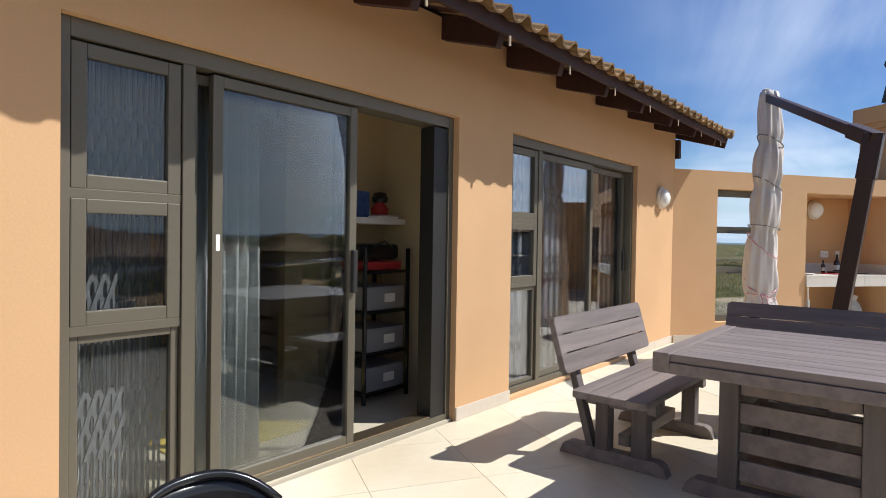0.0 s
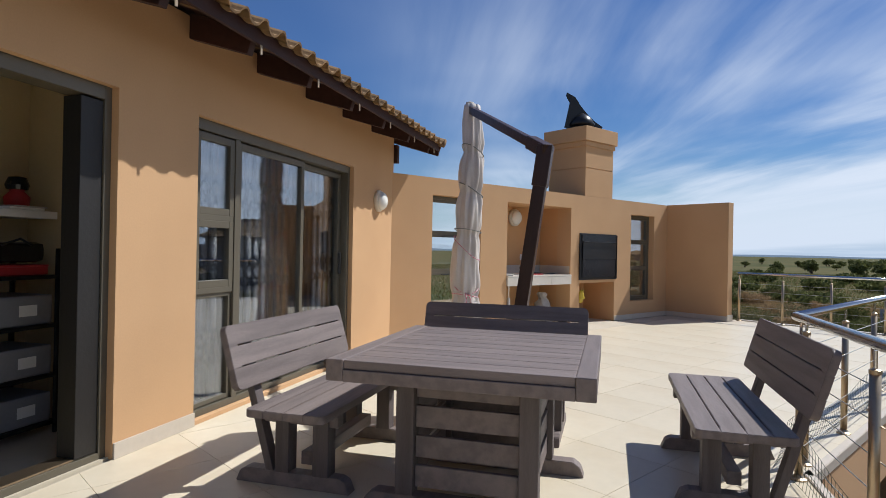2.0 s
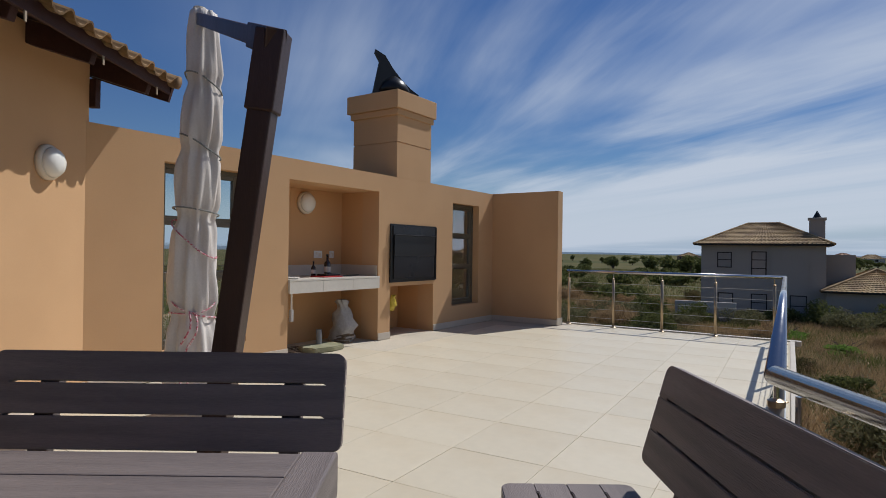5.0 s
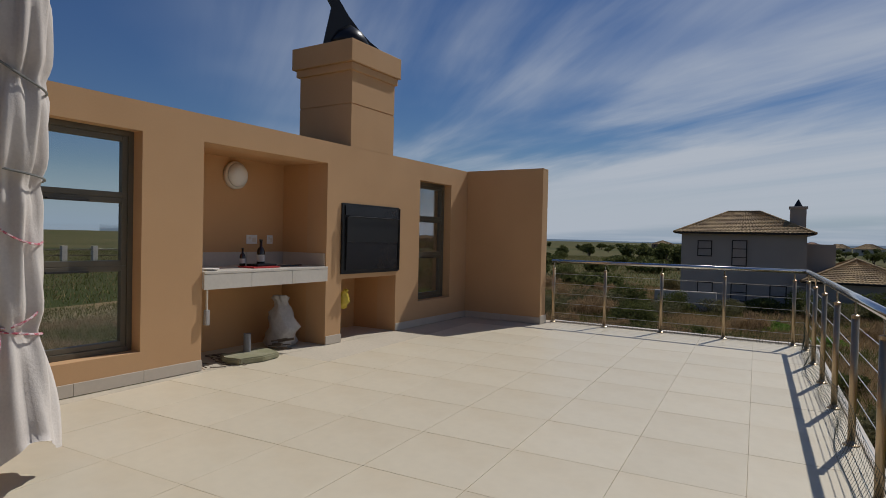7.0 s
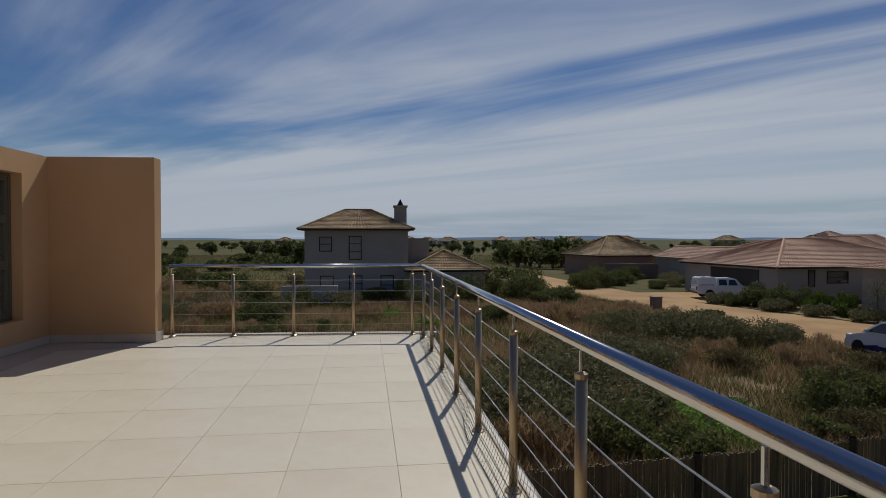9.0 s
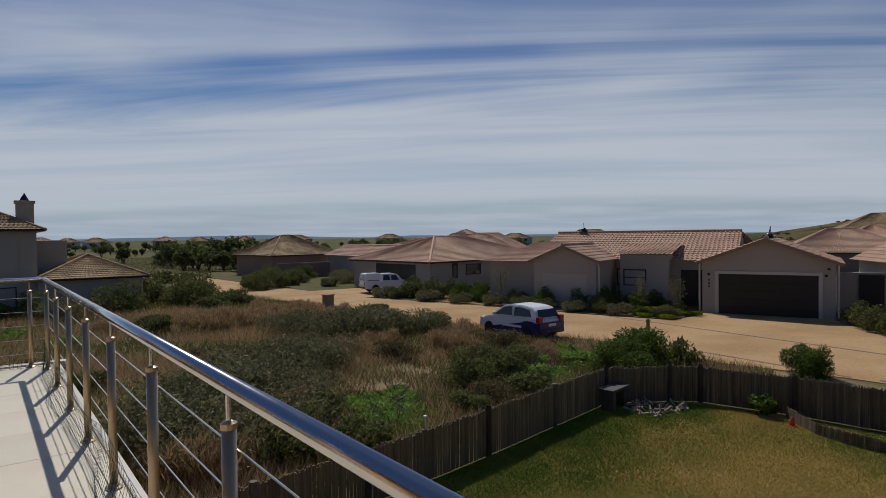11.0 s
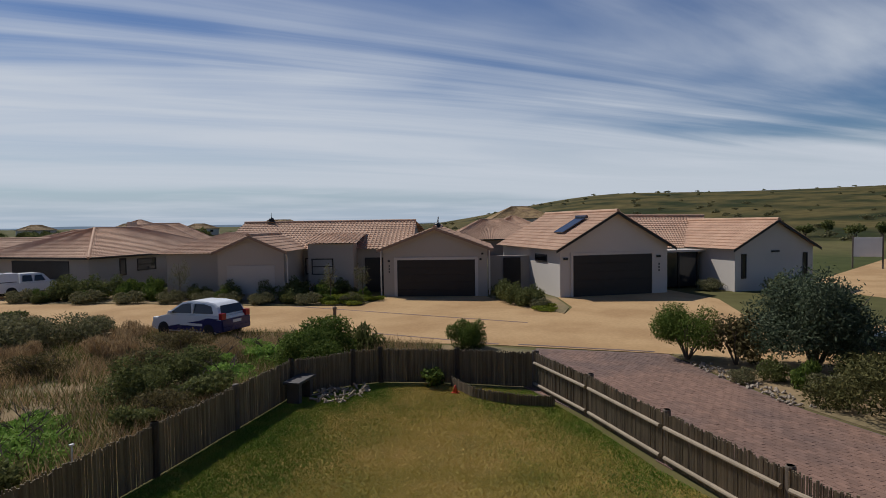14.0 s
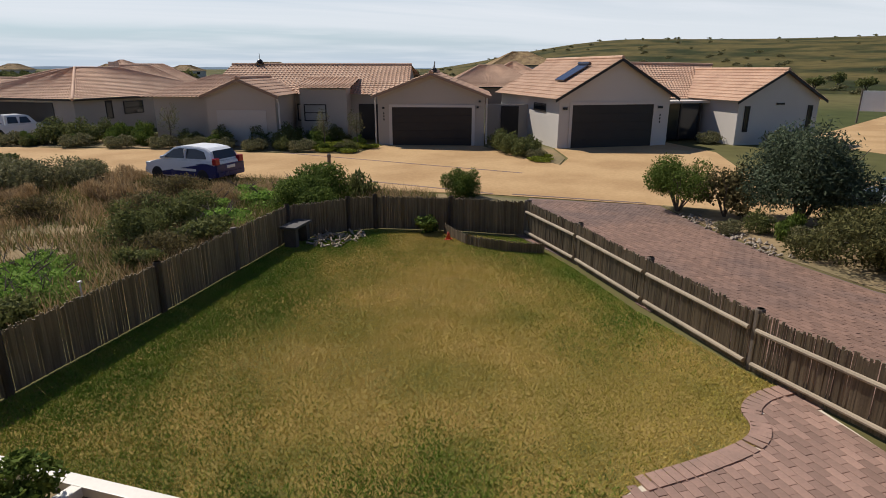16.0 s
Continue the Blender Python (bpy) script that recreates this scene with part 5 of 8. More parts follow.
def gable_block(parent, x0, x1, y0, y1, h, apex, wall, roof_m, over=0.32, name="wall"):
    """Walls with a gable at the front and back and a tiled roof whose ridge runs along y."""
    xm = (x0 + x1) / 2
    bm = bmesh.new()
    pts = [(x0, 0), (x1, 0), (x1, h), (xm, apex), (x0, h)]
    a = [bm.verts.new((x, y0, z)) for x, z in pts]
    b = [bm.verts.new((x, y1, z)) for x, z in pts]
    bm.faces.new(a)
    bm.faces.new(b[::-1])
    for k in range(5):
        bm.faces.new((a[k], b[k], b[(k + 1) % 5], a[(k + 1) % 5]))
    bmesh.ops.recalc_face_normals(bm, faces=bm.faces[:])
    part(name, bm, wall, parent)
    sl = (apex - h) / (xm - x0)
    ze = h - over * sl + 0.05
    tiled_plane(parent, (x0 - over, y0 - over, ze), (x0 - over, y1 + over, ze), (xm, y0 - over, apex + 0.05), (xm, y1 + over, apex + 0.05), roof_m)
    tiled_plane(parent, (x1 + over, y0 - over, ze), (x1 + over, y1 + over, ze), (xm, y0 - over, apex + 0.05), (xm, y1 + over, apex + 0.05), roof_m)
    ridge_caps(parent, (xm, y0 - over, apex + 0.08), (xm, y1 + over, apex + 0.08), roof_m)
    for sgn, xe in ((1, x0 - over), (-1, x1 + over)):
        bb = bmesh.new()
        q = [(xe, y0 - over, ze - 0.14), (xe, y0 - over, ze), (xm, y0 - over, apex + 0.05), (xm, y0 - over, apex - 0.09)]
        f0 = [bb.verts.new(c) for c in q]
        f1 = [bb.verts.new((c[0], c[1] + 0.03, c[2])) for c in q]
        bb.faces.new(f0)
        bb.faces.new(f1[::-1])
        for k in range(4):
            bb.faces.new((f0[k], f1[k], f1[(k + 1) % 4], f0[(k + 1) % 4]))
        bmesh.ops.recalc_face_normals(bb, faces=bb.faces[:])
        part("barge_board", bb, DOOR_DARK if wall is not GREY_WALL else BROWN_WALL, parent)


def hip_roof(parent, x0, x1, y0, y1, z, apex, inset, material, over=0.35):
    """A hipped roof over a rectangle, ridge along the longer side."""
    x0, x1, y0, y1 = x0 - over, x1 + over, y0 - over, y1 + over
    if x1 - x0 >= y1 - y0:
        ym = (y0 + y1) / 2
        r0, r1 = (x0 + inset, ym, apex), (x1 - inset, ym, apex)
        tiled_plane(parent, (x0, y0, z), (x1, y0, z), r0, r1, material)
        tiled_plane(parent, (x0, y1, z), (x1, y1, z), r0, r1, material)
        tiled_plane(parent, (x0, y0, z), (x0, y1, z), r0, r0, material)
        tiled_plane(parent, (x1, y0, z), (x1, y1, z), r1, r1, material)
        ends = ((x0, y0, z), r0), ((x0, y1, z), r0), ((x1, y0, z), r1), ((x1, y1, z), r1), (r0, r1)
    else:
        xm = (x0 + x1) / 2
        r0, r1 = (xm, y0 + inset, apex), (xm, y1 - inset, apex)
        tiled_plane(parent, (x0, y0, z), (x0, y1, z), r0, r1, material)
        tiled_plane(parent, (x1, y0, z), (x1, y1, z), r0, r1, material)
        tiled_plane(parent, (x0, y0, z), (x1, y0, z), r0, r0, material)
        tiled_plane(parent, (x0, y1, z), (x1, y1, z), r1, r1, material)
        ends = ((x0, y0, z), r0), ((x1, y0, z), r0), ((x0, y1, z), r1), ((x1, y1, z), r1), (r0, r1)
    for a, b in ends:
        ridge_caps(parent, a, b, material, 0.085)
    part("soffit", box((x0 + 0.02, y0 + 0.02, z - 0.10), (x1 - 0.02, y1 - 0.02, z - 0.012)), DOOR_DARK, parent)


# house across the road, with a gabled garage
h1 = thing("house", pose(28.17, 21.77, GZ, 0, 0, -67.2), "grey rendered bungalow with terracotta tiled roofs and a dark garage door", "house", "houses along the road")
gable_block(h1, 0.0, 5.62, 0.0, 6.2, 2.62, 3.68, GREY_WALL, ROOF_FAR)
garage_door(h1, 0.75, 4.95, 1.99, -0.005)
gable_block(h1, -8.75, -5.15, -1.0, 3.6, 2.62, 3.38, GREY_WALL, ROOF_FAR, 0.25)
part("blank_panel", box((-8.25, -1.03, 0.3), (-5.65, -0.999, 1.85), 0.005), MID_WALL, h1, "paler recessed render panel")
part("wall", box((-12.3, 0.4, 0), (-8.76, 5, 2.45)), GREY_WALL, h1)
part("wall", box((-12.3, 2.6, 0), (2.0, 10.2, 2.55)), GREY_WALL, h1)
part("bay_wall", box((-4.55, 1.45, 0), (-1.95, 2.61, 2.88)), GREY_WALL, h1)
tiled_plane(h1, (-10.4, 2.25, 2.52), (1.35, 2.25, 2.52), (-10.2, 6.5, 4.12), (1.15, 6.5, 4.12), ROOF_FAR)
tiled_plane(h1, (-12.8, 10.6, 2.5), (2.3, 10.6, 2.5), (-10.2, 6.5, 4.12), (1.15, 6.5, 4.12), ROOF_FAR)
tiled_plane(h1, (-4.8, 1.2, 2.90), (-1.7, 1.2, 2.90), (-4.8, 4.4, 3.45), (-1.7, 4.4, 3.45), ROOF_FAR)
ridge_caps(h1, (-10.2, 6.5, 4.15), (1.15, 6.5, 4.15), ROOF_FAR)
gb = bmesh.new()
gb.faces.new([gb.verts.new(c) for c in ((1.12, 2.4, 2.5), (1.12, 10.4, 2.5), (1.12, 6.5, 4.08))])
part("gable_end", gb, GREY_WALL, h1)
tiled_plane(h1, (-12.9, 0.0, 2.45), (-8.6, 0.0, 2.45), (-10.6, 4.6, 3.55), (-8.6, 4.6, 3.55), ROOF_FAR)
tiled_plane(h1, (-12.9, 0.0, 2.45), (-12.9, 9.0, 2.45), (-10.6, 4.6, 3.55), (-10.6, 6.0, 3.55), ROOF_FAR)
window(h1, Matrix.Translation((-5.05, 2.585, 1.05)), 0.48, 0.95, 0, PALE_WALL)
window(h1, Matrix.Translation((-4.35, 1.435, 1.12)), 1.25, 0.92, 1, GREY_PANE)
window(h1, Matrix.Translation((-9.35, 0.39, 1.0)), 0.55, 1.0, 1)
part("front_door", box((-1.5, 2.56, 0), (-0.2, 2.597, 2.0), 0.004), DOOR_DARK, h1, "dark recessed front door")
for xx in (-0.12, 5.72):
    part("downpipe", tube([(xx, -0.06, 2.5), (xx, -0.06, 0.1)], 0.04, 8), PALE_WALL, h1)
part("downpipe", tube([(-5.0, -1.15, 2.5), (-5.0, -0.9, 2.2), (-5.0, -0.9, 0.1)], 0.045, 8), PALE_WALL, h1)
for k, (xx, zz) in enumerate(((0.3, 1.9), (5.25, 1.95), (5.35, 2.25))):
    part("wall_lamp", box((xx - 0.06, -0.08, zz), (xx + 0.06, -0.001, zz + 0.1), 0.01), BLACK, h1)
for k in range(3):
    part("house_number", box((0.28, -0.015, 1.30 + k * 0.16), (0.34, -0.001, 1.40 + k * 0.16)), DOOR_DARK, h1, "small dark house number plate")
part("yard_wall", box((5.7, 3.0, 0), (8.6, 3.2, 2.0)), GREY_WALL, h1)
part("yard_gate", box((6.6, 2.9, 0.1), (7.6, 2.99, 1.9)), DOOR_DARK, h1)
for p, lab in (((-8.4, 6.5, 4.2), "black revolving cowl on the bungalow roof"), ((2.9, 1.0, 3.72), "black revolving cowl on the garage roof")):
    q = h1.matrix_basis @ Vector(p)
    cowl(pose(q.x, q.y, q.z, 0, 0, 40), lab, 1.0)

# house with the tall garage gable
h2 = thing("house", pose(30.92, 12.79, GZ, 0, 0, -50), "grey house with terracotta roof, solar panel and dark garage door", "house", "houses along the road")
gable_block(h2, 0.0, 6.30, 0.0, 8.6, 2.62, 4.40, PALE_WALL, ROOF_FAR, 0.35)
garage_door(h2, 0.72, 5.35, 2.17, -0.005)
part("wall", box((6.31, 3.2, 0), (9.8, 9.5, 2.35)), GREY_WALL, h2)
tiled_plane(h2, (5.2, 2.9, 2.35), (11.3, 2.9, 2.2), (5.0, 7.0, 4.25), (14.0, 7.0, 4.15), ROOF_FAR)
tiled_plane(h2, (6.0, 11.0, 2.35), (16.0, 11.0, 2.2), (5.0, 7.0, 4.25), (14.0, 7.0, 4.15), ROOF_FAR)
ridge_caps(h2, (5.5, 7.0, 4.3), (14.0, 7.0, 4.2), ROOF_FAR)
gable_block(h2, 9.85, 15.0, -0.9, 9.5, 2.42, 3.84, PALE_WALL, ROOF_FAR, 0.30)
part("glazing", box((6.9, 1.6, 0.1), (9.4, 1.66, 2.05)), DARK_GLASS, h2, "dark glass porch screen")
for xx in (6.85, 8.1, 9.35):
    part("porch_post", box((xx, 1.55, 0), (xx + 0.09, 1.67, 2.12)), DOOR_DARK, h2)
part("porch_roof", box((6.31, 1.4, 2.1), (9.84, 3.2, 2.22)), PALE_WALL, h2)
window(h2, Matrix.Translation((10.25, -0.93, 0.7)), 0.30, 1.35, 0)
window(h2, Matrix.Translation((14.3, -0.93, 0.7)), 0.30, 1.35, 0)
part("vent", box((12.2, -0.96, 2.1), (12.7, -0.905, 2.2)), DOOR_DARK, h2)
window(h2, Matrix.Translation((-0.02, 3.2, 1.75)) @ Matrix.Rotation(radians(-90), 4, "Z"), 1.6, 0.42, 0)
for xx in (0.3, 5.75):
    part("wall_lamp", box((xx - 0.12, -0.09, 1.95), (xx + 0.12, -0.001, 2.07), 0.01), BLACK, h2)
for k in range(3):
    part("house_number", box((5.76, -0.015, 1.2 + k * 0.17), (5.83, -0.001, 1.31 + k * 0.17)), DOOR_DARK, h2, "small dark house number plate")
sl = math.atan2(4.40 - 2.62, 3.15)
pm = Matrix.Translation((0.95, 1.6, 2.62 + 0.95 * math.tan(sl) + 0.14)) @ Matrix.Rotation(-sl, 4, "Y")
pan = part("solar_panel", box((0, 0, 0.02), (1.55, 1.15, 0.09), 0.01), SOLAR, h2, "dark solar water panel")
pan.matrix_basis = pm
tk = part("panel_tank", tube([(1.64, -0.06, 0.10), (1.64, 1.21, 0.10)], 0.09, 12), SOLAR, h2)
tk.matrix_basis = pm

# hip-roofed house further along
h3 = thing("house", pose(23.5, 39.7, GZ - 0.1, 0, 0, 8), "grey rendered house with a hipped terracotta roof and dark garage door", "house", "houses along the road")
part("wall", box((0, 0, 0), (13, 9.5, 2.25)), GREY_WALL, h3)
hip_roof(h3, 0, 13, 0, 9.5, 2.28, 4.05, 5.0, ROOF_FAR)
gd = box((-0.05, 1.6, 0), (-0.005, 6.4, 2.05))
part("garage_door", gd, DOOR_DARK, h3, "dark brown garage door")
part("yard_wall", box((6.0, -1.6, 0), (12.4, -1.4, 1.3)), PALE_WALL, h3)
window(h3, Matrix.Translation((2.2, -0.02, 1.0)), 0.5, 1.1, 0)
window(h3, Matrix.Translation((3.6, -0.02, 1.2)), 1.6, 0.8, 1)
part("chimney", box((9.7, 6.6, 3.0), (10.2, 7.1, 4.5)), GREY_WALL, h3)
h3b = thing("house", pose(27.0, 52.6, GZ - 0.1, 0, 0, 2), "grey rendered gabled house with a terracotta roof", "house", "houses along the road")
gable_block(h3b, 0, 4.6, 0, 12, 2.3, 3.2, GREY_WALL, ROOF_FAR)
part("wall", box((4.61, 2.5, 0), (12, 12, 2.3)), GREY_WALL, h3b)
hip_roof(h3b, 4.7, 14, 2.5, 12, 2.35, 3.9, 4.5, ROOF_FAR)
part("front_door", box((5.2, 2.45, 0), (6.6, 2.499, 2.0)), DOOR_DARK, h3b)
h4 = thing("house", pose(20.4, 64.5, GZ - 0.2, 0, 0, 10), "brown rendered house with a dark brown hipped roof", "house", "houses along the road")
part("wall", box((0, 0, 0), (8, 8, 2.4)), BROWN_WALL, h4)
hip_roof(h4, 0, 8, 0, 8, 2.42, 4.5, 3.6, ROOF_BROWN)
part("yard_wall", box((-1, -3, 0), (5, -2.8, 1.7)), BROWN_WALL, h4)

# two-storey house beyond the far balustrade
h5 = thing("house", pose(-6.3, 44.0, GZ, 0, 0, 3), "two-storey grey rendered house with a brown tiled hipped roof", "house", "houses along the road")
part("wall", box((0, 0, 0), (6.85, 6.5, 4.6)), GREY_WALL, h5)
hip_roof(h5, 0, 6.85, 0, 6.5, 4.62, 6.05, 2.9, ROOF_BROWN, 0.42)
part("pilaster", box((4.0, -0.06, 0), (6.0, -0.001, 4.55)), GREY_WALL, h5)
part("wall", box((6.86, 1.5, 0), (8.4, 6, 4.0)), GREY_WALL, h5)
part("wall", box((6.86, -0.8, 0), (12.0, 5, 1.85)), GREY_WALL, h5)
hip_roof(h5, 6.9, 12.0, -0.8, 5, 1.87, 3.15, 2.9, ROOF_BROWN, 0.35)
part("chimney", box((6.0, 1.6, 4.0), (6.85, 2.4, 6.15)), GREY_WALL, h5)
part("chimney_cap", box((5.93, 1.53, 6.15), (6.92, 2.47, 6.3), 0.02), GREY_WALL, h5)
part("chimney_pot", lathe([(0.25, 6.3), (0.2, 6.4), (0.02, 6.75)], 12, m=Matrix.Translation((6.42, 2.0, 0))), BLACK, h5)
for x, z, w, h, bars in ((0.95, 3.1, 0.85, 1.0, 1), (2.9, 2.55, 0.85, 1.6, 2), (1.0, 0.6, 0.9, 0.9, 0), (2.9, 0.4, 0.9, 1.1, 1), (5.0, 0.2, 0.9, 1.3, 1)):
    window(h5, Matrix.Translation((x, -0.07 if x > 4 else -0.01, z)), w, h, bars, GREY_PANE)
part("yard_wall", box((-0.9, -4.2, 0), (2.4, -4.0, 1.15), 0.01), PALE_WALL, h5, "pale garden wall")


# ---------------------------------------------------------------- garden fence
def fence_run(pts, name_label, inner_rail, posts_every=None):
    t = thing("garden_fence", None, name_label, "fence", "garden fence runs")
    reed = []
    for a, b in zip(pts, pts[1:]):
        a, b = Vector((*a, GZ)), Vector((*b, GZ))
        d = (b - a)
        L = d.length
        d.normalize()
        nrm = Vector((-d.y, d.x, 0))
        n = int(L / 0.0175)
        rng = random.Random(int(a.x * 100))
        for k in range(n):
            reed.append((a + d * (k + 0.5) * L / n + nrm * rng.uniform(-0.012, 0.012), 0.85 + rng.uniform(-0.035, 0.03), rng.uniform(0.0105, 0.0145), rng.uniform(-0.012, 0.012)))
        m = max(1, round(L / 2.25))
        for k in range(m + 1):
            q = a + d * (L * k / m) - nrm * 0.05 * inner_rail
            part("post", tube([q, q + Vector((0, 0, 0.88)), q + Vector((0, 0, 0.90))], [0.062, 0.062, 0.05], 10), POLE, t)
        if inner_rail:
            for z in (0.13, 0.62):
                for k in range(m):
                    q0, q1 = a + d * (L * k / m + 0.06) - nrm * 0.045, a + d * (L * (k + 1) / m - 0.06) - nrm * 0.045
                    part("fence_rail", tube([q0 + Vector((0, 0, z)), q1 + Vector((0, 0, z))], 0.035, 8), RAILWOOD, t)
    vs, fs = [], []
    for p, h, r, lean in reed:
        n = len(vs)
        for z, o in ((0.02, 0), (h, lean)):
            for k in range(4):
                a = k * math.pi / 2 + 0.4
                vs.append((p.x + r * math.cos(a) + o * 0.5, p.y + r * math.sin(a) + o * 0.5, p.z + z))
        fs += [(n + k, n + (k + 1) % 4, n + 4 + (k + 1) % 4, n + 4 + k) for k in range(4)] + [(n + 4, n + 5, n + 6, n + 7)]
    o = raw("reeds", vs, fs, REED, t)
    o["kind"] = "stuff"
    return t


fence_run([(1.0, 11.98), (4.5, 12.52), (7.2, 13.02), (11.5, 13.95)], "dark reed garden fence with round posts beside the scrub", 0)
fence_run([(11.5, 13.95), (12.86, 13.18), (13.37, 12.71), (14.02, 10.9), (14.40, 9.05)], "dark reed garden fence at the end of the lawn", 0)
fence_run([(14.40, 9.05), (12.76, 7.42), (10.98, 5.82), (9.27, 4.22), (7.9, 2.6), (6.5, 0.9)], "reed garden fence with pale horizontal rails beside the driveway", -1)


# ---------------------------------------------------------------- plants
def leaf_mesh(name, material, n, radius, height, leaf, seed, lumps=9, lift=0.15, narrow=0.45, upright=0.0, hollow=0.5):
    """A crown of separate small leaves, gathered on uneven lumps."""
    g = np.random.default_rng(seed)
    a = g.uniform(0, 2 * math.pi, lumps)
    rr = radius * 0.62 * np.sqrt(g.uniform(0.02, 1, lumps))
    lc = np.stack([rr * np.cos(a), rr * np.sin(a), height * (lift + (0.86 - lift) * g.uniform(0.1, 0.85, lumps)) * (1 - 0.35 * (rr / radius) ** 2)], 1)
    lr = np.stack([radius * g.uniform(0.30, 0.5, lumps)] * 2 + [height * g.uniform(0.20, 0.34, lumps)], 1)
    k = g.integers(0, lumps, n)
    d = g.normal(size=(n, 3))
    d /= np.linalg.norm(d, axis=1)[:, None]
    rad = (hollow + (1 - hollow) * g.uniform(0, 1, n) ** 0.6)[:, None] * g.uniform(0.8, 1.12, n)[:, None]
    c = lc[k] + d * lr[k] * rad
    c[:, 2] = np.maximum(c[:, 2], 0.02)
    u = g.normal(size=(n, 3))
    u[:, 2] += upright * 2
    u /= np.linalg.norm(u, axis=1)[:, None]
    w = np.cross(u, d + g.normal(size=(n, 3)) * 0.5)
    w /= np.linalg.norm(w, axis=1)[:, None] + 1e-9
    s = (leaf * g.uniform(0.6, 1.35, n))[:, None]
    v = np.stack([c - u * s, c + w * s * narrow, c + u * s, c - w * s * narrow], 1).reshape(-1, 3)
    me = bpy.data.meshes.new(name)
    me.vertices.add(4 * n)
    me.vertices.foreach_set("co", v.ravel())
    me.loops.add(4 * n)
    me.loops.foreach_set("vertex_index", np.arange(4 * n, dtype=np.int32))
    me.polygons.add(n)
    me.polygons.foreach_set("loop_start", np.arange(0, 4 * n, 4, dtype=np.int32))
    me.update(calc_edges=True)
    me.validate()
    me.materials.append(material)
    return me


def stems_mesh(seed, n, radius, height, thick):
    """A short trunk that forks into leaning limbs."""
    rng = random.Random(seed)
    bm = bmesh.new()
    for k in range(n):
        a = 2 * math.pi * k / n + rng.uniform(-0.4, 0.4)
        r = radius * rng.uniform(0.35, 0.8)
        top = Vector((r * math.cos(a), r * math.sin(a), height * rng.uniform(0.55, 0.8)))
        mid = top * 0.45 + Vector((rng.uniform(-0.05, 0.05), rng.uniform(-0.05, 0.05), height * 0.05))
        tube([(0.02 * math.cos(a), 0.02 * math.sin(a), 0), tuple(mid), tuple(top)], [thick, thick * 0.65, thick * 0.2], 6, bm)
        for q in range(2):
            t2 = top + Vector((rng.uniform(-0.3, 0.3) * radius, rng.uniform(-0.3, 0.3) * radius, height * 0.14))
            tube([tuple(mid.lerp(top, 0.5)), tuple(t2)], [thick * 0.4, thick * 0.12], 5, bm)
    me = bpy.data.meshes.new("trunk")
    bm.to_mesh(me)
    bm.free()
    me.materials.append(BARK)
    return me


def plant(name, x, y, crown_me, trunk_me, label, category, group="", turn=0.0, scale=1.0, z=None):
    t = thing(name, pose(x, y, (land(x, y) if z is None else z) + 0.01, 0, 0, turn) @ Matrix.Scale(scale, 4), label, category, group)
    c = new("crown", crown_me)
    c.parent = t
    if trunk_me is not None:
        k = new("trunk", trunk_me)
        k.parent = t
    return t


olive = leaf_mesh("olive_crown", LEAF_OLIVE, 30000, 2.0, 2.75, 0.055, 11, 24, 0.30, 0.36, hollow=0.3)
plant("olive_tree", 18.5, 2.92, olive, stems_mesh(1, 6, 1.5, 2.4, 0.06), "grey-green olive tree on several thin trunks beside the driveway", "tree")
bright = leaf_mesh("bright_crown", LEAF_GREEN, 13000, 1.08, 1.62, 0.042, 12, 14, 0.42, 0.3, upright=0.4)
plant("shrub", 18.74, 5.95, bright, stems_mesh(2, 9, 0.95, 1.35, 0.026), "bright green vase-shaped shrub with bare stems beside the driveway", "shrub")
brown_c = leaf_mesh("brown_crown", LEAF_BROWN, 2300, 0.85, 1.45, 0.055, 13, 12, 0.25, 0.6)
plant("shrub", 18.6, 4.72, brown_c, stems_mesh(3, 6, 0.7, 1.3, 0.022), "thin brown-leaved shrub beside the driveway", "shrub")
big_bush = leaf_mesh("big_bush_crown", LEAF_BUSH, 17000, 1.75, 1.35, 0.05, 14, 18, 0.12, 0.35)
plant("shrub", 15.6, 2.0, big_bush, None, "broad olive-brown bush beside the driveway", "shrub", turn=20)
plant("shrub", 14.2, 0.4, big_bush, None, "broad olive-brown bush beside the driveway", "shrub", turn=120)
round_c = leaf_mesh("round_crown", LEAF_GREEN, 9500, 0.70, 1.05, 0.038, 15, 12, 0.1, 0.3, upright=0.3)
plant("shrub", 17.9, 12.4, round_c, None, "round clipped green shrub at the road edge", "shrub")
hedge_c = leaf_mesh("hedge_crown", LEAF_GREEN, 9000, 1.15, 1.35, 0.045, 16, 14, 0.1, 0.45)
plant("shrub", 14.75, 15.6, hedge_c, None, "dense dark green shrub behind the fence corner", "shrub")
plant("shrub", 13.6, 15.2, hedge_c, None, "dense dark green shrub behind the fence corner", "shrub", turn=80, scale=0.85)
spiky = leaf_mesh("spiky_crown", LEAF_DARK, 900, 0.75, 0.95, 0.10, 17, 9, 0.1, 0.25, upright=0.9)
plant("shrub", 16.4, 15.1, spiky, None, "spiky dark shrub behind the fence", "shrub")
climber = leaf_mesh("climber_crown", LEAF_GREEN, 700, 0.38, 0.55, 0.05, 18, 8, 0.1, 0.6)
plant("shrub", 13.6, 11.35, climber, stems_mesh(5, 4, 0.3, 0.5, 0.012), "small leafy shrub against the reed fence", "shrub")

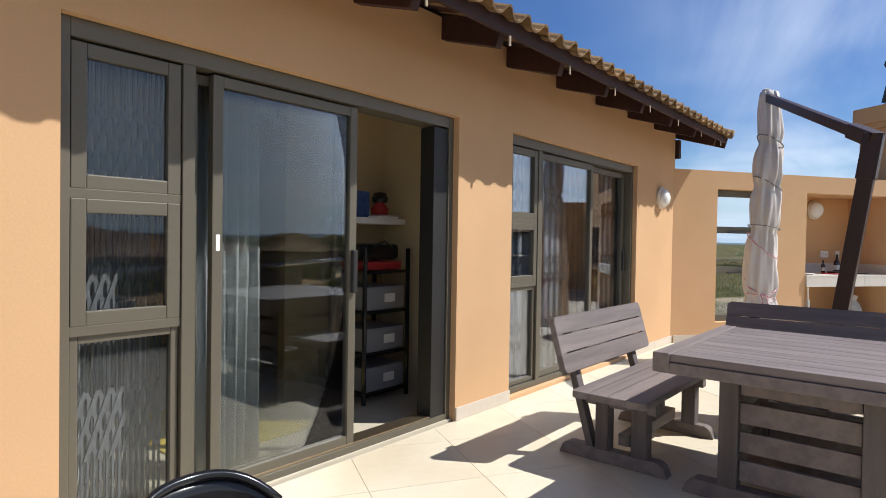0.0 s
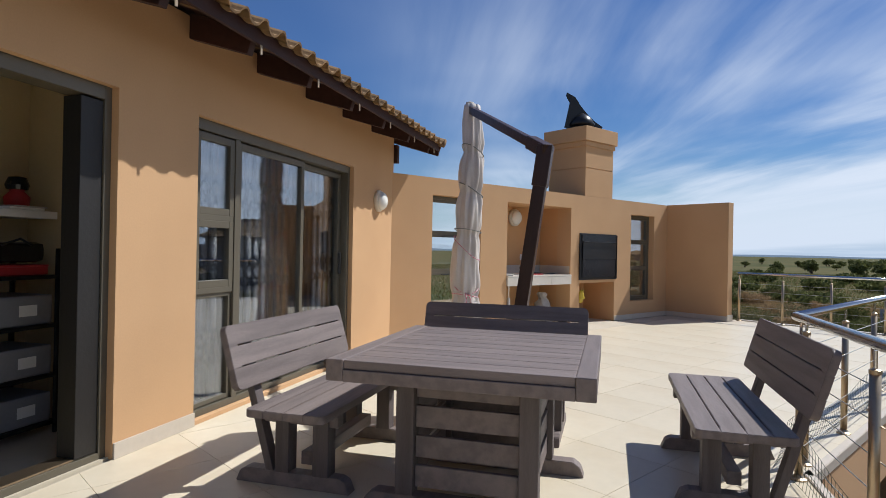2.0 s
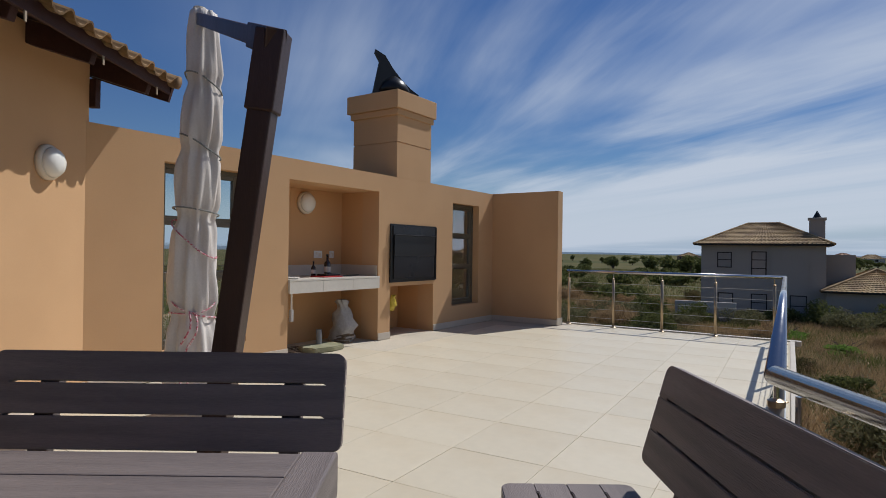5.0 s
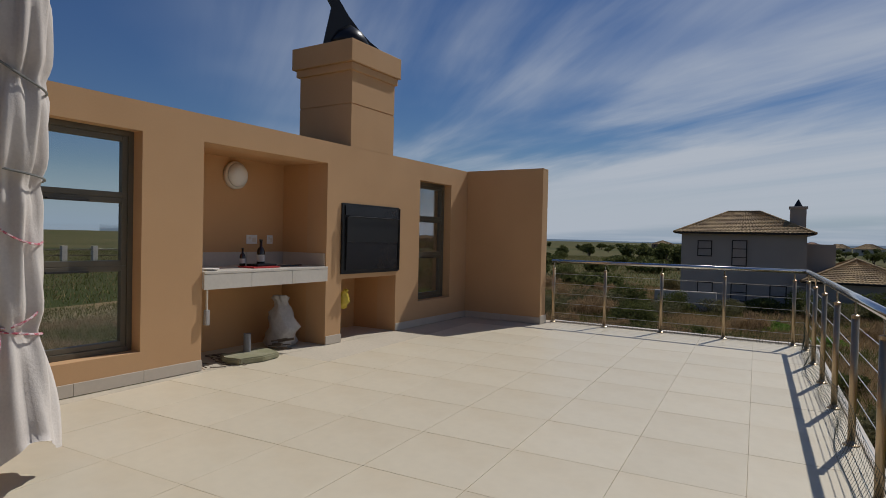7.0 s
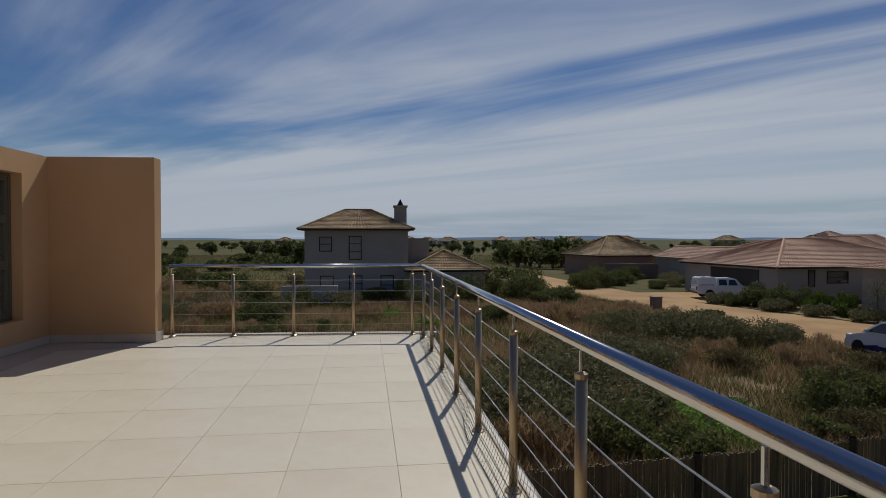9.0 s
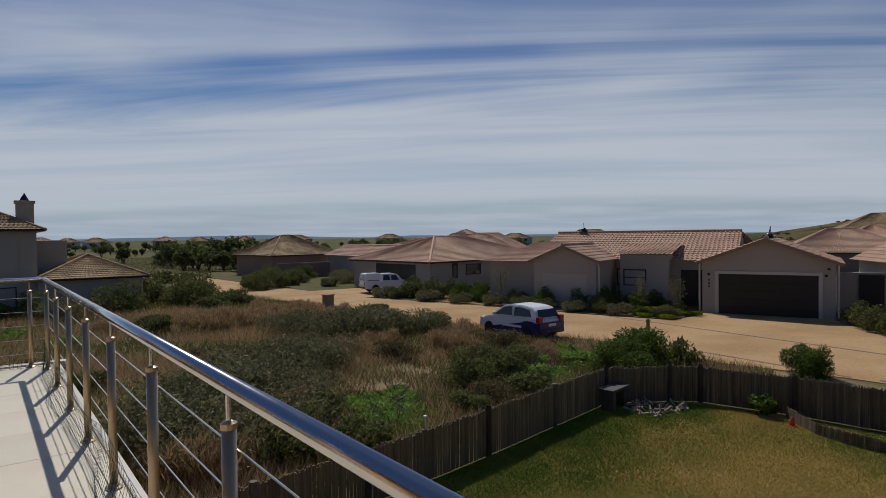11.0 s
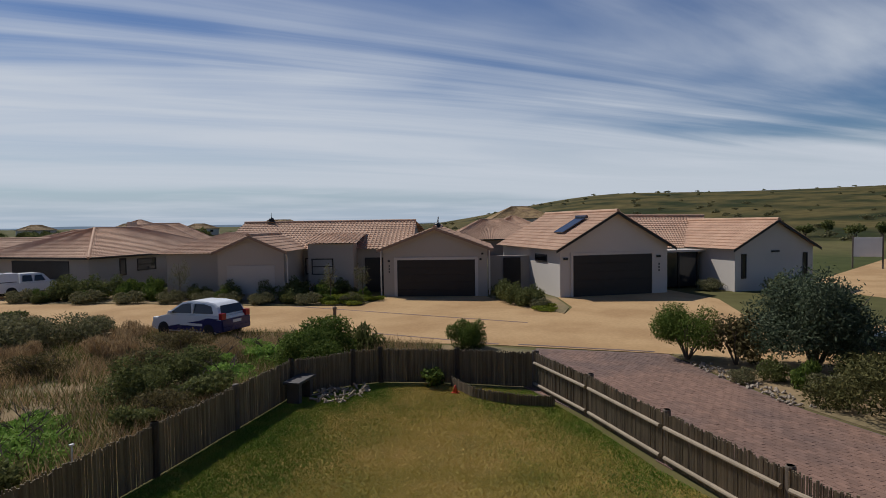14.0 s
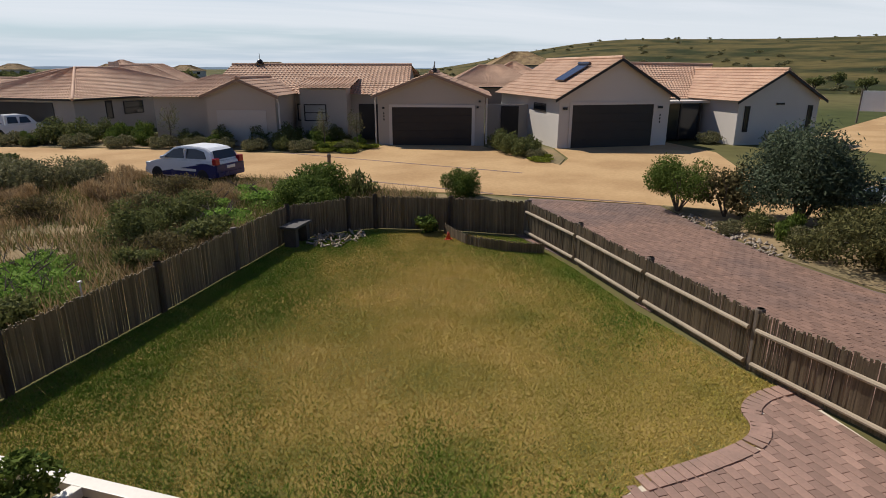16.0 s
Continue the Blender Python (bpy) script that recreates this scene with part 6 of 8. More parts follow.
# scrub of the open plot
SCRUB = [leaf_mesh("scrub_crown", LEAF_DARK, 4200, 1.0, 0.95, 0.045, 30, 13, 0.05, 0.45),
         leaf_mesh("scrub_crown", LEAF_GREY, 5200, 1.25, 0.85, 0.042, 31, 15, 0.05, 0.35, upright=0.3),
         leaf_mesh("scrub_crown", LEAF_DARK, 3200, 0.8, 0.6, 0.05, 32, 10, 0.02, 0.5),
         leaf_mesh("scrub_crown", LEAF_PATCH, 3000, 0.9, 0.35, 0.045, 33, 10, 0.0, 0.5),
         leaf_mesh("scrub_crown", GRASS_DRY, 3600, 0.95, 0.8, 0.09, 34, 14, 0.0, 0.10, upright=1.2, hollow=0.2),
         leaf_mesh("scrub_crown", LEAF_BROWN, 3000, 0.9, 0.6, 0.045, 35, 10, 0.0, 0.3, upright=0.4)]
SCRUB_LABEL = ["dark green scrub bush on the open plot", "grey-green scrub bush on the open plot", "low dark scrub bush on the open plot",
               "low bright green scrub on the open plot", "clump of tall dry grass on the open plot", "low brown-green scrub on the open plot"]


SCRUB_STEM = stems_mesh(20, 5, 0.75, 0.6, 0.022)


def scrub(kind, x, y, s=1.0, turn=0):
    plant("scrub_bush", x, y, SCRUB[kind], None if kind == 4 else SCRUB_STEM, SCRUB_LABEL[kind], "bush", "scrub bushes on the plot", turn, s)


for kind, x, y, s in ((0, 4.4, 14.9, 1.0), (1, 3.2, 15.8, 1.35), (1, 4.6, 16.6, 1.2), (4, 5.2, 17.3, 1.0), (2, 5.4, 14.6, 1.0), (2, 8.6, 15.3, 0.8), (5, 9.3, 15.5, 1.0), (2, 10.5, 15.6, 1.1), (1, 10.4, 27.3, 1.5),
                      (1, 11.6, 26.0, 1.6), (1, 13.5, 25.2, 1.3), (1, 9.2, 28.4, 1.3), (1, 12.5, 27.2, 1.2), (2, 10.4, 41.5, 1.6), (0, 8.0, 43.0, 1.8), (0, 6.4, 46.0, 2.0), (0, 4.4, 42.0, 1.8), (0, 9.5, 47.5, 1.9),
                      (1, 5.9, 21.5, 1.5), (1, 7.0, 20.9, 1.2), (1, 4.6, 20.0, 1.5), (1, 5.6, 18.8, 1.2), (1, 3.6, 18.4, 1.5), (1, 2.4, 17.2, 1.4), (1, 8.0, 22.6, 1.2),
                      (4, 12.6, 22.0, 1.1), (4, 14.4, 23.6, 1.0), (4, 10.8, 30.5, 1.3), (4, 8.6, 31.5, 1.3), (4, 12.4, 31.5, 1.2), (4, 7.0, 33.0, 1.3), (4, 12.0, 34.5, 1.2), (4, 9.8, 34.0, 1.3),
                      (3, 6.0, 15.5, 1.0), (3, 6.7, 16.2, 1.1), (3, 7.3, 16.7, 1.0), (3, 7.7, 17.3, 0.9), (3, 6.6, 15.4, 0.9), (3, 7.2, 15.9, 0.9), (3, 6.9, 17.2, 0.9), (0, 9.9, 17.2, 1.0), (0, 11.0, 17.4, 1.0), (3, 13.0, 18.0, 1.1), (3, 15.0, 18.6, 1.0), (3, 14.4, 17.2, 1.2), (3, 16.3, 17.6, 1.1), (5, 11.6, 19.0, 1.2), (3, 11.9, 16.6, 1.2),
                      (5, 13.9, 20.3, 1.2), (5, 10.2, 21.4, 1.1), (4, 9.4, 23.2, 0.9), (4, 11.0, 24.0, 0.9), (5, 15.2, 26.5, 1.1), (5, 14.2, 29.0, 1.1), (5, 14.3, 21.7, 0.8), (0, 12.0, 17.6, 0.9)):
    scrub(kind, x, y, s, (x * 37 + y * 91) % 360)
rng = random.Random(5)
for k in range(150):
    x, y = rng.uniform(-22, 15.5), rng.uniform(14, 62)
    if not in_poly(x, y, scrub_pts) or (5 < y - 35 < 14 and 4 < x < 15) or (-10 < x < 8 and 37 < y < 52):
        continue
    if (5.2 < x < 10.2 and 14.8 < y < 20.4) or (x > 13.9 and 17 < y < 26):
        continue
    scrub(rng.choice((0, 1, 2, 3, 4, 4, 4, 5)), x, y, rng.uniform(0.6, 1.25) * (1.0 if y < 30 else 1.4), rng.uniform(0, 360))
for k, (x, y, s) in enumerate(((-5.6, 38.6, 1.3), (-3.2, 39.4, 1.2), (-1.6, 41.6, 1.6), (0.4, 41.8, 1.5), (1.8, 40.2, 1.4), (2.8, 42.0, 1.5), (-8.2, 38.0, 1.7), (-9.6, 36.5, 1.6), (-7.2, 34.2, 1.2))):
    scrub((0, 1, 2)[k % 3], x, y, s, k * 50)

# front gardens across the road
GARDEN = [leaf_mesh("garden_crown", LEAF_DARK, 2600, 0.75, 1.15, 0.05, 50, 10, 0.05, 0.4, upright=0.3),
          leaf_mesh("garden_crown", LEAF_GREEN, 2200, 0.7, 0.95, 0.07, 51, 9, 0.05, 0.3, upright=0.9),
          leaf_mesh("garden_crown", LEAF_LIME, 2600, 0.95, 0.32, 0.045, 52, 12, 0.0, 0.5),
          leaf_mesh("garden_crown", LEAF_GREY, 2200, 0.8, 0.55, 0.045, 53, 10, 0.0, 0.4)]
GARDEN_LABEL = ["dark green garden shrub in the front bed", "bright green upright garden shrub in the front bed", "lime-yellow groundcover cushion in the front bed", "low grey-green shrub in the front bed"]
for kind, x, y, s in ((0, 25.2, 27.2, 1.3), (0, 26.0, 26.0, 1.2), (0, 24.6, 25.2, 1.0), (1, 26.8, 24.6, 1.0), (0, 24.0, 28.6, 1.1), (3, 23.6, 26.0, 1.1), (3, 24.4, 23.8, 1.1), (0, 27.4, 25.4, 0.9), (2, 25.4, 22.6, 1.1),
                      (2, 26.2, 22.3, 1.1), (2, 25.0, 21.7, 1.0), (2, 26.6, 21.6, 0.9), (2, 24.7, 22.8, 0.9), (0, 28.0, 24.6, 1.0), (1, 22.6, 33.0, 1.3), (1, 22.0, 34.4, 1.3), (0, 21.6, 36.2, 1.4), (0, 20.8, 37.6, 1.4), (0, 22.8, 36.0, 1.3),
                      (3, 20.6, 35.2, 1.3), (3, 21.4, 33.0, 1.2), (3, 22.3, 31.0, 1.2), (3, 22.9, 29.4, 1.1), (3, 23.2, 27.8, 1.1), (0, 21.8, 38.6, 1.3), (1, 23.4, 34.6, 1.2), (3, 19.6, 39.2, 1.3), (3, 20.4, 38.4, 1.2), (1, 27.6, 22.6, 0.6),
                      (0, 28.7, 14.9, 1.1), (0, 28.0, 14.1, 1.05), (0, 27.4, 13.4, 0.9), (0, 29.4, 15.4, 1.0), (2, 26.6, 12.4, 0.8), (2, 26.1, 12.1, 0.5), (3, 27.1, 12.6, 0.8), (0, 28.6, 13.4, 0.9), (3, 29.6, 14.2, 0.9),
                      (1, 16.9, 3.3, 0.75), (3, 16.4, 2.7, 0.9), (0, 17.2, 3.9, 0.6), (3, 16.9, 4.6, 0.6), (0, 17.6, 2.2, 0.7), (3, 37.0, 6.0, 1.2), (3, 38.6, 4.4, 1.3), (0, 36.0, 2.6, 1.1), (3, 39.5, 1.8, 1.4)):
    plant("garden_shrub", x, y, GARDEN[kind], None, GARDEN_LABEL[kind], "shrub", "front garden shrubs", (x * 53 + y * 17) % 360, s, GZ + 0.03)
rng = random.Random(61)
for k in range(110):
    x, y = rng.uniform(18.6, 29), rng.uniform(21.3, 39)
    if in_poly(x, y, bed_pts):
        kind = rng.choice((0, 0, 3, 3, 1, 2))
        plant("garden_shrub", x, y, GARDEN[kind], None, GARDEN_LABEL[kind], "shrub", "front garden shrubs", rng.uniform(0, 360), rng.uniform(0.45, 0.85), GZ + 0.03)
for x, y, sc in ((14.6, 50.5, 1.5), (16.4, 52.0, 1.6), (18.2, 53.4, 1.4), (15.6, 55.0, 1.8), (17.6, 57.2, 1.7), (19.8, 56.0, 1.5), (20.8, 59.5, 1.6), (22.4, 61.0, 1.5), (18.6, 61.0, 1.8), (24.4, 56.0, 1.4), (23.0, 52.0, 1.3), (20.4, 50.2, 1.2)):
    scrub((0, 2, 1)[int(x * 7) % 3], x, y, sc, x * 77 % 360)
sapling = leaf_mesh("sapling_crown", LEAF_GREY, 600, 0.55, 2.0, 0.04, 60, 12, 0.45, 0.4)


def sapling_tree(x, y, s):
    t = plant("sapling", x, y, sapling, None, "slim young tree with sparse grey-green leaves", "tree", "young trees in the front garden", x * 31 % 360, s)
    part("trunk", tube([(0, 0, 0), (0.02, 0.01, 0.9), (0.0, 0.03, 1.75)], [0.03, 0.025, 0.01], 7), BARK, t)
    for k in range(5):
        a = k * 1.3
        part("limb", tube([(0.01, 0.01, 0.8 + 0.12 * k), (0.35 * math.cos(a), 0.35 * math.sin(a), 1.25 + 0.13 * k)], [0.014, 0.005], 5), BARK, t)


for x, y, s in ((25.1, 23.0, 1.05), (26.8, 22.2, 1.0), (22.7, 31.0, 1.15)):
    sapling_tree(x, y, s)

# far trees and far houses
FAR = [leaf_mesh("far_crown", LEAF_DARK, 700, 2.6, 4.6, 0.32, 70, 12, 0.45, 0.6), leaf_mesh("far_crown", LEAF_DARK, 700, 3.2, 3.8, 0.34, 71, 14, 0.5, 0.6)]
far_trunk = stems_mesh(9, 4, 1.6, 3.2, 0.16)
rng = random.Random(8)
for k in range(280):
    az, d = radians(rng.uniform(-46, 44)), rng.uniform(95, 330)
    x, y = d * math.sin(az), d * math.cos(az)
    if abs(x - 15) < 14 and y < 85:
        continue
    plant("field_tree", x, y, FAR[k % 2], far_trunk, "dark spreading tree far across the fields", "tree", "far trees", rng.uniform(0, 360), rng.uniform(0.35, 0.85))
for k in range(22):
    az, d = radians(9.5 + k * 0.42), 92 + 14 * math.sin(k * 2.4)
    plant("field_tree", 1 + d * math.sin(az), 4 + d * math.cos(az), FAR[k % 2], far_trunk, "dark spreading tree behind the open plot", "tree", "far trees", k * 67, 0.75 + 0.2 * math.sin(k * 1.7))
for k in range(10):
    az, d = radians(88 + k * 1.7), 118 + 6 * math.sin(k * 2.0)
    plant("field_tree", d * math.sin(az), d * math.cos(az), FAR[k % 2], far_trunk, "dark round tree on the hillside", "tree", "far trees", k * 40, 0.55)
low_bush = leaf_mesh("low_crown", LEAF_DARK, 500, 2.4, 1.2, 0.2, 76, 10, 0.0, 0.6)
for k in range(70):
    az, d = radians(rng.uniform(-48, 12)), rng.uniform(45, 140)
    x, y = d * math.sin(az), d * math.cos(az)
    if -9 < x < 9 and 36 < y < 56:
        continue
    plant("field_bush", x, y, low_bush, None, "low dark green thicket in the field", "bush", "field thickets", rng.uniform(0, 360), rng.uniform(0.7, 1.5))
rng = random.Random(9)
hill_bush = leaf_mesh("hill_bush", LEAF_GREY, 260, 1.8, 1.3, 0.22, 75, 8, 0.0, 0.6)
for k in range(150):
    az, d = radians(rng.uniform(60, 105)), rng.uniform(90, 380)
    x, y = d * math.sin(az), d * math.cos(az)
    plant("hill_shrub", x, y, hill_bush, None, "grey-green shrub on the hillside", "shrub", "hillside shrubs", rng.uniform(0, 360), rng.uniform(0.4, 0.9))


def far_house(x, y, w, d, h, rot, wall, roof_m, label, drop=0.2):
    t = thing("house", pose(x, y, land(x, y) - drop, 0, 0, rot), label, "house", "far houses")
    part("wall", box((0, 0, 0), (w, d, h)), wall, t)
    hip_roof(t, 0, w, 0, d, h + 0.02, h + min(w, d) * 0.26, min(w, d) * 0.5, roof_m)
    for k in range(2):
        window(t, Matrix.Translation((w * (0.2 + 0.45 * k), -0.02, h - 1.6)), w * 0.12, 1.1, 0)


far_house(62, 34, 11, 9, 3.6, -62, BROWN_WALL, ROOF_FAR, "brown rendered house with a terracotta hipped roof", 1.6)
far_house(70, 33, 9, 9, 4.6, -62, GREY_WALL, ROOF_FAR, "two-storey house with a terracotta roof far behind", 2.2)
far_house(92, 40, 10, 8, 7.0, -60, PALE_WALL, ROOF_BROWN, "tall pale house far behind the bungalows", 2.6)
far_house(60, 62, 13, 9, 3.6, -50, GREY_WALL, ROOF_FAR, "grey bungalow with a terracotta roof far behind", 1.5)
far_house(48, 74, 12, 9, 3.6, -45, GREY_WALL, ROOF_FAR, "grey bungalow with a terracotta roof far behind", 1.5)
far_house(75, 78, 12, 9, 4.2, -45, PALE_WALL, ROOF_BROWN, "pale bungalow with a brown roof far behind", 1.6)
far_house(40, 66, 12, 9, 3.4, -40, GREY_WALL, ROOF_FAR, "grey bungalow with a terracotta roof far behind", 1.5)
rng = random.Random(10)
for k in range(16):
    az, d = radians(rng.uniform(-38, 48)), rng.uniform(260, 480)
    far_house(d * math.sin(az), d * math.cos(az), rng.uniform(9, 14), 9, rng.choice((3.2, 3.6, 5.6)), rng.uniform(-40, 40), rng.choice((PALE_WALL, GREY_WALL, BROWN_WALL)), rng.choice((ROOF_FAR, ROOF_BROWN)), "small house far across the fields")
pil = thing("boundary_fence", None, "row of pale pillars with dark rails far across the field", "fence")
for k in range(9):
    x, y = -77 + k * 0.4, 30 + k * 3.4
    part("pillar", box((x - 0.3, y - 0.3, GZ), (x + 0.3, y + 0.3, GZ + 1.9), 0.02), PALE_WALL, pil)
    if k < 8:
        for z in (0.7, 1.4):
            part("rail", tube([(x, y + 0.3, GZ + z), (x + 0.4, y + 3.1, GZ + z)], 0.06, 5), POLE, pil)


# ---------------------------------------------------------------- grass
def blades(name, pts_xy, z, length, width, material, seed, lean=0.5, label="", category="grass"):
    g = np.random.default_rng(seed)
    n = len(pts_xy)
    p = np.concatenate([pts_xy, np.full((n, 1), z)], 1)
    a = g.uniform(0, 2 * math.pi, n)
    w = np.stack([np.cos(a), np.sin(a), np.zeros(n)], 1) * (width * g.uniform(0.6, 1.4, n))[:, None]
    b = g.uniform(0, 2 * math.pi, n)
    ln = length * g.uniform(0.5, 1.3, n)
    tip = p + np.stack([np.cos(b) * lean * ln, np.sin(b) * lean * ln, ln], 1)
    v = np.stack([p - w, p + w, tip], 1).reshape(-1, 3)
    me = bpy.data.meshes.new(name)
    me.vertices.add(3 * n)
    me.vertices.foreach_set("co", v.ravel())
    me.loops.add(3 * n)
    me.loops.foreach_set("vertex_index", np.arange(3 * n, dtype=np.int32))
    me.polygons.add(n)
    me.polygons.foreach_set("loop_start", np.arange(0, 3 * n, 3, dtype=np.int32))
    me.update(calc_edges=True)
    me.materials.append(material)
    o = new(name, me)
    return tagged(o, label, category, kind="stuff")


def poly_mask(p, poly):
    x, y = p[:, 0], p[:, 1]
    c = np.zeros(len(p), bool)
    for (x0, y0), (x1, y1) in zip(poly, poly[1:] + poly[:1]):
        if y0 == y1:
            continue
        c ^= ((y0 > y) != (y1 > y)) & (x < (x1 - x0) * (y - y0) / (y1 - y0) + x0)
    return c


def seg_dist(p, a, b):
    a, b = np.array(a), np.array(b)
    d = b - a
    t = np.clip(((p - a) @ d) / (d @ d), 0, 1)
    return np.linalg.norm(p - (a + t[:, None] * d), axis=1)


G = np.random.default_rng(21)
lp_ = np.stack([G.uniform(1.0, 14.6, 950000), G.uniform(3.6, 14.1, 950000)], 1)
lp_ = lp_[poly_mask(lp_, lawn_pts)]
edge_d = np.minimum(seg_dist(lp_, (1.2, 12.0), (11.5, 13.9)) - 1.1, np.minimum(seg_dist(lp_, (14.0, 9.0), (10.6, 5.7)), seg_dist(lp_, (4.0, 6.1), (1.6, 12)) - 1.0))
patch = np.sin(lp_[:, 0] * 1.9 + np.sin(lp_[:, 1] * 1.3) * 1.5) * 0.3 + np.sin(lp_[:, 1] * 2.6 + lp_[:, 0] * 0.8) * 0.25 + np.sin(lp_[:, 0] * 5.1 - lp_[:, 1] * 4.3) * 0.15
green = edge_d + patch + G.normal(size=len(lp_)) * 0.65 < 0.75
blades("lawn_grass", lp_[green], GZ + 0.012, 0.034, 0.0055, LAWN_GREEN, 1, 0.8, "short green lawn grass along the edges", "lawn grass")
blades("lawn_grass", lp_[~green], GZ + 0.012, 0.022, 0.0045, LAWN_BLADE, 2, 1.0, "short dry yellow-green lawn grass", "lawn grass")
sp = np.stack([G.uniform(-25, 17.5, 420000), 13 + 47 * G.uniform(0, 1, 420000) ** 1.5], 1)
sp = sp[poly_mask(sp, scrub_pts)]
dens = np.sin(sp[:, 0] * 0.9 + np.sin(sp[:, 1] * 0.7) * 2) * 0.5 + np.sin(sp[:, 1] * 0.8 + sp[:, 0] * 0.35) * 0.5
wob = np.sin(sp[:, 1] * 4.1 + sp[:, 0] * 1.7) * 0.3
bare = np.minimum(((sp[:, 0] - 8.2 + wob) / 0.75) ** 2 + ((sp[:, 1] - 18.3 - wob) / 0.45) ** 2, ((sp[:, 0] - 9.5 - wob) / 0.5) ** 2 + ((sp[:, 1] - 19.8 + wob) / 0.7) ** 2) + G.normal(size=len(sp)) * 0.5 < 1
sp, dens = sp[~bare], dens[~bare]
dry = dens + G.normal(size=len(sp)) * 0.5 > -0.05
blades("scrub_grass", sp[dry], GZ, 0.34, 0.011, GRASS_DRY, 3, 0.5, "long dry straw-coloured grass on the open plot")
blades("scrub_grass", sp[~dry], GZ, 0.24, 0.012, GRASS_GREEN, 4, 0.5, "rough green grass on the open plot")
fp = np.stack([G.uniform(-120, 40, 200000), G.uniform(13, 150, 200000)], 1)
fp = fp[~poly_mask(fp, scrub_pts) & ~poly_mask(fp, road_pts) & ~((fp[:, 0] > 8) & (fp[:, 1] < 80)) & ~((fp[:, 0] > -7) & (fp[:, 0] < 7) & (fp[:, 1] > 40) & (fp[:, 1] < 52))]
blades("field_grass", fp[::2], GZ, 0.30, 0.03, GRASS_GREEN, 5, 0.5, "rough green field grass")
blades("field_grass", fp[1::4], GZ, 0.30, 0.025, GRASS_DRY, 6, 0.5, "dry straw-coloured field grass")
lw = np.stack([G.uniform(-30, -4.9, 90000), G.uniform(-2, 40, 90000)], 1)
blades("field_grass", lw, GZ, 0.22, 0.015, GRASS_GREEN, 7, 0.5, "green grass beyond the terrace wall")


# ---------------------------------------------------------------- vehicles
def wheel(parent, x, y, r, side):
    m = Matrix.Translation((x, y, r)) @ Matrix.Rotation(radians(90), 4, "X")
    w = part("wheel", lathe([(r * 0.62, -0.09), (r * 0.95, -0.095), (r, -0.06), (r, 0.06), (r * 0.95, 0.095), (r * 0.62, 0.09)], 24, m=m), TYRE, parent, "black tyre", smooth=True)
    part("rim", lathe([(r * 0.64, -0.07), (r * 0.6, -0.085), (r * 0.2, -0.05), (0.02, -0.06)] if side < 0 else [(0.02, 0.06), (r * 0.2, 0.05), (r * 0.6, 0.085), (r * 0.64, 0.07)], 20, m=m), RIM, w)


def shell(profile, half_w, inset_top, z_break, bm=None):
    """A side outline (x, z), widened to a body whose sides lean in above z_break."""
    bm = bm or bmesh.new()

    def hw(z):
        top = max(p[1] for p in profile)
        return half_w - inset_top * max(0.0, (z - z_break) / max(0.01, top - z_break))
    a = [bm.verts.new((x, -hw(z), z)) for x, z in profile]
    b = [bm.verts.new((x, hw(z), z)) for x, z in profile]
    bm.faces.new(a)
    bm.faces.new(b[::-1])
    n = len(profile)
    for k in range(n):
        bm.faces.new((a[k], b[k], b[(k + 1) % n], a[(k + 1) % n]))
    bmesh.ops.recalc_face_normals(bm, faces=bm.faces[:])
    bmesh.ops.bevel(bm, geom=bm.edges[:], offset=0.035, segments=2, affect="EDGES")
    return bm


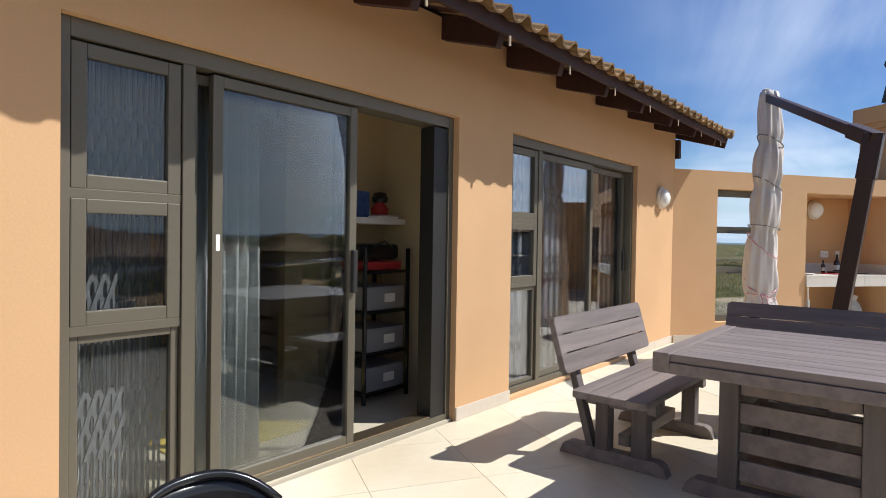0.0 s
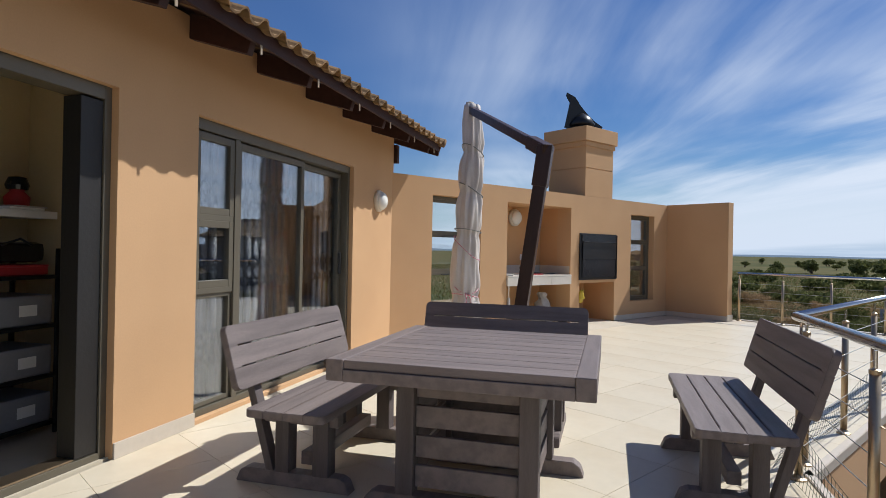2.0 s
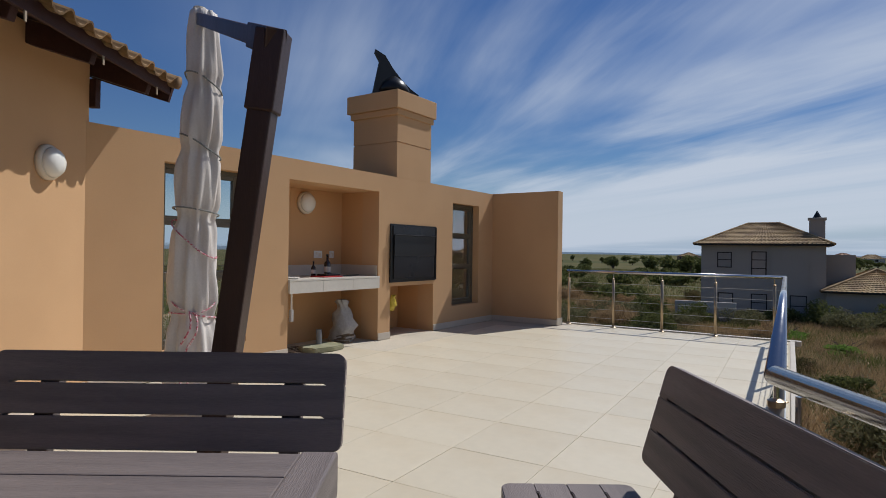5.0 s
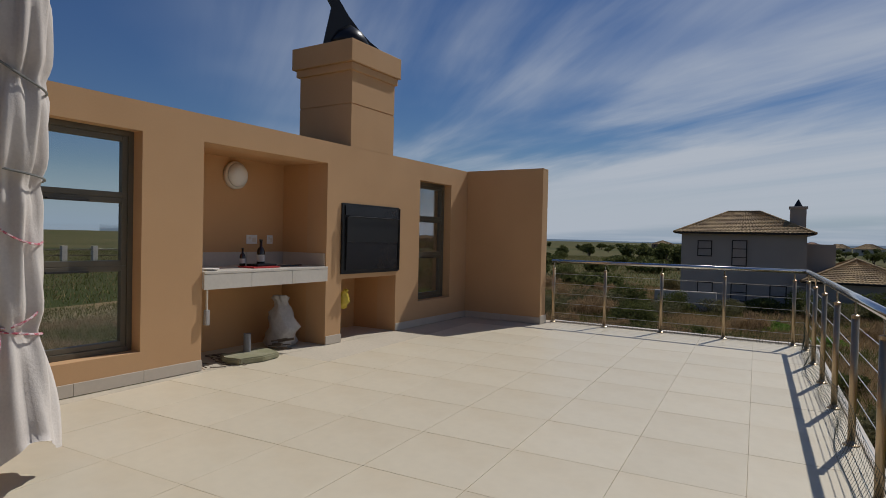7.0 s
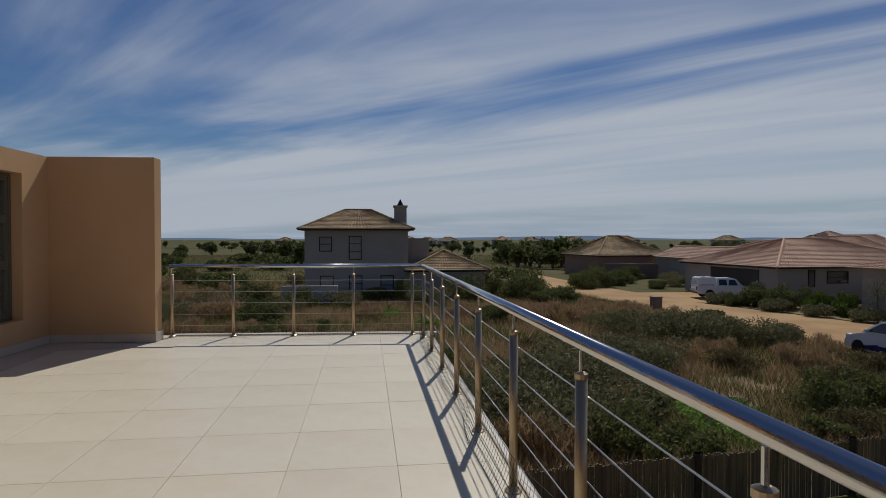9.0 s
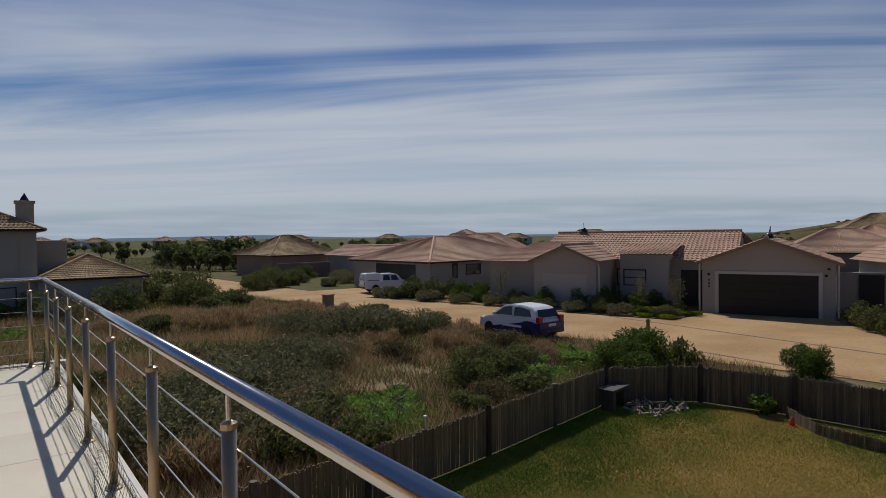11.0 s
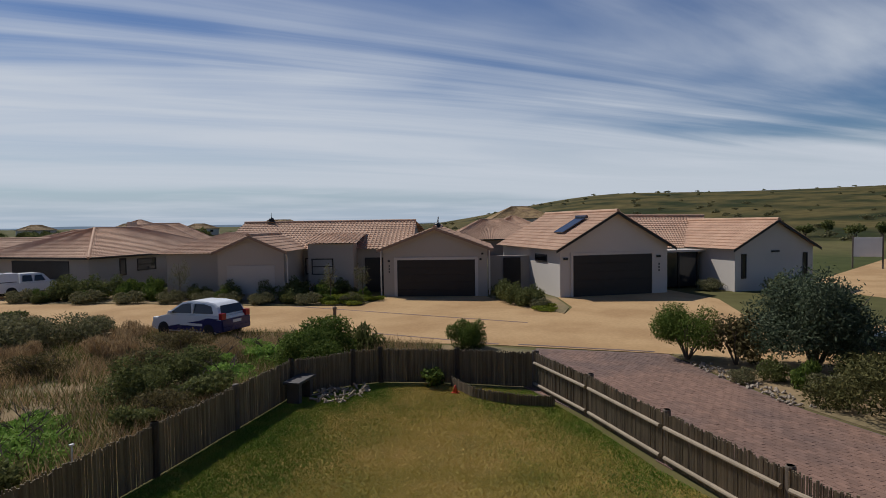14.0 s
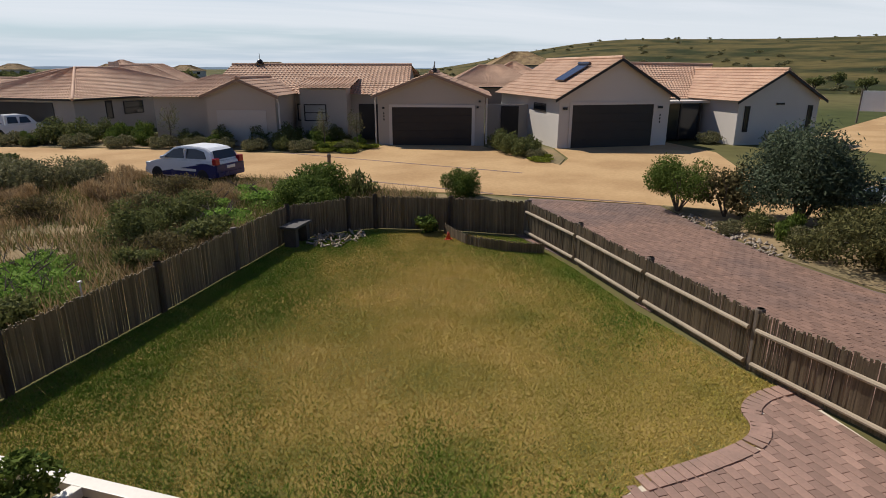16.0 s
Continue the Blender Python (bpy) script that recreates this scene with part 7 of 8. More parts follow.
def hatchback(m, label):
    """x towards the front, floor at 0."""
    t = thing("car", m, label, "car")
    part("body", shell([(-1.90, 0.32), (-1.93, 0.62), (-1.86, 0.92), (-1.0, 0.95), (0.9, 0.93), (1.45, 0.83), (1.78, 0.68), (1.90, 0.52), (1.92, 0.32), (1.55, 0.22), (-1.6, 0.22)], 0.83, 0.04, 0.6), CAR_WHITE, t, "white upper body", smooth=False)
    low = bmesh.new()
    shell([(-1.945, 0.30), (-1.965, 0.80), (-1.2, 0.84), (-0.2, 0.66), (1.0, 0.45), (1.55, 0.30), (1.5, 0.24), (-1.65, 0.24)], 0.838, 0.0, 2, low)
    part("lower_body", low, CAR_BLUE, t, "dark blue lower panels and tail")
    part("roof", shell([(-1.80, 0.93), (-1.60, 1.28), (-1.36, 1.42), (-0.9, 1.475), (-0.1, 1.485), (0.35, 1.42), (1.15, 0.92)], 0.79, 0.18, 0.93), CAR_WHITE, t, "white roof")
    side = [(-1.45, 1.02), (-1.28, 1.30), (-0.85, 1.385), (0.0, 1.39), (0.33, 1.33), (0.88, 0.98)]
    for sg in (-1, 1):
        bm = bmesh.new()
        f = [bm.verts.new((x, sg * (0.80 - 0.18 * (z - 0.93) / 0.54 + 0.012), z)) for x, z in side]
        bm.faces.new(f if sg < 0 else f[::-1])
        part("side_window", bm, DARK_GLASS, t, "dark side window")
        part("pillar", box((-0.38, sg * 0.72 - 0.04, 0.96), (-0.30, sg * 0.72 + 0.075, 1.38), 0.005), CAR_WHITE, t)
        part("mirror", box((0.72, sg * 0.88 - 0.07, 0.96), (0.84, sg * 0.88 + 0.07, 1.08), 0.02), CAR_WHITE, t)
        part("tail_lamp", box((-1.96, sg * 0.70 - 0.10, 0.80), (-1.78, sg * 0.70 + 0.15, 1.06), 0.02), LAMP_RED, t, "red tail lamp")
        part("headlamp", box((1.62, sg * 0.66 - 0.14, 0.62), (1.86, sg * 0.66 + 0.14, 0.76), 0.03), OPAL, t)
        for x in (-1.22, 1.22):
            wheel(t, x, sg * 0.76, 0.30, sg)
    bm = bmesh.new()
    bm.faces.new([bm.verts.new(c) for c in ((-1.745, -0.66, 1.0), (-1.745, 0.66, 1.0), (-1.60, 0.58, 1.34), (-1.60, -0.58, 1.34))])
    bmesh.ops.translate(bm, verts=bm.verts[:], vec=(-0.02, 0, 0))
    part("rear_window", bm, DARK_GLASS, t)
    part("number_plate", box((-1.985, -0.24, 0.62), (-1.968, 0.24, 0.74), 0.004), WHITE, t)
    part("bumper", shell([(-1.99, 0.30), (-2.0, 0.52), (-1.9, 0.55), (-1.8, 0.30)], 0.81, 0, 2), CAR_BLUE, t)
    part("side_script", box((-0.9, 0.842, 0.50), (0.3, 0.846, 0.60)), CAR_WHITE, t, "pale lettering band too small to read")
    return t


def pickup(m, label):
    t = thing("pickup_truck", m, label, "pickup truck")
    part("body", shell([(-2.5, 0.45), (-2.52, 0.85), (-2.45, 1.02), (0.9, 1.02), (1.9, 0.98), (2.45, 0.86), (2.5, 0.45), (2.1, 0.36), (-2.2, 0.36)], 0.88, 0.04, 0.7), CAR_WHITE, t, "white body")
    part("cab", shell([(-0.95, 1.0), (-0.85, 1.66), (0.35, 1.68), (0.65, 1.6), (1.15, 1.0)], 0.82, 0.16, 1.0), CAR_WHITE, t, "white double cab")
    part("canopy", shell([(-2.48, 1.01), (-2.38, 1.70), (-2.2, 1.74), (-1.0, 1.74), (-0.98, 1.01)], 0.84, 0.12, 1.0), CAR_WHITE, t, "white load canopy")
    for sg in (-1, 1):
        for x0, x1, z1 in ((-2.25, -1.15, 1.58), (-0.80, -0.12, 1.55), (-0.02, 0.72, 1.53)):
            bm = bmesh.new()
            f = [bm.verts.new((x, sg * (0.84 - 0.15 * (z - 1.0) / 0.7 + 0.008), z)) for x, z in ((x0, 1.1), (x0 + 0.06, z1), (x1 - (0.22 if x1 > 0.5 else 0.05), z1), (x1, 1.1))]
            bm.faces.new(f if sg < 0 else f[::-1])
            part("side_window", bm, DARK_GLASS, t, "dark side window")
        for x in (-1.5, 1.55):
            wheel(t, x, sg * 0.80, 0.38, sg)
        part("tail_lamp", box((-2.54, sg * 0.74 - 0.06, 0.72), (-2.47, sg * 0.74 + 0.08, 0.98), 0.01), LAMP_RED, t)
    bm = bmesh.new()
    bm.faces.new([bm.verts.new(c) for c in ((-2.485, -0.66, 1.12), (-2.485, 0.66, 1.12), (-2.405, 0.58, 1.6), (-2.405, -0.58, 1.6))])
    part("rear_window", bm, DARK_GLASS, t)
    part("bumper", box((-2.62, -0.8, 0.42), (-2.5, 0.8, 0.58), 0.02), BLACK, t)
    part("roof_bar", tube([(-1.9, -0.72, 1.80), (-1.9, 0.72, 1.80)], 0.02, 6), BLACK, t)
    return t


hatchback(pose(16.42, 22.4, GZ + 0.02, 0, 0, 94) @ Matrix.Scale(0.86, 4), "small white hatchback with dark blue tail parked on the road")
pickup(pose(21.55, 42.3, GZ + 0.03, 0, 0, -8) @ Matrix.Scale(0.80, 4), "white double-cab pickup truck with a canopy parked by a garage")
cart = thing("utility_cart", pose(20.6, 1.0, GZ + 0.03, 0, 0, 70), "white and dark utility cart parked behind the olive tree", "cart")
part("chassis", box((-1.1, -0.5, 0.28), (1.1, 0.5, 0.45), 0.03), BLACK, cart)
part("cargo_box", box((-1.1, -0.55, 0.46), (-0.2, 0.55, 0.78), 0.03), WHITE, cart)
part("front_cowl", box((0.55, -0.5, 0.46), (1.15, 0.5, 0.85), 0.06), WHITE, cart)
part("seat", box((-0.15, -0.48, 0.46), (0.3, 0.48, 0.72), 0.05), PLASTIC_BLACK, cart)
part("seat_back", box((-0.2, -0.48, 0.73), (-0.08, 0.48, 1.1), 0.04), PLASTIC_BLACK, cart)
part("steering_column", tube([(0.6, 0.2, 0.8), (0.35, 0.2, 1.0)], 0.02, 6), BLACK, cart)
for sx in (-0.75, 0.8):
    for sy in (-0.5, 0.5):
        wheel(cart, sx, sy, 0.26, 1 if sy > 0 else -1)
sign = thing("sign_board", pose(56.0, -4.6, land(56, -4.6), 0, 0, -95), "white sign board on two posts beside the track", "sign")
part("board", box((-0.9, -0.03, 0.9), (0.9, 0.03, 2.4), 0.01), WHITE, sign)
for sx in (-0.95, 0.95):
    part("post", tube([(sx, 0, 0), (sx, 0, 2.5)], 0.06, 8), POLE, sign)

# ---------------------------------------------------------------- garden details
stone_bench = thing("stone_bench", pose(11.38, 13.6, GZ + 0.012, 0, 0, 12), "dark grey stone slab bench in the lawn corner", "bench")
part("slab", box((-0.42, -0.2, 0.44), (0.42, 0.2, 0.50), 0.012), SLATE, stone_bench)
for sx in (-0.27, 0.27):
    part("leg", box((sx - 0.07, -0.15, 0), (sx + 0.07, 0.15, 0.44), 0.01), SLATE, stone_bench)
rng = random.Random(3)
rub = bmesh.new()
for k in range(70):
    a, r = rng.uniform(0, 6.3), 0.55 * math.sqrt(rng.random())
    bmesh.ops.create_cube(rub, size=1, matrix=Matrix.Translation((12.1 + 1.5 * r * math.cos(a), 13.0 + r * math.sin(a), GZ + 0.03 + 0.05 * rng.random())) @ Euler((rng.random(), rng.random(), rng.random() * 6)).to_matrix().to_4x4() @ Matrix.Diagonal((rng.uniform(0.05, 0.28), rng.uniform(0.03, 0.06), rng.uniform(0.02, 0.05), 1)))
tagged(part("prunings", rub, RAILWOOD), "heap of broken stones and cut sticks by the fence", "garden waste", kind="stuff")
stn = bmesh.new()
for k in range(150):
    u = rng.random()
    bmesh.ops.create_icosphere(stn, subdivisions=1, radius=1, matrix=Matrix.Translation((18.4 - 3.2 * u + rng.uniform(-0.25, 0.25), 5.9 - 2.3 * u + rng.uniform(-0.25, 0.25) - 0.15, GZ + 0.05)) @ Euler((rng.random(), rng.random(), rng.random() * 6)).to_matrix().to_4x4() @ Matrix.Diagonal((rng.uniform(0.025, 0.075), rng.uniform(0.02, 0.05), rng.uniform(0.015, 0.035), 1)))
tagged(part("stones", stn, PEBBLE), "pale loose stones edging the planted bed", "stones", kind="stuff")
edging = thing("lawn_edging", None, "low curved reed edging at the end of the lawn", "edging")
arc = [(13.75, 10.95), (13.42, 10.55), (13.1, 10.1), (12.95, 9.6), (12.93, 9.1), (13.02, 8.6), (13.15, 8.2)]
ev, ef = [], []
rng = random.Random(4)
for (x0, y0), (x1, y1) in zip(arc, arc[1:]):
    n = int(math.hypot(x1 - x0, y1 - y0) / 0.022)
    for k in range(n):
        x, y, h, r, o = x0 + (x1 - x0) * k / n, y0 + (y1 - y0) * k / n, 0.24 + rng.uniform(-0.03, 0.02), rng.uniform(0.009, 0.015), len(ev)
        for z in (0.0, h):
            ev += [(x + r * math.cos(a), y + r * math.sin(a), GZ + 0.01 + z) for a in (0.3, 1.87, 3.44, 5.01)]
        ef += [(o + q, o + (q + 1) % 4, o + 4 + (q + 1) % 4, o + 4 + q) for q in range(4)] + [(o + 4, o + 5, o + 6, o + 7)]
ed = raw("reeds", ev, ef, REED, edging)
ed["kind"] = "stuff"
cone = thing("marker_cone", pose(13.25, 10.6, GZ + 0.02), "small orange-red plastic marker on the lawn", "marker")
part("foot", box((-0.08, -0.08, 0), (0.08, 0.08, 0.012), 0.004), CONE, cone)
part("body", lathe([(0.065, 0.012), (0.02, 0.17), (0.012, 0.18)], 14), CONE, cone, smooth=True)
bol = thing("bollard", pose(20.4, 19.3, GZ + 0.02), "short dark wooden bollard at the road edge", "bollard")
part("shaft", tube([(0, 0, 0), (0, 0, 0.5)], 0.07, 10), POLE, bol)
part("head", lathe([(0.085, 0.5), (0.085, 0.58), (0.03, 0.63)], 12), POLE, bol)
bx = thing("meter_box", pose(13.6, 34.8, GZ, 0, 0, 20), "small brown service box on the plot", "service box")
part("cabinet", box((-0.25, -0.2, 0), (0.25, 0.2, 0.85), 0.02), BROWN_WALL, bx)
part("lid", box((-0.28, -0.23, 0.85), (0.28, 0.23, 0.9), 0.01), BROWN_WALL, bx)
peg = thing("marker_peg", pose(6.8, 14.5, GZ), "thin white plot peg beyond the fence", "peg")
part("stake", tube([(0, 0, 0), (0, 0, 0.42)], 0.014, 7), WHITE, peg)
part("cap", box((-0.03, -0.03, 0.42), (0.03, 0.03, 0.45), 0.006), WHITE, peg)
planter = thing("planter_bed", None, "raised bed with cream kerbs and dark soil below the terrace", "planter")
pk = [(1.7, 12.0), (3.27, 12.1), (3.85, 8.6), (2.2, 8.4)]
for (x0, y0), (x1, y1) in zip(pk, pk[1:] + pk[:1]):
    d = Vector((x1 - x0, y1 - y0, 0))
    b = box((0.0, -0.07, 0), (d.length, 0.07, 0.30), 0.008)
    bmesh.ops.transform(b, matrix=Matrix.Translation((x0, y0, GZ)) @ Matrix.Rotation(math.atan2(d.y, d.x), 4, "Z"), verts=b.verts[:])
    part("kerb", b, COUNTER, planter)
part("kerb", box((2.05, 9.70, GZ), (3.63, 9.82, GZ + 0.295), 0.008), COUNTER, planter)
part("soil", prism([(x, y) for x, y in ((1.75, 11.95), (3.22, 12.05), (3.8, 8.65), (2.25, 8.45))], GZ, GZ + 0.2), SAND, planter)
plant("shrub", 3.25, 10.02, leaf_mesh("box_crown", LEAF_GREEN, 2600, 0.42, 0.55, 0.035, 90, 9, 0.05, 0.5), None, "small dense green shrub in the raised bed", "shrub", z=GZ + 0.2)

# brick paving beside the lawn
pav_pts = [(6.2, 5.2), (6.8, 4.65), (7.4, 4.15), (7.8, 4.05), (8.15, 4.15), (8.55, 4.02), (8.9, 3.72), (7.7, 2.75), (4.6, 0.0), (2.4, 1.6), (3.6, 6.1), (4.0, 6.05), (5.2, 5.7)]
pav = sheet("ground_paving", pav_pts, GZ + 0.010, GROUT, "pink-brown brick paving curving round the lawn", "paving")
brick_me = bpy.data.meshes.new("brick")
bb_ = box((-0.108, -0.053, 0), (0.108, 0.053, 0.05), 0.006)
bb_.to_mesh(brick_me)
bb_.free()
brick_me.materials.append(BRICKLIGHT)
nb = 0
rest_b = bmesh.new()
for i in range(70):
    for j in range(280):
        x = 12.2 - i * 0.22 + (0.11 if j % 2 else 0.0)
        y = 8.6 - j * 0.11
        m0 = Matrix.Translation((7.5, 4.0, 0)) @ Matrix.Rotation(radians(42), 4, "Z") @ Matrix.Translation((-7.5, -4.0, 0))
        q = m0 @ Vector((x, y, 0))
        if not in_poly(q.x, q.y, pav_pts):
            continue
        mm = Matrix.Translation((q.x, q.y, GZ - 0.028 + random.Random(i * 61 + j).uniform(-0.002, 0.002))) @ Matrix.Rotation(radians(42 + random.Random(i + j * 7).uniform(-1, 1)), 4, "Z")
        if q.y > 2.6 and q.x > 5.4 and nb < 290:
            ob = new("brick", brick_me)
            ob.parent = pav
            ob.matrix_basis = mm
            nb += 1
        else:
            box((-0.108, -0.053, 0), (0.108, 0.053, 0.048), bm=rest_b, m=mm)
rb_ = part("outer_bricks", rest_b, BRICKLIGHT, pav)
rb_["kind"] = "stuff"
# brick courses of the driveway, laid along its length
drive_poly = [(14.3, 9.2), (18.5, 10.2), (19.2, 6.55), (17.0, 5.1), (14.95, 3.55), (13.6, 2.2), (11.2, -1.6), (8.0, -1.6), (7.2, 1.3), (8.5, 3.0), (9.5, 4.25), (11.0, 5.85), (12.75, 7.35)]
dv, df = [], []
rng = random.Random(77)
ca, sa = math.cos(radians(44)), math.sin(radians(44))
for i in range(-45, 60):
    for j in range(-70, 75):
        u, v = (i + (0.5 if j % 2 else 0.0)) * 0.215, j * 0.112
        x, y = 13.2 + u * ca - v * sa, 5.0 + u * sa + v * ca
        if not in_poly(x, y, drive_poly):
            continue
        h, o, a = GZ + 0.024 + rng.uniform(-0.002, 0.003), len(dv), radians(rng.uniform(-1.2, 1.2))
        c1, s1_ = math.cos(radians(44) + a), math.sin(radians(44) + a)
        for hu, hv_, z in ((0.1065, 0.0545, GZ + 0.012), (0.103, 0.051, h)):
            dv += [(x + p * hu * c1 - q * hv_ * s1_, y + p * hu * s1_ + q * hv_ * c1, z) for p, q in ((-1, -1), (1, -1), (1, 1), (-1, 1))]
        df += [(o + q, o + (q + 1) % 4, o + 4 + (q + 1) % 4, o + 4 + q) for q in range(4)] + [(o + 4, o + 5, o + 6, o + 7)]
tagged(raw("driveway_bricks", dv, df, DRIVE_BRICK), "worn red-brown bricks of the driveway", "bricks", kind="stuff")
ck = bmesh.new()
curve = [(6.2, 5.2), (6.8, 4.65), (7.4, 4.2), (7.8, 4.1), (8.15, 4.2), (8.55, 4.06), (8.9, 3.76)]
fine_curve = []
for k in range(len(curve) - 1):
    p0, p1, p2, p3 = (Vector(curve[min(max(k + q, 0), len(curve) - 1)]) for q in (-1, 0, 1, 2))
    for q in range(4):
        u = q / 4
        fine_curve.append(tuple(0.5 * (2 * p1 + (p2 - p0) * u + (2 * p0 - 5 * p1 + 4 * p2 - p3) * u * u + (3 * p1 - p0 - 3 * p2 + p3) * u ** 3)))
fine_curve.append(curve[-1])
for (x0, y0), (x1, y1) in zip(fine_curve, fine_curve[1:]):
    n = max(1, round(math.hypot(x1 - x0, y1 - y0) / 0.115))
    for k in range(n):
        u = (k + 0.5) / n
        box((-0.05, -0.11, 0), (0.05, 0.11, 0.055), 0.005, ck, Matrix.Translation((x0 + (x1 - x0) * u, y0 + (y1 - y0) * u, GZ - 0.02)) @ Matrix.Rotation(math.atan2(y1 - y0, x1 - x0), 4, "Z"))
tagged(part("brick_kerb", ck, BRICKLIGHT), "red-brown soldier bricks edging the lawn", "kerb", kind="stuff")
for a, b in (((18.9, 19.0), (18.75, 11.6)), ((23.4, 24.2), (23.0, 12.0)), ((18.95, 11.0), (19.45, 6.9))):
    d = Vector((b[0] - a[0], b[1] - a[1], 0))
    kb = box((0, -0.06, -0.02), (d.length, 0.06, 0.006))
    bmesh.ops.transform(kb, matrix=Matrix.Translation((a[0], a[1], GZ + 0.02)) @ Matrix.Rotation(math.atan2(d.y, d.x), 4, "Z"), verts=kb.verts[:])
    tagged(part("trim_kerb", kb, BRICKPAV), "thin dark kerb line set in the road paving", "kerb", kind="structure")

# ---------------------------------------------------------------- terrace clutter
def bottle(x, y, z, h, r, label):
    t = thing("bottle", pose(x, y, z), label, "bottle", "bottles on the counter")
    part("body", lathe([(r * 0.9, 0), (r, 0.01), (r, h * 0.55), (r * 0.85, h * 0.64), (r * 0.36, h * 0.74), (r * 0.34, h * 0.93)], 18), BOTTLE, t, smooth=True)
    part("cap", lathe([(r * 0.40, h * 0.93), (r * 0.40, h), (r * 0.3, h * 1.005)], 12), BLACK, t)
    part("paper_label", lathe([(r * 1.01, h * 0.2), (r * 1.01, h * 0.45)], 18), CANVAS, t, "pale paper label")


bottle(-4.30, 8.15, 0.885, 0.29, 0.042, "brown glass bottle with a pale label on the counter")
bottle(-4.38, 7.98, 0.885, 0.20, 0.030, "small dark sauce bottle on the counter")
tray = thing("tray", pose(-4.22, 8.06, 0.886), "red and black plastic tray on the counter", "tray")
part("base", box((-0.12, -0.17, 0), (0.12, 0.17, 0.015), 0.004), RED, tray)
part("lid", box((-0.08, -0.10, 0.0155), (0.09, 0.16, 0.04), 0.01), PLASTIC_BLACK, tray)
tongs = thing("braai_tongs", pose(-4.2, 8.42, 0.887), "dark metal tongs lying on the counter", "tongs")
part("arm", tube([(0, -0.2, 0.01), (0.02, 0.2, 0.012)], 0.007, 6), BLACK, tongs)
part("arm", tube([(0.06, -0.2, 0.01), (0.02, 0.2, 0.012)], 0.007, 6), BLACK, tongs)
plate = thing("dish", pose(-4.06, 7.36, 0.886), "small pale dish on the counter end", "dish")
part("bowl", lathe([(0.05, 0), (0.075, 0.018), (0.08, 0.022)], 20), WHITE, plate)
for yy, lab in ((8.36, "double"), (8.62, "single")):
    sk = thing("socket", pose(-4.70, yy, 1.17, 0, 0, 0), f"white {lab} wall socket above the counter", "socket")
    wd = 0.075 if lab == "double" else 0.04
    part("plate", box((0.0, -wd, -0.05), (0.010, wd, 0.05), 0.003), WHITE, sk)
    part("switch", box((0.010, -wd * 0.6, 0.0), (0.016, -wd * 0.2, 0.03), 0.002), OPAL_RIM, sk)
    part("outlet", box((0.010, wd * 0.1, -0.03), (0.013, wd * 0.7, 0.02), 0.002), OPAL_RIM, sk)
sack_v, sack_f = [], []
prof = [(0.13, 0.0), (0.155, 0.05), (0.15, 0.14), (0.165, 0.22), (0.13, 0.31), (0.12, 0.38), (0.085, 0.44), (0.06, 0.49), (0.075, 0.54), (0.05, 0.57)]
for i, (r, z) in enumerate(prof):
    for k in range(28):
        a = k * 2 * math.pi / 28
        rr = r * (1 + 0.45 * noise.noise(Vector((math.cos(a) * 1.3, math.sin(a) * 1.3, z * 7)))) + 0.016 * math.sin(a * 7 + z * 26)
        sack_v.append((rr * math.cos(a), rr * math.sin(a) - 0.16 * (z > 0.45) * (z - 0.45) * 3, z))
for i in range(len(prof) - 1):
    for k in range(28):
        a, b = i * 28 + k, i * 28 + (k + 1) % 28
        sack_f.append((a, b, b + 28, a + 28))
sack_f.append(tuple(range(28))[::-1])
sack = raw("sack", sack_v, sack_f, SACK, smooth=True)
sack.matrix_basis = pose(-4.30, 8.46, 0.0, 0, 0, 15)
tagged(sack, "crumpled white plastic charcoal sack tied at the top", "sack")
stone = thing("umbrella_foot", pose(-4.02, 7.82, 0), "flat mossy concrete umbrella foot with a grey pipe", "umbrella base")
part("slab", prism([(-0.20, -0.22), (-0.05, -0.30), (0.14, -0.26), (0.19, -0.02), (0.16, 0.20), (0.0, 0.30), (-0.17, 0.24)], 0, 0.06, bevel=0.012), STONE, stone)
part("pipe", tube([(-0.10, 0.02, 0.06), (-0.10, 0.02, 0.24)], 0.035, 14), CRATE, stone)
sticks = bmesh.new()
rng = random.Random(12)
for k in range(22):
    x, y, a = rng.uniform(-4.5, -3.95), rng.uniform(7.30, 7.75), rng.uniform(-0.6, 0.9)
    tube([(x, y, 0.008), (x + 0.14 * math.cos(a), y + 0.14 * math.sin(a), 0.014)], 0.005, 5, sticks)
for k in range(10):
    y, a = rng.uniform(8.1, 8.4), rng.uniform(-0.8, 0.8)
    tube([(-4.12, y, 0.03 + 0.01 * k), (-4.12 + 0.2 * math.cos(a), y + 0.12 * math.sin(a), 0.05 + 0.012 * k)], 0.008, 5, sticks)
tagged(part("firewood_twigs", sticks, POLE), "loose dark twigs and kindling under the counter", "kindling", kind="stuff")
bag = raw("carrier_bag", [(x * 0.42, y * 0.42, z * 0.42) for x, y, z in sack_v], sack_f, YELLOW, smooth=True)
bag.matrix_basis = pose(-4.12, 9.22, 0.20, 25, 0, 60)
bag.location = (-4.06, 9.17, 0.40)
tagged(bag, "crumpled yellow and white bag hanging in the wood store", "bag")
brush = thing("grill_brush", pose(-3.985, 7.27, 0.42), "pale brush hanging on the niche edge", "brush")
part("handle", tube([(0, 0, 0.12), (0, 0, 0.30)], 0.010, 8), OPAL_RIM, brush)
part("head", box((-0.02, -0.02, -0.02), (0.02, 0.02, 0.12), 0.008), SACK, brush)


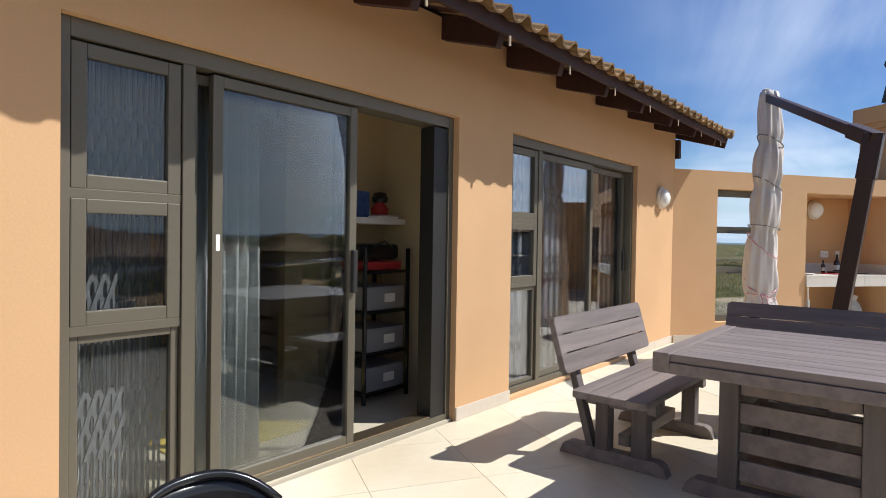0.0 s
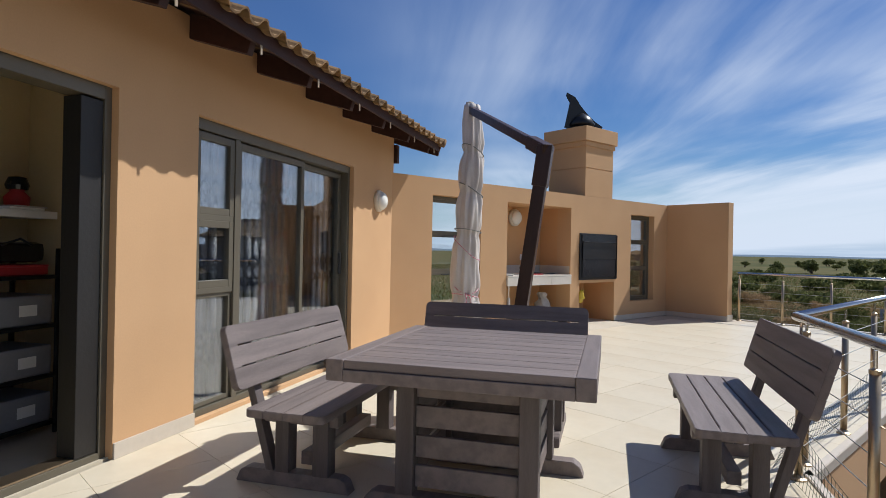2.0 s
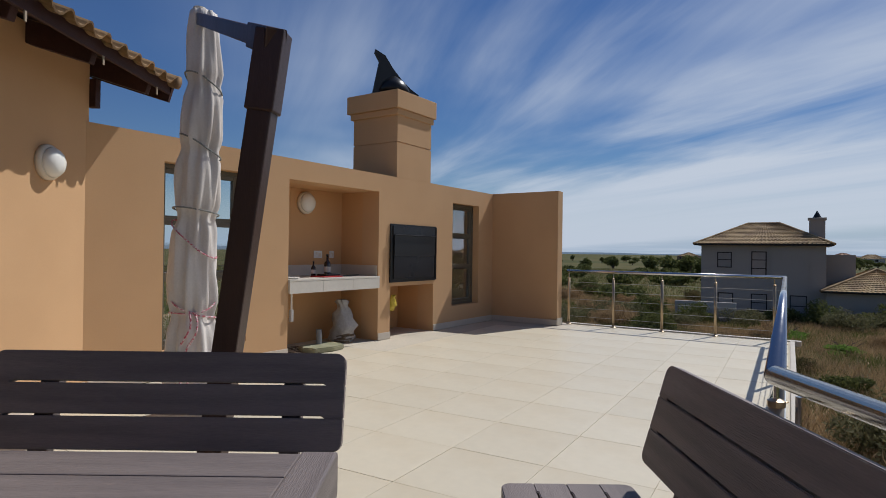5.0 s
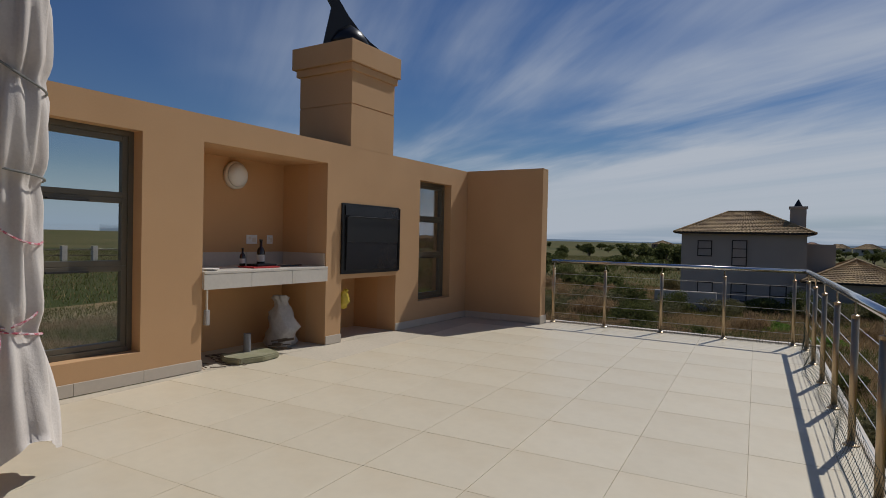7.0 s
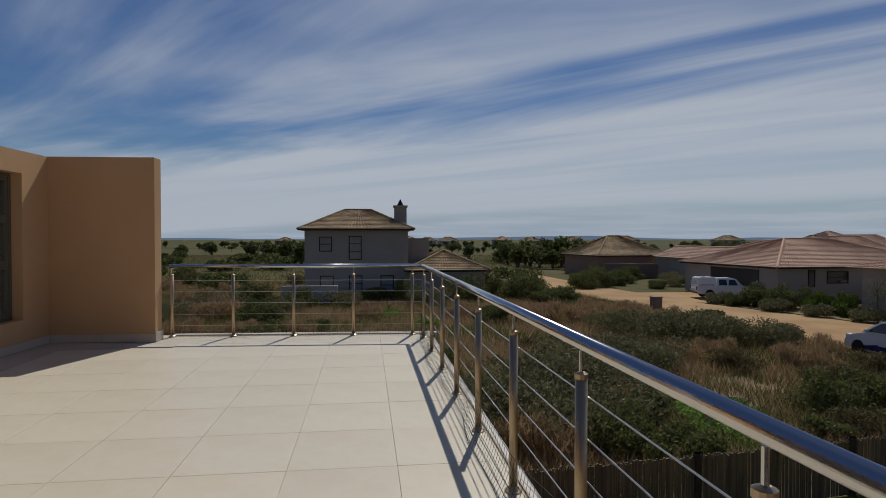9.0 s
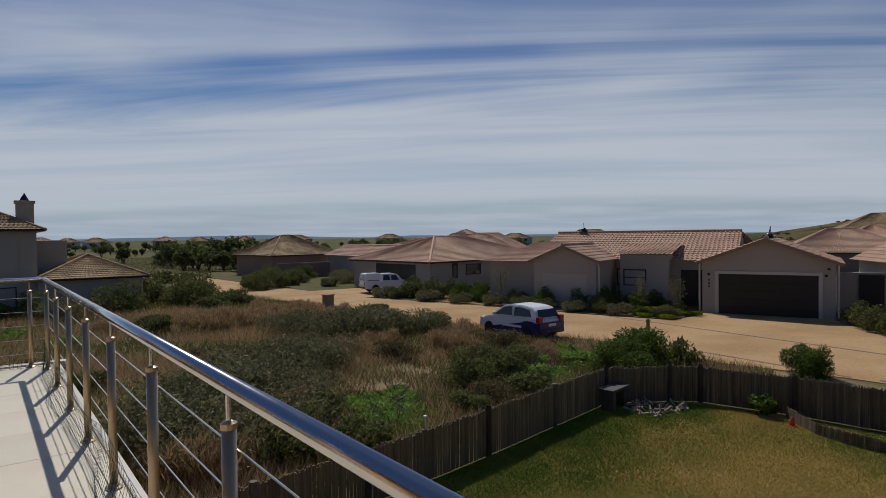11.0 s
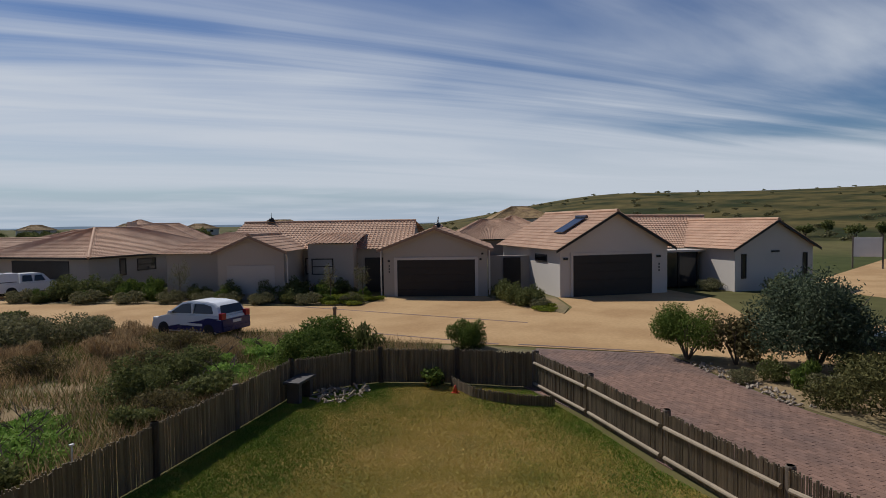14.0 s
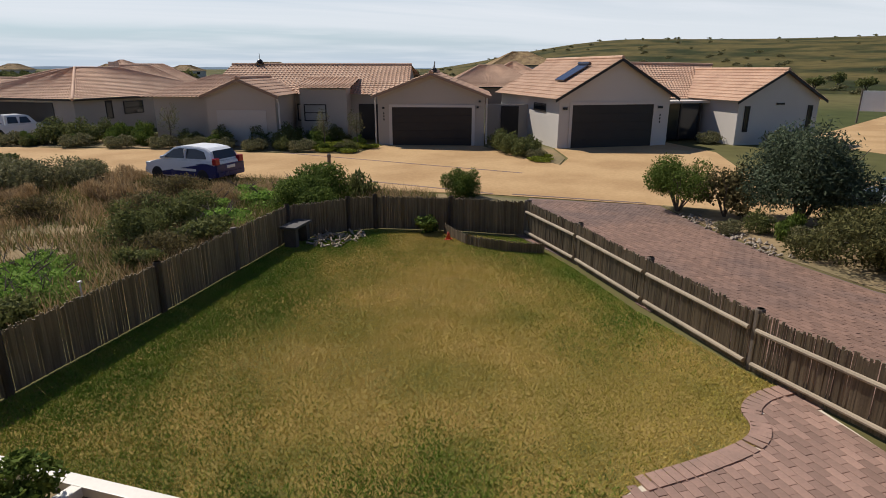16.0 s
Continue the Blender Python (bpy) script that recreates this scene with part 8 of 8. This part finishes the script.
def plastic_chair(m):
    """A moulded black chair: curved back, seat shell and four splayed legs."""
    t = thing("plastic_chair", m, "glossy black moulded plastic chair on the terrace", "chair")
    n = 18
    vs, fs = [], []
    for i in range(9):
        v = i / 8
        for k in range(n + 1):
            u = k / n * 2 - 1
            hh = 0.76 - 0.10 * abs(u) ** 3
            z = 0.42 + (hh - 0.42) * v
            w = 0.24 - 0.02 * v
            vs.append((u * w, 0.20 + 0.06 * v - 0.10 * u * u, z))
    for i in range(8):
        for k in range(n):
            a = i * (n + 1) + k
            fs.append((a, a + 1, a + n + 2, a + n + 1))
    b = raw("backrest", vs, fs, PLASTIC_BLACK, t, smooth=True)
    so = b.modifiers.new("thickness", "SOLIDIFY")
    so.thickness = 0.022
    part("rim", tube([(u / 9 * 0.225, 0.26 - 0.10 * (u / 9) ** 2, 0.765 - 0.10 * abs(u / 9) ** 3) for u in range(-9, 10)], 0.014, 8), PLASTIC_BLACK, t, smooth=True)
    part("seat", box((-0.23, -0.22, 0.40), (0.23, 0.22, 0.43), 0.014), PLASTIC_BLACK, t)
    for sx in (-1, 1):
        for sy in (-1, 1):
            part("leg", tube([(sx * 0.19, sy * 0.18, 0.40), (sx * 0.23, sy * 0.23, 0.0)], [0.022, 0.016], 8), PLASTIC_BLACK, t)
    return t


plastic_chair(Matrix.Translation((1.22, -0.04, -0.0)) @ Matrix.Scale(0.92, 4) @ Matrix.Rotation(radians(124.3), 4, "Z"))

# things in the room behind the open door
rack = thing("storage_rack", HM @ pose(0.03, 0.95, 0.012), "black four-tier storage rack with grey plastic crates", "rack")
for z in (0.06, 0.37, 0.70, 1.02):
    part("shelf", box((-0.25, -0.22, z), (0.25, 0.20, z + 0.025), 0.006), PLASTIC_BLACK, rack)
for sx in (-0.24, 0.24):
    for sy in (-0.21, 0.19):
        part("upright", tube([(sx, sy, 0), (sx, sy, 1.22)], 0.018, 8), PLASTIC_BLACK, rack)
for z in (0.087, 0.397, 0.727):
    cr = thing("crate", HM @ pose(0.03, 0.95, 0.012 + z), "grey translucent plastic storage crate on the rack", "crate", "crates on the rack")
    part("tub", box((-0.21, -0.20, 0), (0.21, 0.18, 0.19), 0.012), CRATE, cr)
    part("contents_label", box((-0.02, -0.2035, 0.06), (0.10, -0.2015, 0.13)), WHITE, cr, "white paper label")
rb = thing("box_file", HM @ pose(0.02, 0.92, 1.06), "flat red card box lying on the rack", "box")
part("base", box((-0.2, -0.15, 0), (0.2, 0.15, 0.05), 0.004), RED, rb)
part("lid", box((-0.203, -0.153, 0.05), (0.203, 0.153, 0.065), 0.004), RED, rb)
bg = thing("bag", HM @ pose(0.02, 0.93, 1.14), "dark folded fabric bag on the rack", "bag")
part("body", box((-0.2, -0.14, 0), (0.2, 0.14, 0.13), 0.04), PLASTIC_BLACK, bg)
part("strap", tube([(-0.1, -0.14, 0.11), (0.0, -0.17, 0.15), (0.1, -0.14, 0.11)], 0.008, 6), BLACK, bg)
ws = thing("wall_shelf", HM @ pose(0.06, 1.03, 1.43), "white floating wall shelf", "shelf")
part("board", box((-0.30, -0.17, 0), (0.30, 0.168, 0.05), 0.004), WHITE, ws)
bk = thing("magazine", HM @ pose(-0.07, 0.95, 1.482, 0, 0, 5), "upright magazine with a blue printed cover", "magazine")
part("pages", box((-0.08, -0.01, 0), (0.08, 0.01, 0.21), 0.002), WHITE, bk)
part("cover", box((-0.082, -0.013, 0), (0.082, -0.0105, 0.212)), BLUE, bk, "blue printed cover")
tb = thing("toy", HM @ pose(0.14, 0.95, 1.482), "small red and black soft toy shape on the shelf", "toy")
part("body", lathe([(0.03, 0), (0.07, 0.03), (0.075, 0.08), (0.04, 0.12), (0.055, 0.16), (0.02, 0.2)], 16), RED, tb, smooth=True)
part("cap", lathe([(0.06, 0.13), (0.07, 0.16), (0.05, 0.21), (0.01, 0.22)], 16), PLASTIC_BLACK, tb)
pp = thing("papers", HM @ pose(0.12, 0.92, 1.4805), "untidy stack of papers on the shelf", "papers")
part("sheet", box((-0.12, -0.09, 0), (0.12, 0.09, 0.014), 0.002), WHITE, pp)
part("sheet", box((-0.10, -0.10, 0.0145), (0.13, 0.07, 0.024), 0.002), SACK, pp)
rug = part("rug", box((-1.7, 0.6, 0.0125), (-0.5, 1.7, 0.022), 0.003), YELLOW)
rug.matrix_basis = HM
tagged(rug, "flat mustard yellow rug on the room floor", "rug")


# ---------------------------------------------------------------- floor tiles, last
TW_, TL_ = 0.61, 0.655
tm = bpy.data.meshes.new("floor_tile")
tbm = box((0.0013, 0.0013, -0.012), (TW_ - 0.0013, TL_ - 0.0013, 0.0), 0.0015)
tbm.to_mesh(tm)
tbm.free()
tm.materials.append(TILE)
TM = Matrix.Translation((0.36, 7.36, 0)) @ Matrix.Rotation(radians(3.75), 4, "Z")
inner = [tuple(house_pt(-7.0, 0.0).xy), tuple(house_pt(4.56, 0.0).xy), (-3.99, 5.07), (-3.99, 12.0), (-2.75, 12.0), (-2.75, 12.44), (C1.x + 0.06, 12.44), (C2.x + 0.06, C2.y), tuple((C3 + Vector((0.05, 0.03, 0))).xy)]
rest_v, rest_f = [], []
cut_tiles = []
tile_count = 0
for i in range(-14, 9):
    for j in range(-20, 9):
        cs = [TM @ Vector((i * TW_ + a * TW_, j * TL_ + 0.42 + b * TL_, 0)) for a, b in ((0, 0), (1, 0), (1, 1), (0, 1))]
        ins = [in_poly(c.x, c.y, inner) for c in cs]
        mid = sum(cs, Vector()) / 4
        if all(ins) and mid.y > 0.6 and tile_count < 300:
            ob = new("floor_tile", tm)
            ob.parent = floor
            rng = random.Random(i * 97 + j)
            ob.matrix_basis = TM @ Matrix.Translation((i * TW_, j * TL_ + 0.42, rng.uniform(-0.0006, 0.0006)))
            tile_count += 1
        elif any(ins) or in_poly(mid.x, mid.y, inner):
            cut_tiles.append((i, j))
for upper in (True, False):
    cb = bmesh.new()
    for i, j in cut_tiles:
        if ((TM @ Vector(((i + 0.5) * TW_, (j + 0.5) * TL_ + 0.42, 0))).y > C2.y - 0.1) == upper:
            box((i * TW_ + 0.0013, j * TL_ + 0.42 + 0.0013, -0.012), ((i + 1) * TW_ - 0.0013, (j + 1) * TL_ + 0.42 - 0.0013, -0.0005), bm=cb)
    bmesh.ops.transform(cb, matrix=TM, verts=cb.verts[:])
    for k, ((x0, y0), (x1, y1)) in enumerate(zip(inner, inner[1:] + inner[:1])):
        if k in (3, 4) or k == (7 if upper else 6):
            continue                                   # the wing wall's foot, and the rail line of the other half
        d = Vector((x1 - x0, y1 - y0, 0)).normalized()
        out = Vector((-d.y, d.x, 0))
        bmesh.ops.bisect_plane(cb, geom=cb.verts[:] + cb.edges[:] + cb.faces[:], plane_co=(x0, y0, 0), plane_no=out, clear_outer=True)
    cut = part("cut_tiles", cb, TILE, floor)
    cut["kind"] = "stuff"
